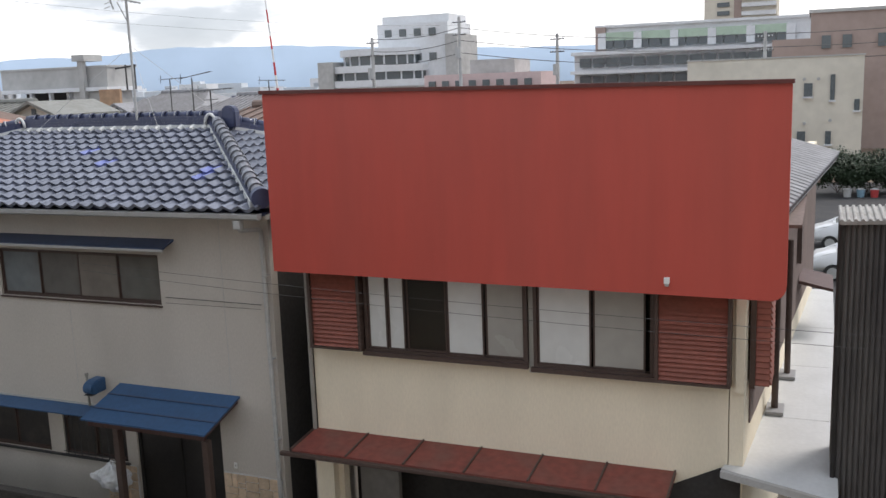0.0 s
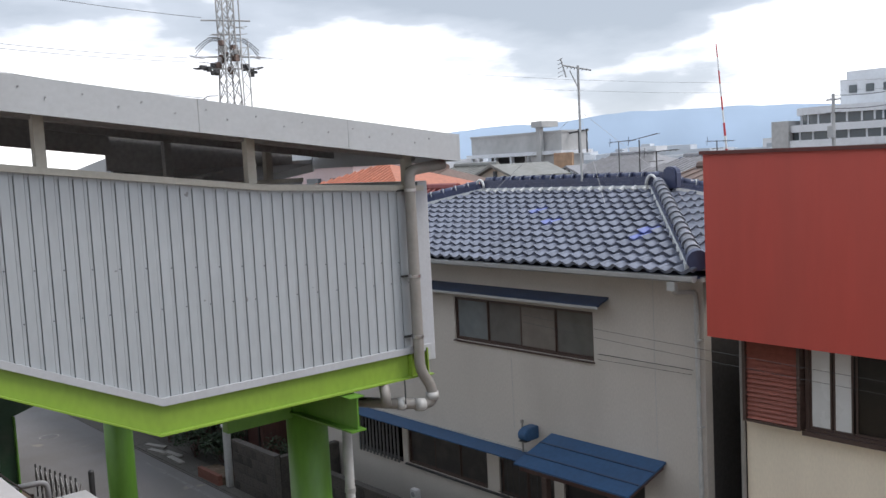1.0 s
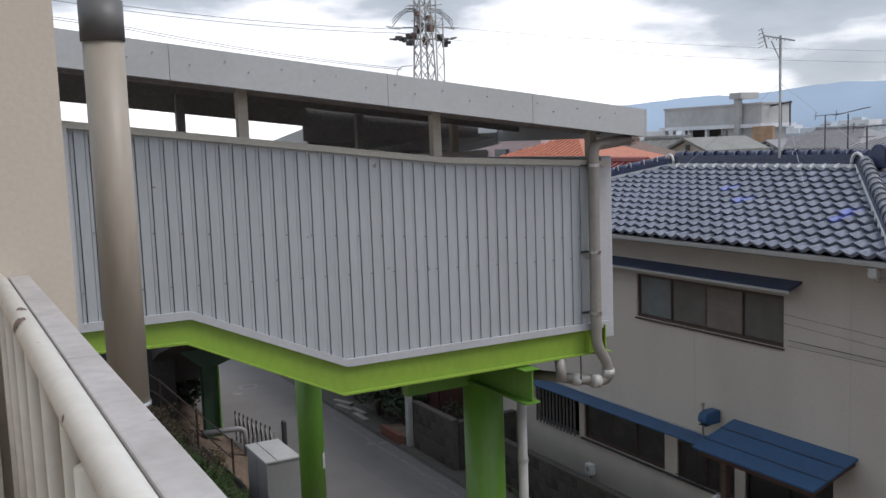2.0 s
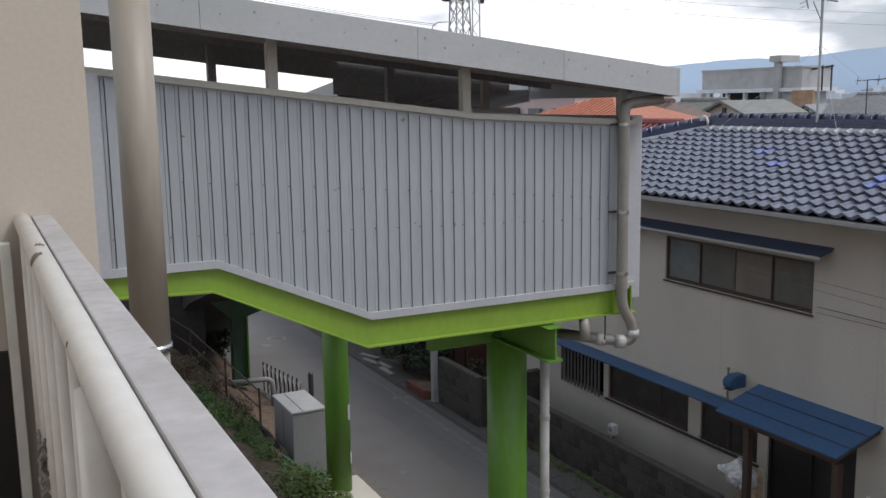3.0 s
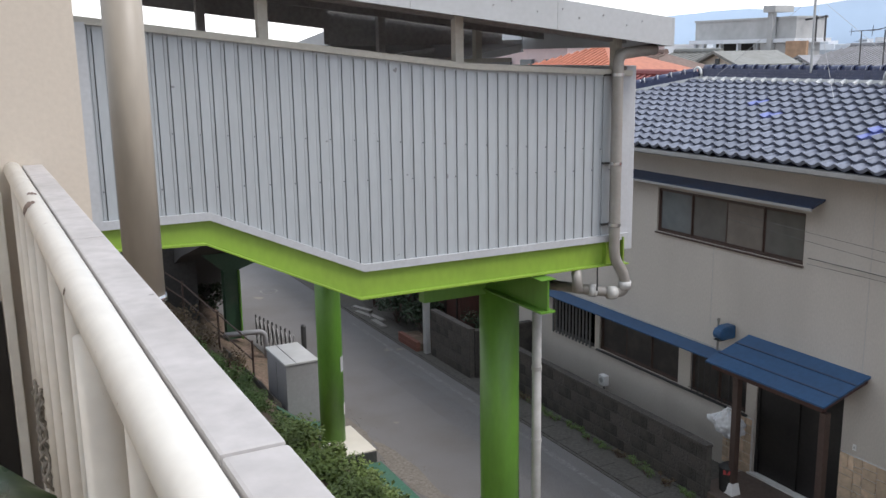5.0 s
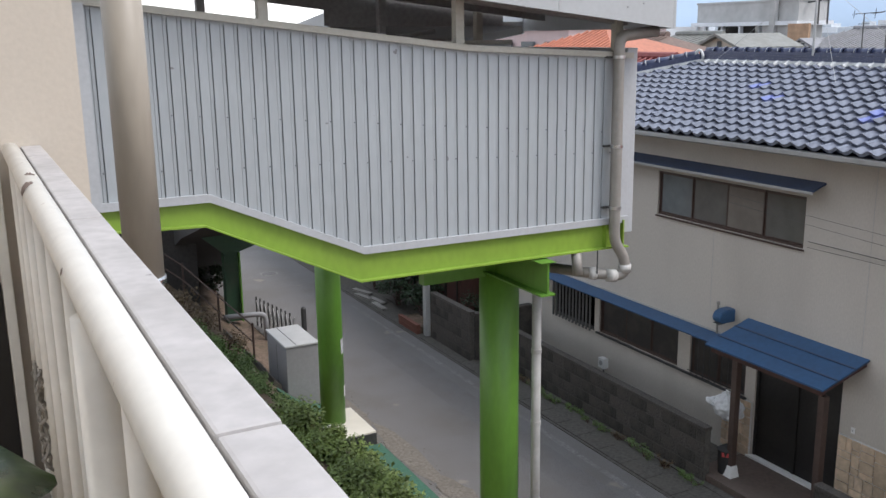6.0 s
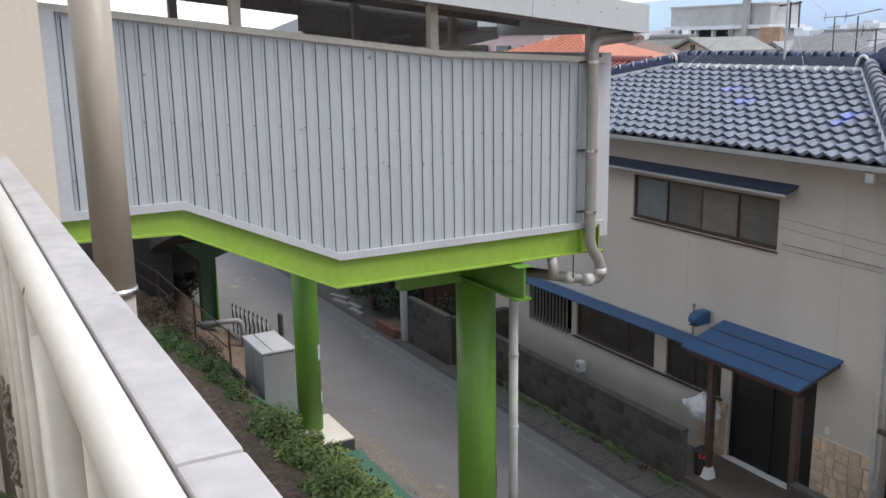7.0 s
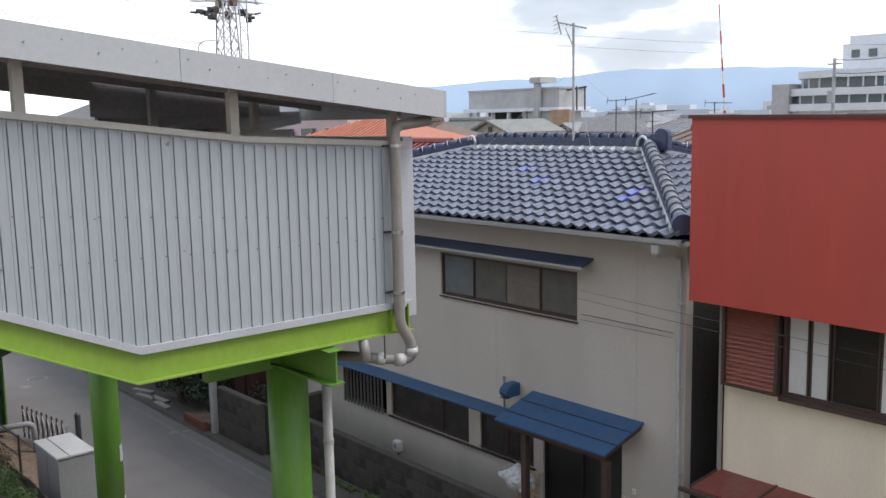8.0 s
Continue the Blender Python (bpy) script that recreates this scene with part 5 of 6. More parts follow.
for k in range(9):
    x0, y0 = 5.82 + 0.035 * k, 20.9 - 0.21 * k
    part("upright", rod((x0, y0, 0.0), (x0, y0, 0.72), 0.02, seg=8), "dark_metal", gate)
    part("lattice_bar", rod((x0, y0, 0.08), (x0 + 0.035, y0 - 0.21, 0.66), 0.012, seg=6), "gutter", gate)
    part("lattice_bar", rod((x0, y0, 0.66), (x0 + 0.035, y0 - 0.21, 0.08), 0.012, seg=6), "gutter", gate)
bol = thing("bollard", (6.45, 19.3, 0.0), "dark post at the edge of the lane", "bollard")
part("post", rod((6.45, 19.3, 0.0), (6.45, 19.3, 0.75), 0.06, seg=14), "dark_metal", bol)
part("cap", rod((6.45, 19.3, 0.75), (6.45, 19.3, 0.79), 0.065, 0.03, seg=14), "dark_metal", bol)
mh = thing("manhole_cover", (7.55, 25.6, 0.0), "round iron manhole cover in the lane", "manhole")
part("cover", rod((7.55, 25.6, -0.01), (7.55, 25.6, 0.008), 0.22, seg=28), "asphalt_patch", mh)
part("ring", rod((7.55, 25.6, -0.01), (7.55, 25.6, 0.005), 0.25, seg=28), "concrete", mh)
for k, (x, y, w, l) in enumerate(((5.98, 12.9, 0.20, 1.3), (6.05, 10.9, 0.22, 1.0), (5.88, 14.9, 0.12, 0.8))):
    bm = bmesh.new()
    n = 22
    bm.faces.new([bm.verts.new((x + w * (1 + 0.6 * noise.noise(Vector((i * 0.9, k * 3.1, 0.2)))) * math.cos(2 * math.pi * i / n), y + l * (1 + 0.3 * noise.noise(Vector((i * 0.8, k, 4)))) * math.sin(2 * math.pi * i / n), 0.006 + 0.004 * k)) for i in range(n)])
    solid("sand_patch", bm, "sand", "pale sand washed to the edge of the lane", "sand", "structure")
for x, y, w, l in ((7.85, 14.2, 0.30, 4.2),):
    # trench repairs in a darker asphalt
    bm = bmesh.new()
    n = 28
    bm.faces.new([bm.verts.new((x + w * max(-1, min(1, 1.5 * math.cos(2 * math.pi * i / n))) + 0.03 * noise.noise(Vector((i * 1.3, x, 0))), y + l * max(-1, min(1, 1.5 * math.sin(2 * math.pi * i / n))) + 0.05 * noise.noise(Vector((i * 1.1, y, 3))), 0.004)) for i in range(n)])
    solid("road_patch", bm, "asphalt_patch", "darker asphalt repair in the lane", "road patch", "structure")
bm = bmesh.new()
rg = random.Random(5)
y = 6.0
while y < 21:
    # the paint has flaked away in pieces
    l = rg.uniform(0.15, 0.7)
    w = rg.uniform(0.03, 0.055)
    x = 8.42 + rg.uniform(-0.015, 0.015)
    bm.faces.new([bm.verts.new((x + sx * w + rg.uniform(-0.012, 0.012), y + sy * l, 0.003)) for sx, sy in ((-1, 0), (1, 0.04), (1, 0.96), (-1, 1))])
    y += l + rg.uniform(0.0, 0.06)
solid("road_marking", bm, "worn_paint", "flaked pale edge line on the lane", "road marking", "structure")
# sand and litter at the edge of the lane
sand = bmesh.new()
rg = random.Random(12)
for k in range(420):
    x, y = 5.75 + abs(rg.gauss(0, 0.22)), rg.uniform(9.5, 16.5)
    r = rg.uniform(0.003, 0.011)
    turned_box((x, y, r * 0.5), (r * 2, r * 1.5, r), rg.uniform(0, 90), 0, sand)
solid("grit", sand, "sand", "loose brown grit along the lane's edge", "grit", "stuff")


# ---------------------------------------------------------------- block walls
def block_wall(x, y0, y1, courses, label, length=0.39, thick=0.12, group_pieces=True):
    """A wall of single concrete blocks in running bond, with a flat cap."""
    w = thing("block_wall", (x, (y0 + y1) / 2, 0.0), label, "wall", "", "")
    part("mortar_core", box(x + 0.006, x + thick - 0.006, y0 + 0.003, y1 - 0.003, -0.05, courses * 0.21), "gutter_dirt", w)
    full = mesh_of("block", box(-thick / 2, thick / 2, 0.005, length - 0.005, 0.006, 0.204, 0.006), "block")
    for c in range(courses):
        y = y0 - (length / 2 if c % 2 else 0)
        while y < y1 - 0.01:
            a, b = max(y, y0), min(y + length, y1)
            if b - a > length * 0.99:
                ob = new("block", full)
                ob.location = (x + thick / 2, a, c * 0.21)
                ob.parent = w
                ob.matrix_parent_inverse = Matrix.Translation(-w.location)
            elif b - a > 0.03:
                part("block", box(x, x + thick, a + 0.005, b - 0.005, c * 0.21 + 0.006, c * 0.21 + 0.204, 0.006), "block", w)
            y += length
    part("cap", box(x - 0.015, x + thick + 0.015, y0, y1, courses * 0.21, courses * 0.21 + 0.055, 0.01), "block", w)
    return w


block_wall(9.5, 9.72, 15.6, 4, "dark weathered concrete block wall in front of the tiled house")
block_wall(9.5, 5.2, 7.7, 4, "dark weathered concrete block wall beside the entrance")
block_wall(9.0, 16.15, 17.95, 5, "dark weathered concrete block wall around a small garden")
gw = thing("garden_wall_return", (9.6, 16.2, 0.0), "low dark concrete garden wall running back from the lane", "wall")
part("wall", box(9.13, 10.55, 16.15, 16.27, 0.0, 1.0), "block", gw)
part("cap", box(9.13, 10.55, 16.13, 16.29, 1.0, 1.05, 0.01), "block", gw)
gp = thing("gate_post", (8.98, 18.15, 0.0), "white and grey gate post with a lamp bracket", "post")
part("post", box(8.92, 9.04, 18.05, 18.2, 0.0, 1.35, 0.01), "gutter", gp)
part("cap", box(8.9, 9.06, 18.03, 18.22, 1.35, 1.4, 0.01), "white_plain", gp)
pl = thing("brick_planter", (9.05, 18.75, 0.0), "low red brick planter beside the gate post", "planter")
for k in range(5):
    for c in range(2):
        part("brick", box(8.8, 8.9, 18.3 + k * 0.2 + 0.004, 18.5 + k * 0.2 - 0.004, c * 0.12 + 0.02, c * 0.12 + 0.13, 0.004), "terracotta", pl)
part("soil", box(8.9, 9.3, 18.3, 19.3, 0.0, 0.2), "soil", pl)
for k in range(26):
    y = 9.0 + k * 0.6
    solid("gutter_cover", box(ROAD_R + 0.05, 9.12, y + 0.006, y + 0.594, 0.012, 0.032, 0.004), "gutter_dirt", "stained concrete gutter cover slab", "gutter cover", "", "gutter covers along the lane")

nb = thing("dark_timber_house", (11.5, 23.0, 0.0), "old house with dark brown timber walls along the lane", "house")
part("wall", box(10.0, 14.0, 18.4, 29.0, 0.0, 3.4), "wood_red", nb)
for k in range(18):
    part("batten", box(9.965, 9.998, 18.5 + k * 0.58, 18.55 + k * 0.58, 0.05, 3.35), "dark_door", nb)
part("eave", prism([(9.4, 3.3), (9.4, 3.38), (14.0, 4.6), (14.0, 4.5)], "y", 18.0, 29.4), "far_roof", nb)
for y in (20.2, 23.5, 26.4):
    wd = part("window", box(9.94, 9.99, y, y + 1.5, 0.9, 1.9), "far_window", nb)
    part("window_frame", box(9.93, 9.99, y - 0.06, y - 0.004, 0.85, 1.95), "brown_trim", wd)
pk2 = thing("plank_stack", (8.95, 21.2, 0.0), "few weathered grey planks lying at the lane's edge", "planks")
for k in range(4):
    part("plank", turned_box((8.95 + 0.16 * (k % 2), 20.8 + 0.5 * k, 0.05), (0.14, 0.7, 0.04), 6 * k), "concrete", pk2)
for k in range(3):
    leafy("street_shrub", (9.55, 19.4 + 1.5 * k, 0.05), (0.45, 0.7, 1.0), 1100, 120 + k, "dark green potted shrubs in front of the timber house", "shrub", material="leaf_dark", leaf=0.08)


# the entrance: stone facing, bag, bin, meter, cables
stone = thing("stone_facing", (10.58, 7.7, 0.1), "sandstone crazy-paved facing beside the entrance door", "stone facing")


def stones(y0, y1, z0, z1, seed):
    rg = random.Random(seed)
    part("mortar", box(10.565, 10.597, y0, y1, z0, z1), "mortar", stone)

    def split(a, b, c, d, deep):
        if deep == 0 or (b - a < 0.2 and d - c < 0.2):
            g = 0.007
            part("stone", box(10.545, 10.57 + rg.uniform(-0.003, 0.003), a + g, b - g, c + g, d - g, 0.006), "sandstone", stone)
        elif (b - a) * rg.uniform(0.7, 1.3) > (d - c):
            m = a + (b - a) * rg.uniform(0.35, 0.65)
            split(a, m, c, d, deep - 1)
            split(m, b, c, d, deep - 1)
        else:
            m = c + (d - c) * rg.uniform(0.35, 0.65)
            split(a, b, c, m, deep - 1)
            split(a, b, m, d, deep - 1)

    split(y0, y1, z0, z1, 5)


stones(7.22, 8.22, 0.12, 1.17, 3)
stones(9.86, 10.46, 0.12, 1.04, 5)
bag = thing("plastic_bag", (10.12, 9.94, 0.81), "crumpled white plastic bag hanging by the entrance post", "bag")
bm = bmesh.new()
bmesh.ops.create_icosphere(bm, subdivisions=5, radius=1)
for v in bm.verts:
    # gathered at the handle, bulging and folded below
    a, h = math.atan2(v.co.y, v.co.x), v.co.z
    wide = (0.35 + 0.65 * smooth_step(1.0, 0.1, h)) * (1 + 0.16 * math.sin(7 * a + 3 * h) + 0.08 * math.sin(13 * a))
    v.co = Vector((10.12 + 0.15 * v.co.x * wide, 9.94 + 0.31 * v.co.y * wide, 1.06 + 0.25 * h))
    v.co += 0.05 * noise.noise_vector(v.co * 5) + 0.025 * noise.noise_vector(v.co * 16)
part("bag", bm, "bag_film", bag, smooth=True)
part("handle", tube([(10.12, 9.94, 1.24), (10.02, 9.86, 1.36), (9.895, 9.50, 1.40)], 0.010), "white_plain", bag)
binn = thing("letter_bin", (9.78, 9.86, 0.1), "black bin with a small red label by the entrance post", "bin")
part("body", rod((9.86, 9.62, 0.14), (9.86, 9.62, 0.52), 0.12, 0.14, seg=20), "rubber", binn)
part("lid", rod((9.86, 9.62, 0.52), (9.86, 9.62, 0.58), 0.145, 0.06, seg=20), "rubber", binn)
part("label", turned_box((9.755, 9.545, 0.47), (0.012, 0.10, 0.07), 38), "red_plain", binn, "small red label")
meter = thing("gas_meter", (10.55, 13.6, 0.4), "small white meter box on the house wall", "meter")
part("box", box(10.48, 10.598, 13.52, 13.7, 0.42, 0.62, 0.012), "white_plain", meter)
part("dial", rod((10.47, 13.61, 0.53), (10.481, 13.61, 0.53), 0.05, seg=16), "far_grey", meter)
part("pipe", tube([(10.55, 13.61, 0.42), (10.55, 13.61, 0.05)], 0.014), "dark_metal", meter)
sw2 = thing("door_switch", (10.59, 8.05, 1.3), "small doorbell plate by the entrance", "doorbell")
part("plate", box(10.585, 10.598, 7.99, 8.05, 1.24, 1.33, 0.003), "white_plain", sw2)
part("button", box(10.58, 10.586, 8.01, 8.03, 1.27, 1.30), "far_grey", sw2)


def wire(points, r, label, sag=0.0, steps=14):
    out = []
    for a, b in zip(points, points[1:]):
        a, b = Vector(a), Vector(b)
        for i in range(steps):
            f = i / steps
            out.append(a.lerp(b, f) - Vector((0, 0, 4 * sag * f * (1 - f))))
    out.append(Vector(points[-1]))
    return solid("cable", tube(out, r, seg=5), "dark_metal", label, "cable")


wire([(10.56, 9.0, 3.80), (10.56, 7.35, 3.78)], 0.005, "thin cable along the house wall")
wire([(10.54, 9.0, 3.72), (10.54, 7.35, 3.72)], 0.003, "thin cable along the house wall")
wire([(9.0, 9.0, 4.62), (9.0, -2.5, 4.30)], 0.0025, "thin cable in front of the red house", sag=0.08)
wire([(9.0, 9.0, 4.52), (9.0, -2.5, 4.18)], 0.0025, "thin cable in front of the red house", sag=0.10)


# ---------------------------------------------------------------- roof aerial
aer = thing("television_aerial", (13.2, 11.45, 6.3), "tall television aerial on the tiled roof ridge", "aerial")
AX, AY = 13.15, 11.43
part("mast", rod((AX, AY, 6.3), (AX, AY, 8.42), 0.022, seg=8), "gutter", aer)
side = Vector((-0.68, 0.73, 0.0))
deep = Vector((0.73, 0.68, 0.0))
top = Vector((AX, AY, 8.34))
boom = part("boom", rod(top - side * 0.24 - Vector((0, 0, 0.02)), top + side * 0.28 + Vector((0, 0, 0.10)), 0.014, seg=6), "gutter", aer)
for f, l in ((0.26, 0.24), (0.19, 0.2), (0.12, 0.18), (0.06, 0.22), (-0.08, 0.20), (-0.15, 0.14), (-0.22, 0.12)):
    p = top + side * f + Vector((0, 0, 0.16 * f + 0.02))
    part("element", rod(p - deep * l, p + deep * l, 0.007, seg=5), "gutter", boom)
p = top + side * 0.28 + Vector((0, 0, 0.08))
part("reflector", rod(p - Vector((0, 0, 0.2)) - side * 0.06, p + Vector((0, 0, 0.14)) + side * 0.03, 0.013, seg=6), "gutter", boom)
for k in range(5):
    q = p + Vector((0, 0, -0.17 + 0.075 * k))
    part("element", rod(q - deep * 0.2, q + deep * 0.2 + side * 0.08, 0.006, seg=5), "gutter", boom)
part("strut", rod(top + side * 0.15, top - Vector((0, 0, 0.35)), 0.010, seg=5), "gutter", aer)
part("guy_wire", rod((AX, AY, 7.6), (RX - 1.2, 10.0, 5.95), 0.0035, seg=5), "gutter", aer)
part("guy_wire", rod((AX, AY, 7.6), (RX - 0.8, 13.2, 6.1), 0.0035, seg=5), "gutter", aer)
part("guy_wire", rod((AX, AY, 7.6), (RX, 9.9, 6.5), 0.0035, seg=5), "gutter", aer)


# ---------------------------------------------------------------- the town behind
def windows_on(parent, x, y0, y1, z0, z1, n, material="far_window", gap=0.25, deep=0.25):
    """A row of n recessed-looking windows on a wall that faces the street."""
    w = (y1 - y0) / n
    for k in range(n):
        part("window", box(x - deep, x - deep * 0.4, y0 + k * w + w * gap / 2, y0 + (k + 1) * w - w * gap / 2, z0, z1), material, parent)


def hip_house(x, y, w, d, wall, top, wall_mat, roof_mat, label, rz=0.0, ridge=0.45, tiles=False):
    h = thing("town_house", (x, y, 0.0), label, "house")
    part("wall", turned_box((x, y, wall / 2), (d, w, wall), rz), wall_mat, h)
    bm = bmesh.new()
    o = 0.4
    R = Matrix.Rotation(radians(rz), 3, "Z")

    def at(px, py, z):
        return bm.verts.new(R @ Vector((px, py, 0)) + Vector((x, y, z)))

    a = [at(sx * (d / 2 + o), sy * (w / 2 + o), wall) for sx, sy in ((-1, -1), (1, -1), (1, 1), (-1, 1))]
    r = [at(0, -w / 2 * ridge, top), at(0, w / 2 * ridge, top)]
    for f in ((a[0], a[1], r[0]), (a[1], a[2], r[1], r[0]), (a[2], a[3], r[1]), (a[3], a[0], r[0], r[1]), (a[3], a[2], a[1], a[0])):
        bm.faces.new(f)
    rf = part("roof", bm, roof_mat, h)
    rows = bmesh.new()
    n = max(6, int((w + 2 * o) / (0.24 if tiles else 0.34)))
    for k in range(n):
        f = (k + 0.5) / n * 2 - 1
        lim = max(0.0, (abs(f) * (w / 2 + o) - w / 2 * ridge) / (w / 2 + o - w / 2 * ridge))
        p0 = R @ Vector((-(d / 2 + o), f * (w / 2 + o), 0)) + Vector((x, y, wall + 0.03))
        p1 = R @ Vector((-(d / 2 + o) * lim, f * (w / 2 + o), 0)) + Vector((x, y, wall + (top - wall) * (1 - lim) + 0.03))
        if (p1 - p0).length > 0.2:
            rod(p0, p1, 0.04 if tiles else 0.022, seg=5, bm=rows)
    tagged(part("roof_covering", rows, roof_mat, rf), kind="stuff")
    part("ridge", rod(R @ Vector((0, -w / 2 * ridge, 0)) + Vector((x, y, top + 0.05)), R @ Vector((0, w / 2 * ridge, 0)) + Vector((x, y, top + 0.05)), 0.12, seg=8), roof_mat, rf)
    for k in range(3):
        p = R @ Vector((-d / 2 - 0.02, -w / 2 + w * (k + 0.5) / 3, 0)) + Vector((x, y, wall * 0.72))
        part("window", turned_box(p, (0.08, w * 0.18, 0.9), rz), "far_window", h)
    return h


def gable_house(x0, x1, y, w, wall, top, wall_mat, roof_mat, label):
    """A small house whose gable faces the street."""
    h = thing("town_house", ((x0 + x1) / 2, y, 0.0), label, "house")
    part("wall", prism([(y - w / 2, 0.0), (y + w / 2, 0.0), (y + w / 2, wall), (y, top - 0.06), (y - w / 2, wall)], "x", x0, x1), wall_mat, h)
    o, drop = w / 2 + 0.22, (top - wall) * 0.22 / (w / 2)
    for sgn in (-1, 1):
        part("roof", prism([(y, top - 0.055), (y + sgn * o, wall - drop), (y + sgn * o, wall - drop + 0.09), (y, top + 0.04)], "x", x0 - 0.25, x1 + 0.2), roof_mat, h)
    part("gable_vent", box(x0 - 0.05, x0 - 0.002, y - 0.09, y + 0.09, top - 0.42, top - 0.22), "far_window", h)
    return h


# near roofs right behind the walkway and the tiled house
hip_house(19.0, 25.1, 5.4, 3.0, 6.0, 6.85, "far_cream", "orange_tile", "house with a bright orange tiled hip roof", 0, 0.05, True)
hip_house(17.6, 21.9, 4.2, 2.4, 5.45, 6.02, "far_grey", "red_tile", "house with a dull red tiled roof", 0, 0.95, True)
hip_house(22.3, 26.9, 3.4, 2.8, 6.0, 6.58, "far_cream", "rust", "house with a rusty brown roof", 0, 0.68, True)
hip_house(27.3, 29.6, 3.6, 3.0, 6.15, 6.58, "far_white", "green_tin", "pale house with a grey-green tin roof", 0, 0.75)
gable_house(24.3, 27.0, 25.3, 1.9, 6.18, 6.60, "far_cream", "green_tin", "small cream gabled house with a vent under the ridge")
hip_house(40.0, 31.0, 5.2, 5.0, 5.85, 6.73, "far_white", "far_roof", "white house with a grey tiled hip roof", 0, 0.56, True)
gable_house(37.2, 39.6, 33.1, 1.7, 5.85, 6.30, "far_white", "far_roof", "small white gabled annex with a grey roof")
hip_house(33.0, 21.6, 3.8, 4.0, 5.95, 6.52, "far_cream", "far_roof", "cream house with a grey tiled roof", 0, 0.7, True)
hip_house(20.6, 12.3, 3.6, 3.0, 5.95, 6.32, "far_cream", "rust", "low house with a brown tin roof", 0, 0.9)
rg = random.Random(31)
for k in range(70):
    ang = radians(34 + 48 * (k + rg.random()) / 70)
    r = rg.uniform(46, 102)
    x, y = r * math.sin(ang), r * math.cos(ang)
    if (x > 28 and y < 10) or (34 < x < 50 and 28 < y < 50) or x > 98 or (x > 76 and y < 38):
        continue
    wall = rg.uniform(3.9, 5.2)
    hip_house(x, y, rg.uniform(5, 9), rg.uniform(5, 8), wall, wall + rg.uniform(0.8, 1.3), rg.choice(("far_white", "far_cream", "far_grey", "far_pink")),
              rg.choice(("far_roof", "far_roof", "rust", "tile_ridge", "green_tin")), "distant low house with a tiled roof", rg.uniform(-25, 25), rg.uniform(0.3, 0.7))
for k in range(34):
    ang = radians(36 + 34 * (k + rg.random()) / 34)
    r = rg.uniform(135, 260)
    x, y = r * math.sin(ang), r * math.cos(ang)
    w, d, h = rg.uniform(6, 16), rg.uniform(6, 12), rg.uniform(5.8, 7.4) * (1.2 if k % 8 == 0 else 1)
    fb = thing("distant_block", (x, y, 0.0), "distant flat-roofed building of the town", "building")
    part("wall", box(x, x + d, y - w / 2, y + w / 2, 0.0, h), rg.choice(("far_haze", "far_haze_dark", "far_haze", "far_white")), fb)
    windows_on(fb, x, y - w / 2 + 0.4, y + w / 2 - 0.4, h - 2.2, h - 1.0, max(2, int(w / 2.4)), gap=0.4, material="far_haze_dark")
    part("roof_hut", box(x + 1, x + 3, y - w / 5, y + w / 8, h, h + rg.uniform(0.5, 1.1)), "far_haze", fb)

# concrete building with an open storey and a stair tower
cb = thing("concrete_building", (43.5, 42.0, 0.0), "weathered grey concrete building with an open storey", "building")
part("lower_body", box(40.2, 42.6, 36.3, 44.0, 0.0, 5.75), "far_grey", cb)
for y in (38.9, 40.3, 41.7, 43.1, 43.8):
    part("pillar", box(40.15, 40.4, y, y + 0.14, 5.75, 6.98), "far_white", cb)
part("end_panel", box(40.2, 42.3, 36.4, 38.7, 5.75, 6.98), "far_grey", cb)
# back of the open storey painted as its inner shade
part("back_wall", box(42.0, 42.3, 38.71, 44.0, 5.75, 6.98), "shade_panel", cb)
part("roof_slab", box(40.0, 42.8, 36.1, 44.2, 6.99, 7.2), "far_white", cb)
part("top_storey", box(40.3, 42.6, 36.3, 44.0, 7.21, 8.25), "far_grey", cb)
part("parapet_band", box(40.25, 42.65, 36.25, 44.05, 8.251, 8.36), "far_grey", cb)
part("stair_tower", box(39.9, 40.19, 37.6, 37.95, 0.0, 8.6), "far_grey", cb)
part("tower_cap", box(39.8, 41.2, 37.35, 38.2, 8.61, 8.95), "far_grey", cb)
part("hoarding", box(39.9, 40.05, 35.2, 36.6, 0.0, 7.05), "orange_net", cb)
for y in (39.6, 41.0, 42.4):
    part("frame_post", box(39.7, 39.78, y, y + 0.08, 5.0, 6.5), "tin", cb)
part("frame_rail", box(39.7, 39.78, 39.2, 43.6, 6.2, 6.28), "tin", cb)
part("frame_rail", box(39.7, 39.78, 39.2, 43.6, 6.42, 6.48), "tin", cb)
part("drain_pipe", rod((40.1, 39.0, 5.0), (40.1, 39.0, 7.0), 0.07, seg=8), "tin", cb)
for y in (36.6, 37.2):
    part("roof_mast", rod((41.0, y - 1.6, 7.0), (41.0, y - 1.6, 8.35), 0.05, seg=6), "dark_metal", cb)
part("roof_mast", rod((41.0, 34.9, 8.3), (41.0, 36.4, 8.15), 0.05, seg=6), "dark_metal", cb)
wb2 = thing("small_white_building", (38.5, 46.3, 0.0), "small white flat-roofed building with roof tanks", "building")
part("wall", box(36.5, 42.0, 44.9, 47.5, 0.0, 7.0), "far_white", wb2)
windows_on(wb2, 36.5, 45.2, 47.3, 5.8, 6.5, 2)
for k in range(3):
    part("tank", rod((39.0, 45.4 + k * 0.7, 7.0), (39.0, 45.4 + k * 0.7, 7.8), 0.28, seg=14), "far_white", wb2)

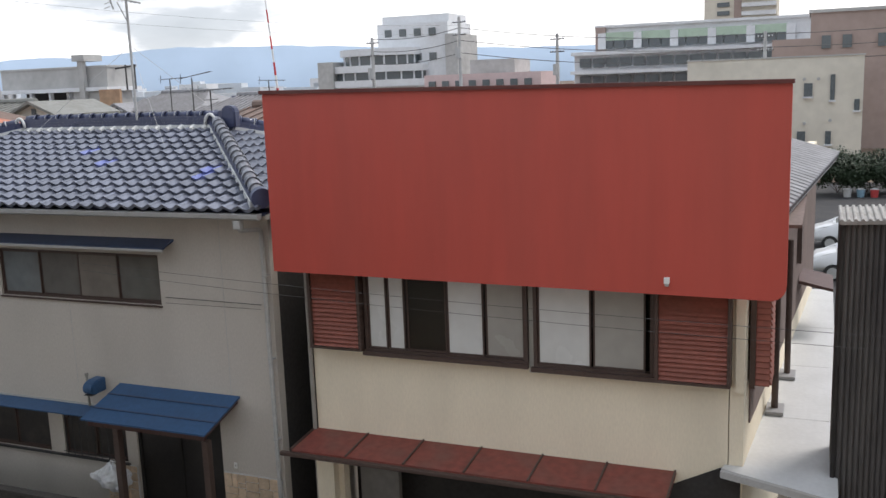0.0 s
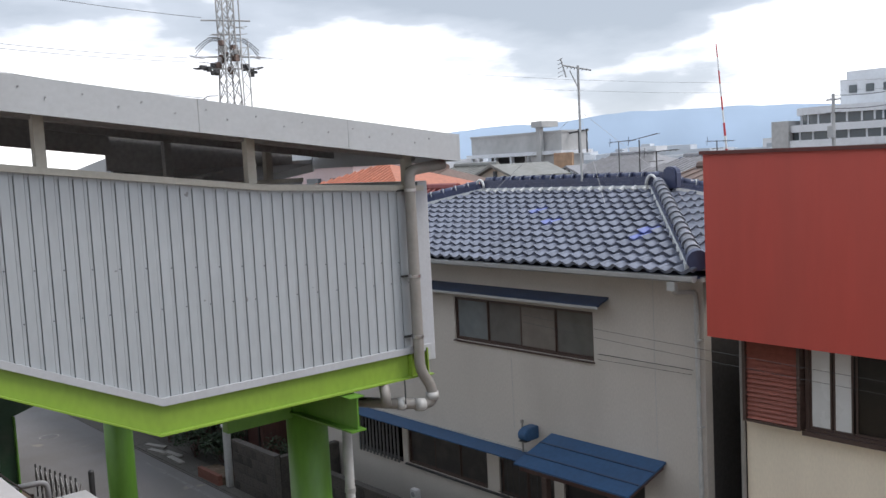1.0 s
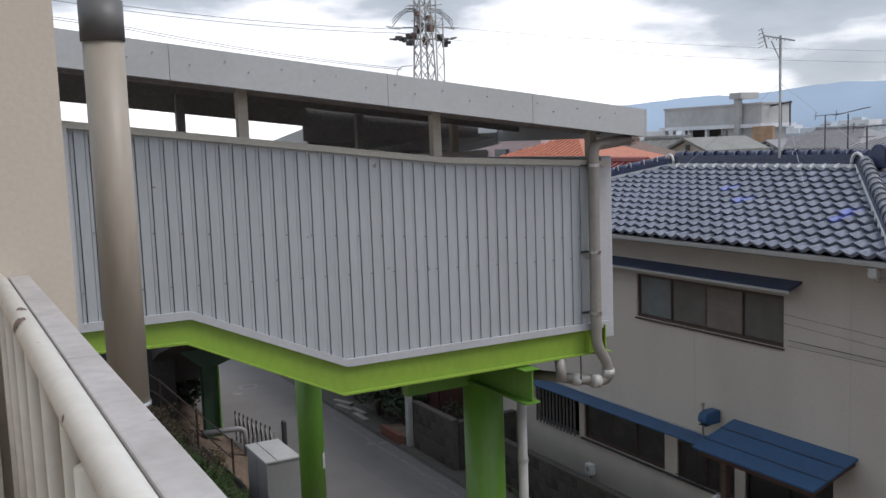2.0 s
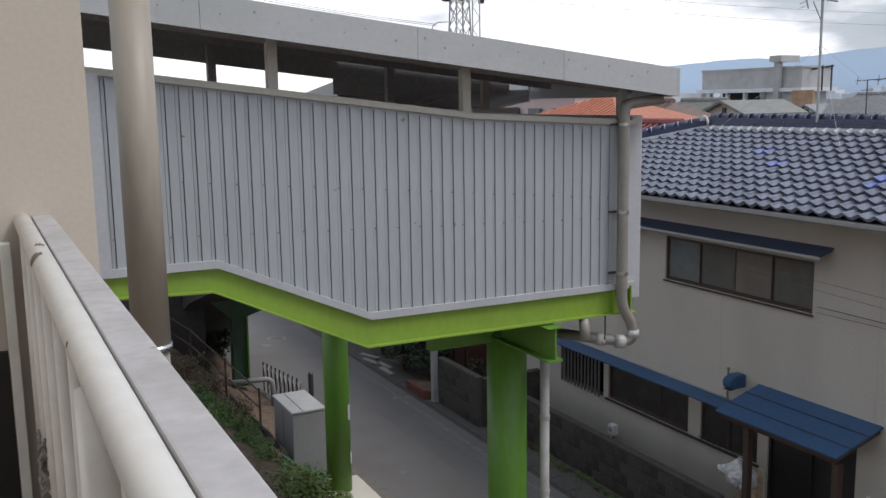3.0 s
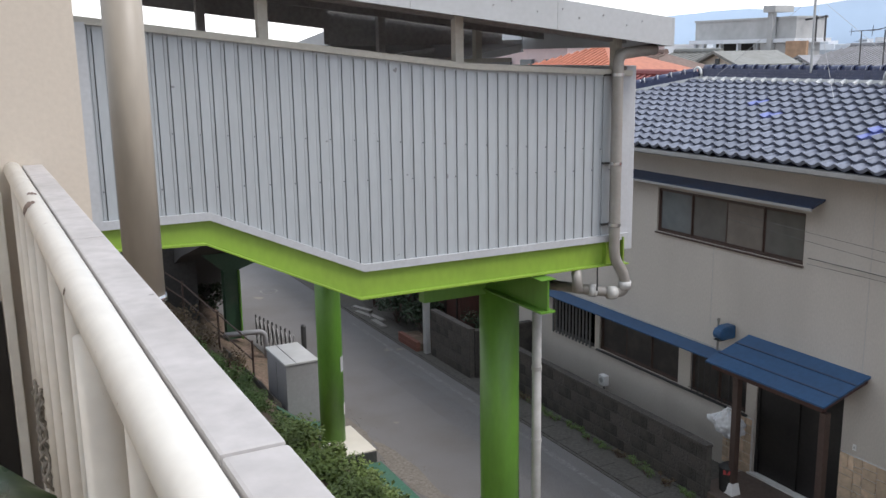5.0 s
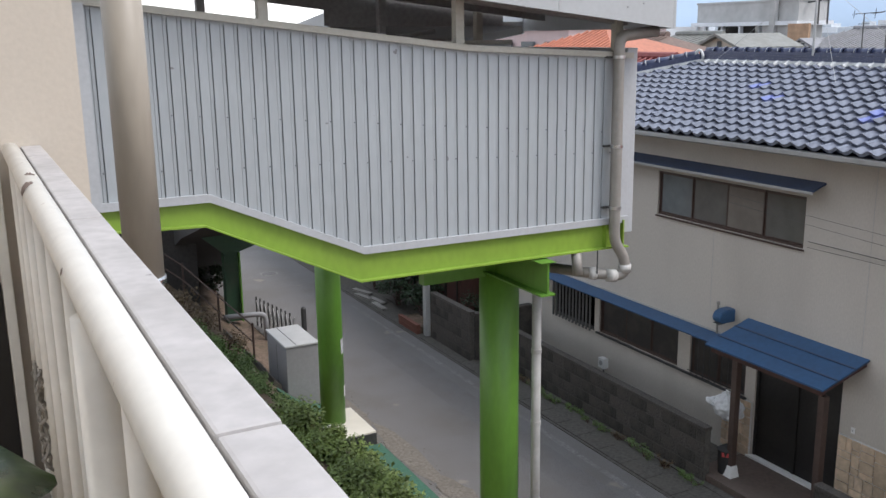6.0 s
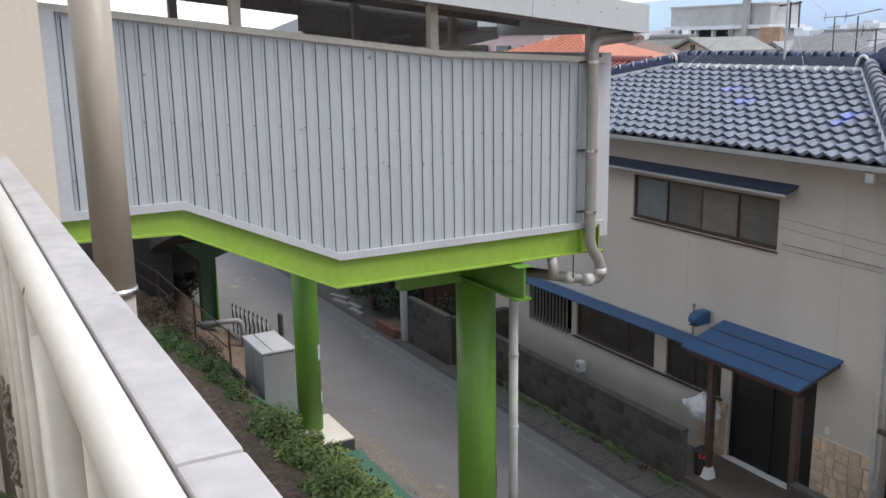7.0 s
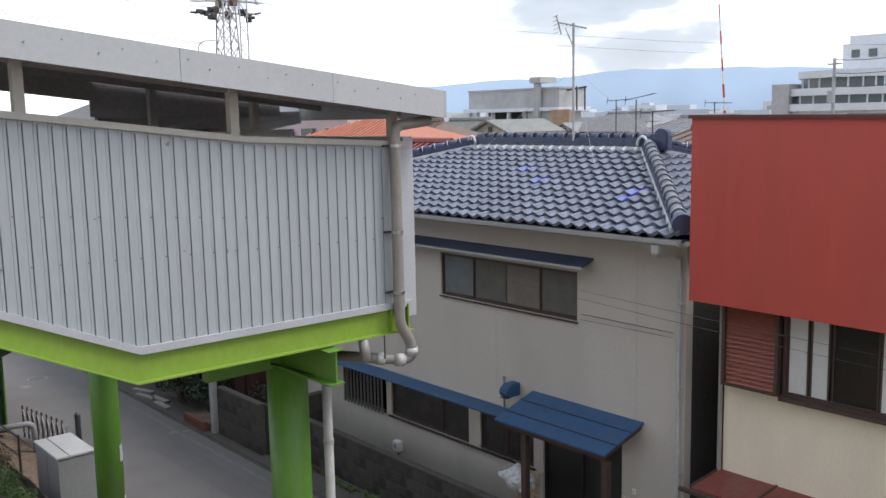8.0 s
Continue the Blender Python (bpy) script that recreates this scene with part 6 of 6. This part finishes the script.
# long pink buildings behind the walkway
for k, (y0, y1, x0) in enumerate(((31.3, 38.5, 22.0),)):
    pb = thing("pink_building", (x0 + 2, (y0 + y1) / 2, 0), "pale pink low building with small windows", "building")
    part("wall", box(x0, x0 + 5, y0, y1, 0.0, 6.9), "far_pink", pb)
    part("roof_edge", box(x0 - 0.15, x0 + 5.1, y0 - 0.1, y1 + 0.1, 6.9, 7.05), "far_grey", pb)
    windows_on(pb, x0, y0, y1, 5.6, 6.4, 4, gap=0.5)

# stepped white building
wb = thing("white_building", (108.0, 51.0, 0.0), "stepped white multi-storey building with curved balconies", "building")
for k, (y0, y1, z0, z1) in enumerate(((46.0, 59.5, 0.0, 7.4), (46.5, 59.0, 7.4, 9.2), (47.5, 57.5, 9.2, 11.2))):
    out = []
    for i in range(13):
        t = math.pi * i / 12
        out.append((107.5 - 2.6 * math.sin(t), (y0 + y1) / 2 - (y1 - y0) / 2 * math.cos(t)))
    out += [(116.0, y1), (116.0, y0)]
    st = part("storey", prism(out, "z", z0, z1 - 0.85), "far_window" if k else "far_white", wb)
    out2 = [(107.4 - 3.2 * math.sin(math.pi * i / 12), (y0 + y1) / 2 - (y1 - y0 + 0.8) / 2 * math.cos(math.pi * i / 12)) for i in range(13)] + [(116.0, y1), (116.0, y0)]
    part("balcony_band", prism(out2, "z", z1 - 0.85, z1), "far_white", st)
    for j in range(9):
        t = math.pi * (j + 0.5) / 9
        px, py = 107.5 - 2.62 * math.sin(t), (y0 + y1) / 2 - (y1 - y0) / 2 * math.cos(t)
        part("mullion", rod((px, py, max(z0, 5.5)), (px, py, z1 - 0.85), 0.12, seg=6), "far_white", st)
part("tower", box(108.0, 116.0, 43.4, 53.0, 0.0, 14.2), "far_white", wb)
part("roof_box", box(109.0, 115.0, 43.6, 52.7, 14.2, 15.2), "far_white", wb)
for k in range(4):
    part("roof_window", box(107.85, 108.0, 45.0 + k * 2, 45.9 + k * 2, 12.6, 13.5), "far_window", wb)
    part("roof_window", box(107.85, 108.0, 45.0 + k * 2, 45.9 + k * 2, 9.6, 10.5), "far_window", wb)
part("side_block", box(107.0, 114.0, 41.8, 43.4, 0.0, 12.6), "far_grey", wb)
part("low_wing", box(105.0, 114.0, 58.0, 60.2, 0.0, 9.8), "far_grey", wb)

pk = thing("pink_row", (85.0, 30.0, 0.0), "pale pink row of low buildings", "building")
part("wall", box(83.5, 90.0, 24.5, 36.2, 0.0, 7.5), "far_pink", pk)
part("upper", box(85.0, 90.0, 27.5, 32.0, 7.5, 8.8), "far_grey", pk)
windows_on(pk, 83.5, 25.0, 36.0, 6.3, 6.9, 8, gap=0.5)

# long school-like building with window bands and a green glazed top storey
sc = thing("long_building", (110.0, 14.0, 0.0), "long pale building with window bands and a green glazed top storey", "building")
part("body", box(108.2, 118.0, 1.5, 27.6, 0.0, 9.6), "far_white", sc)
for z0, z1 in ((7.9, 8.9), (6.0, 6.9)):
    windows_on(sc, 108.2, 2.0, 27.0, z0, z1, 16, gap=0.18, deep=0.5)
part("ledge", box(107.3, 108.1, 1.3, 27.8, 9.25, 9.65), "far_white", sc)
part("ledge", box(107.0, 108.1, 1.3, 27.8, 7.1, 7.5), "far_white", sc)
part("top_storey", box(109.0, 118.0, 1.5, 25.0, 9.6, 12.3), "far_white", sc)
windows_on(sc, 109.0, 4.0, 24.5, 10.85, 11.75, 5, material="far_green_glass", gap=0.08, deep=0.4)
windows_on(sc, 109.0, 4.0, 24.5, 9.95, 10.84, 15, gap=0.10, deep=0.4)
for k in range(6):
    part("banner", box(108.4, 108.58, 4.0 + k * 4.1 - 0.55, 4.0 + k * 4.1 + 0.35, 9.9, 11.7), "far_white", sc)
part("end_block", box(108.6, 112.0, 24.0, 25.2, 9.6, 12.4), "far_brown", sc)
part("roof_edge", box(108.7, 118.0, 1.3, 25.3, 12.3, 12.6), "far_white", sc)

tw = thing("apartment_tower", (249.0, 21.0, 0.0), "tall beige apartment tower with balconies", "building")
part("core", box(250.0, 262.0, 12.2, 29.7, 0.0, 34.0), "far_cream", tw)
for k in range(12):
    part("balcony", box(248.2, 250.0, 12.4, 20.5, 8 + k * 2.1, 9.0 + k * 2.1), "far_white", tw)
    part("window", box(249.7, 249.98, 23.5, 26.5, 8.3 + k * 2.1, 9.4 + k * 2.1), "far_window", tw)
part("stair", box(249.4, 250.0, 20.6, 22.4, 0.0, 34.0), "far_brown", tw)

cr = thing("cream_building", (39.0, 1.5, 0.0), "cream flat-roofed building with small square windows", "building")
part("wall", box(37.8, 45.0, -1.15, 5.2, 0.0, 7.22), "far_cream", cr)
part("roof_edge", box(37.76, 45.04, -1.19, 5.24, 7.22, 7.27), "far_grey", cr)
for y, z, w, h in ((0.75, 5.75, 0.3, 0.5), (-0.1, 5.6, 0.16, 0.95), (-0.95, 5.2, 0.18, 0.42), (0.95, 3.95, 0.3, 0.5), (0.0, 3.95, 0.2, 0.5), (2.8, 5.9, 0.3, 0.5), (4.2, 5.9, 0.3, 0.5)):
    wd = part("window", box(37.74, 37.798, y - w / 2, y + w / 2, z, z + h), "far_window", cr)
    part("sill", box(37.68, 37.798, y - w / 2 - 0.04, y + w / 2 + 0.04, z - 0.06, z), "far_white", wd)
for y, z in ((0.9, 6.4), (0.4, 6.4), (0.85, 4.75), (-0.05, 4.85)):
    part("vent_cap", rod((37.7, y, z), (37.8, y, z), 0.06, seg=10), "far_grey", cr)
bb = thing("brown_building", (50.0, -1.0, 0.0), "dull brown-pink flat-roofed building", "building")
part("wall", box(47.8, 58.0, -6.5, 0.9, 0.0, 9.35), "far_brown", bb)
part("lower_wing", box(47.8, 56.0, 0.9, 2.6, 0.0, 8.2), "far_brown", bb)
part("roof_edge", box(47.7, 58.1, -6.6, 1.0, 9.35, 9.5), "far_grey", bb)
for y in (0.2, -0.7, -2.2):
    part("window", box(47.72, 47.79, y - 0.2, y + 0.2, 7.7, 8.3), "far_window", bb)

for ob in (cr, bb):
    eye = Vector((-0.16, 0.1, 6.76))
    ob.scale = (1.8, 1.8, 1.8)
    ob.location = eye + (ob.location - eye) * 1.8

# car park beside the red house
def parked_car(x, y):
    """A small white car standing across the yard, its nose towards larger y."""
    c = thing("parked_car", (x + 0.8, y - 1.9, 0.0), "white parked hatchback in the yard behind the red house", "car", "cars in the yard")
    line = [(0.0, 0.36), (0.03, 0.60), (-0.10, 0.78), (-0.85, 0.96), (-1.55, 1.40), (-2.0, 1.47), (-3.1, 1.44), (-3.75, 1.05), (-3.85, 0.90), (-3.85, 0.36)]
    body = prism([(y + u, z) for u, z in line], "x", x, x + 1.62)
    bmesh.ops.bevel(body, geom=body.edges[:], offset=0.07, segments=3, affect="EDGES")
    part("body", body, "car_white", c, smooth=True)
    for side_x in (x - 0.004, x + 1.612):
        part("side_window", prism([(y + u, z) for u, z in ((-1.05, 0.99), (-1.62, 1.36), (-2.2, 1.40), (-2.2, 0.99))], "x", side_x, side_x + 0.012), "far_window", c)
        part("side_window", prism([(y + u, z) for u, z in ((-2.28, 0.99), (-2.28, 1.40), (-3.0, 1.38), (-3.4, 1.02))], "x", side_x, side_x + 0.012), "far_window", c)
    part("windscreen", prism([(y - 0.93, 1.01), (y - 1.53, 1.395), (y - 1.50, 1.42), (y - 0.90, 1.03)], "x", x + 0.12, x + 1.5), "far_window", c)
    part("mirror", box(x - 0.14, x - 0.005, y - 1.12, y - 1.0, 0.98, 1.09, 0.02), "car_white", c)
    part("headlight", box(x + 0.05, x + 0.35, y - 0.06, y + 0.03, 0.62, 0.74, 0.01), "white_plain", c)
    part("headlight", box(x + 1.27, x + 1.57, y - 0.06, y + 0.03, 0.62, 0.74, 0.01), "white_plain", c)
    for u in (-0.7, -3.1):
        for xx in (x - 0.01, x + 1.47):
            wh = part("wheel", rod((xx, y + u, 0.3), (xx + 0.16, y + u, 0.3), 0.29, seg=20), "rubber", c)
            part("rim", rod((xx - 0.006, y + u, 0.3), (xx + 0.166, y + u, 0.3), 0.18, seg=16), "gutter", wh)
    return c


parked_car(31.4, 0.42)
parked_car(37.0, 0.5)
solid("car_park", box(21.0, 60.0, -9.0, 0.6, 0.02, 0.04), "asphalt_dark", "dark asphalt car park behind the houses", "ground", "structure")
for k, (y, m) in enumerate(((-1.1, "far_grey"), (-1.75, "blue_plain"), (-2.4, "red_plain"))):
    bk = thing("waste_bin", (53.0, y, 0.04), "small plastic waste bin at the edge of the car park", "bin", "waste bins in the car park")
    part("body", rod((53.0, y, 0.04), (53.0, y, 0.46), 0.18, 0.22, seg=14), m, bk)
    part("lid", rod((53.0, y, 0.46), (53.0, y, 0.50), 0.23, 0.14, seg=14), "far_grey", bk)
for k in range(4):
    leafy("hedge_tree", (54.0 + 0.4 * k, -0.6 - 1.5 * k, 0.2), (1.5, 1.4, 1.5), 9000, 90 + k, "dark evergreen hedge at the edge of the car park", "tree", material="leaf_dark", leaf=0.14)

# lattice pylon
py = thing("lattice_pylon", (33.0, 61.8, 0.0), "grey steel lattice power pylon with insulators", "pylon")
PX, PY = 33.05, 61.8


def half(z):
    return 1.0 - 0.55 * min(1.0, z / 16.0)


zs = [0, 3, 6, 8.5, 10.5, 12.2, 13.7, 15.0, 16.2, 17.3, 18.4, 19.6]
for sx in (-1, 1):
    for sy in (-1, 1):
        part("leg", tube([(PX + sx * half(z), PY + sy * half(z), z) for z in zs], 0.06, seg=6), "far_grey", py)
for a, b in zip(zs, zs[1:]):
    bm = None
    for sx, sy, tx, ty in ((-1, -1, 1, -1), (1, -1, 1, 1), (1, 1, -1, 1), (-1, 1, -1, -1)):
        bm = rod((PX + sx * half(a), PY + sy * half(a), a), (PX + tx * half(b), PY + ty * half(b), b), 0.035, seg=5, bm=bm)
        rod((PX + tx * half(a), PY + ty * half(a), a), (PX + sx * half(b), PY + sy * half(b), b), 0.035, seg=5, bm=bm)
    part("lattice", bm, "far_grey", py)
# a second, lighter lattice mast stands against the first
for sx in (0.75, 1.35):
    part("leg", rod((PX + sx, PY - 0.6, 0.0), (PX + sx, PY - 0.6, 16.4), 0.05, seg=6), "far_grey", py)
bm = None
for k in range(20):
    a, b = (0.75, 1.35) if k % 2 else (1.35, 0.75)
    bm = rod((PX + a, PY - 0.6, 0.8 * k), (PX + b, PY - 0.6, 0.8 * k + 0.8), 0.03, seg=5, bm=bm)
part("lattice", bm, "far_grey", py)
rg = random.Random(77)
for z, w in ((15.3, 2.3), (14.45, 2.1), (17.9, 1.7), (16.9, 1.0)):
    arm = part("crossarm", rod((PX - w, PY + w * 0.3, z), (PX + w, PY - w * 0.3, z), 0.06, seg=6), "far_grey", py)
    for f in (-0.95, -0.8, -0.62, 0.62, 0.8, 0.95) if z < 16 else ():
        q = Vector((PX + f * w, PY - f * w * 0.3, z))
        lean = Vector((0.5 if f > 0 else -0.5, 0.0, rg.uniform(-0.15, 0.15)))
        part("insulator", rod(q, q + lean, 0.09, 0.06, seg=7), "far_white" if z > 15 else "dark_metal", arm)
for sgn in (-1, 1):
    for k in range(3):
        # slack jumper loops between the insulators and the equipment
        arc = [(PX + sgn * (0.5 + 1.9 * f), PY - 0.3 * sgn * f, 15.3 + 0.25 * k + 1.15 * math.sin(math.pi * (0.35 + 0.65 * f)) * (1 - 0.12 * k)) for f in (i / 9 for i in range(10))]
        part("jumper", tube(arc, 0.03, seg=5), "dark_metal", py)
    for k in range(7):
        c = Vector((PX + sgn * (1.5 + rg.uniform(-0.5, 0.5)), PY + rg.uniform(-0.4, 0.4), 14.35 + rg.uniform(-0.3, 0.35)))
        part("cable_box", turned_box(c, (rg.uniform(0.25, 0.5), 0.3, rg.uniform(0.18, 0.4)), rg.uniform(0, 40), 0.03), "dark_metal", py)
for k in range(14):
    c = Vector((PX + rg.uniform(-0.75, 0.85), PY + rg.uniform(-0.4, 0.2), rg.uniform(14.2, 16.4)))
    part("switch_box", turned_box(c, (rg.uniform(0.2, 0.5), 0.35, rg.uniform(0.25, 0.7)), rg.uniform(-30, 30), 0.03), rg.choice(("dark_metal", "far_grey", "rust")), py)
for k in range(16):
    z, f = rg.uniform(13.6, 17.6), rg.choice((-1, 1))
    l = rg.uniform(0.4, 1.5)
    part("bracket", rod((PX + f * 0.4, PY, z), (PX + f * (0.4 + l), PY - f * 0.3 * l, z + rg.uniform(-0.25, 0.25)), 0.028, seg=5), "far_grey", py)
part("whip", rod((PX + 0.9, PY - 0.4, 15.5), (PX + 0.9, PY - 0.4, 21.5), 0.05, seg=6), "far_grey", py)
part("cable_drop", tube([(PX - 1.0, PY, 12.5), (PX - 1.9, PY, 12.45), (PX - 2.3, PY, 12.1), (PX - 2.35, PY, 10.0)], 0.03, seg=5, bend=0.4), "dark_metal", py)
for z0, z1 in ((12.31, 14.75), (12.20, 14.60), (14.85, 15.75), (15.13, 16.05), (18.0, 19.5)):
    wire([(PX - 1.9, PY, z0), (PX - 21.2, PY, z1), (PX - 90, PY + 2, z1 + 9)], 0.018, "power line running to the pylon", sag=0.25)
for z in (14.4, 15.3):
    wire([(PX + 1.9, PY - 0.5, z), (150, 20, z + 3)], 0.010, "power line running from the pylon", sag=4.0)

mast = thing("red_white_mast", (50.7, 32.2, 0.0), "thin red and white banded mast", "mast")
for k in range(9):
    z = 6.0 + k * 0.8
    part("band", rod((50.75 - 0.03 * k, 32.1 + 0.05 * k, z), (50.72 - 0.03 * k, 32.15 + 0.05 * k, z + 0.8), 0.075 - 0.005 * k, seg=8), "rust_red" if k % 2 == 0 else "white_plain", mast)
part("base", rod((50.75, 32.1, 0.0), (50.75, 32.1, 6.0), 0.10, seg=8), "rust_red", mast)


def utility_pole(x, y, h, label="grey concrete utility pole with crossarms", arms=2):
    p = thing("utility_pole", (x, y, 0.0), label, "utility pole", "poles in the town")
    part("pole", rod((x, y, 0.0), (x, y, h), 0.17, 0.11, seg=10), "far_grey", p)
    for k in range(arms):
        z = h - 0.4 - 0.9 * k
        a = part("crossarm", rod((x - 0.2, y - 0.6, z), (x + 0.2, y + 0.6, z), 0.04, seg=6), "dark_metal", p)
        for f in (-0.8, -0.4, 0.4, 0.8):
            part("insulator", rod((x + 0.2 * f, y + 0.6 * f, z), (x + 0.2 * f, y + 0.6 * f, z + 0.14), 0.04, seg=6), "far_white", a)
    part("transformer", rod((x - 0.35, y, h - 3.0), (x - 0.35, y, h - 2.2), 0.25, seg=10), "far_grey", p)


for x, y, h in ((62.5, 31.2, 10.2), (65.1, 25.3, 11.5), (69.7, 4.2, 9.5), (67.3, 18.5, 10.0)):
    utility_pole(x, y, h)
for z in (8.9, 9.8, 10.7):
    wire([(65.1, 25.3, z), (69.7, 4.2, z - 1.4), (70, -20, z)], 0.025, "power line over the roofs", sag=0.5)
    wire([(62.5, 31.2, z - 0.6), (65.1, 25.3, z)], 0.025, "power line over the roofs", sag=0.3)
for x, y, z, h, tilt in ((36.0, 28.75, 6.2, 1.2, 0.04), (30.0, 22.95, 6.0, 1.3, 0.22), (38.0, 24.6, 6.2, 1.0, -0.05), (27.5, 20.3, 5.9, 0.9, 0.05)):
    t = thing("small_aerial", (x, y, z), "small television aerial on a roof", "aerial")
    part("mast", rod((x, y, z - 0.6), (x, y, z + h), 0.028, seg=6), "dark_metal", t)
    bo = part("boom", rod((x - 0.1, y + 0.45, z + h - 0.02), (x + 0.2, y - 0.75, z + h + tilt), 0.016, seg=5), "dark_metal", t)
    for k in range(7):
        f = k / 6
        p = Vector((x - 0.1 + 0.3 * f, y + 0.45 - 1.2 * f, z + h - 0.02 + tilt * f))
        part("element", rod(p + Vector((-0.22, -0.06, -0.02)), p + Vector((0.22, 0.06, 0.02)), 0.010, seg=5), "dark_metal", bo)
    part("reflector", rod((x - 0.1, y + 0.47, z + h - 0.2), (x - 0.1, y + 0.43, z + h + 0.16), 0.012, seg=5), "dark_metal", bo)
    part("boom", rod((x, y + 0.3, z + h * 0.62), (x, y - 0.3, z + h * 0.64), 0.012, seg=5), "dark_metal", t)


# hills on the horizon, the distance haze mixed into their blue
RIDGE = [(-41, 0), (30, 0), (35, 55), (40, 92), (47, 110), (55, 127), (62, 114), (72, 98), (85, 90), (110, 70), (141, 40)]


def hills(dist, height, seed, name):
    bm = bmesh.new()
    prev = None
    for k in range(241):
        a = radians(-40 + 180 * k / 240)
        d = Vector((math.sin(a), math.cos(a), 0)) * dist
        deg = math.degrees(a)
        base = 0.0
        for (p, hp), (q, hq) in zip(RIDGE, RIDGE[1:]):
            if p <= deg <= q:
                base = hp + (hq - hp) * smooth_step(p, q, deg)
        h = base * (1 + 0.10 * noise.fractal(Vector((a * 9 + seed, seed, 0)), 0.9, 2.1, 6)) * height / 100 - 1
        cur = (bm.verts.new(d + Vector((0, 0, -20))), bm.verts.new(d * 1.04 + Vector((0, 0, h))), bm.verts.new(d * 1.12 + Vector((0, 0, -20))))
        if prev:
            bm.faces.new((prev[0], cur[0], cur[1], prev[1]))
            bm.faces.new((prev[1], cur[1], cur[2], prev[2]))
        prev = cur
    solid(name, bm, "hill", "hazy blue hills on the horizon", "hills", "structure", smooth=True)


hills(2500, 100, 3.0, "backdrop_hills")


# ---------------------------------------------------------------- plant and rope on the balcony
plant = thing("potted_plant", (-0.22, 1.35, 5.35), "broad dark green leaves of a potted plant inside the railing", "plant")
part("pot", rod((-0.22, 1.35, 5.352), (-0.22, 1.35, 5.62), 0.12, 0.15, seg=24), "terracotta", plant)


def big_leaf(cx, cy, cz, l, w, rx, ry, rz, name="leaf"):
    bm = bmesh.new()
    n, m = 14, 8
    g = []
    for i in range(n + 1):
        f = i / n
        half_w = w * math.sin(math.pi * f ** 0.8) ** 0.75 * 0.5 + 0.001
        row = []
        for j in range(m + 1):
            s = j / m * 2 - 1
            row.append(bm.verts.new((s * half_w, f * l, 0.22 * abs(s) ** 1.5 * half_w - 0.35 * l * f * f + 0.008 * math.sin(9 * f + 3 * s))))
        g.append(row)
    for i in range(n):
        for j in range(m):
            bm.faces.new((g[i][j], g[i + 1][j], g[i + 1][j + 1], g[i][j + 1]))
    bmesh.ops.transform(bm, matrix=pose(cx, cy, cz, rx, ry, rz), verts=bm.verts)
    part(name, bm, "big_leaf", plant, smooth=True)


for x, y, z in ((-0.12, 1.20, 6.20), (-0.14, 1.32, 6.16), (-0.10, 1.08, 6.08), (-0.16, 1.40, 6.05)):
    part("stem", tube([(-0.22, 1.35, 5.6), ((x - 0.22) / 2, (y + 1.35) / 2, 5.9), (x, y, z)], 0.008, bend=0.1), "leaf_dark", plant)
big_leaf(-0.12, 1.20, 6.20, 0.22, 0.24, 10, 10, -80)
big_leaf(-0.14, 1.32, 6.16, 0.24, 0.24, 0, 0, -60)
big_leaf(-0.10, 1.08, 6.08, 0.20, 0.22, 5, 20, -100)
big_leaf(-0.16, 1.40, 6.05, 0.26, 0.22, 0, 0, -95)
rope = thing("coiled_rope", (0.15, 2.42, 5.65), "grey rope tied to the balusters", "rope")
for k in range(4):
    pts = [(0.146 + 0.01 * math.sin(i * 1.7 + k), 2.38 + 0.025 * k + 0.02 * math.sin(i * 1.1 + k * 2), 5.93 - i * 0.022) for i in range(13)]
    part("strand", tube(pts, 0.0045, seg=6), "rope", rope)
part("knot", tube([(0.143, 2.44 + 0.022 * math.cos(i * 0.9), 5.93 + 0.022 * math.sin(i * 0.9) - 0.004 * i) for i in range(16)], 0.005, seg=6), "rope", rope)
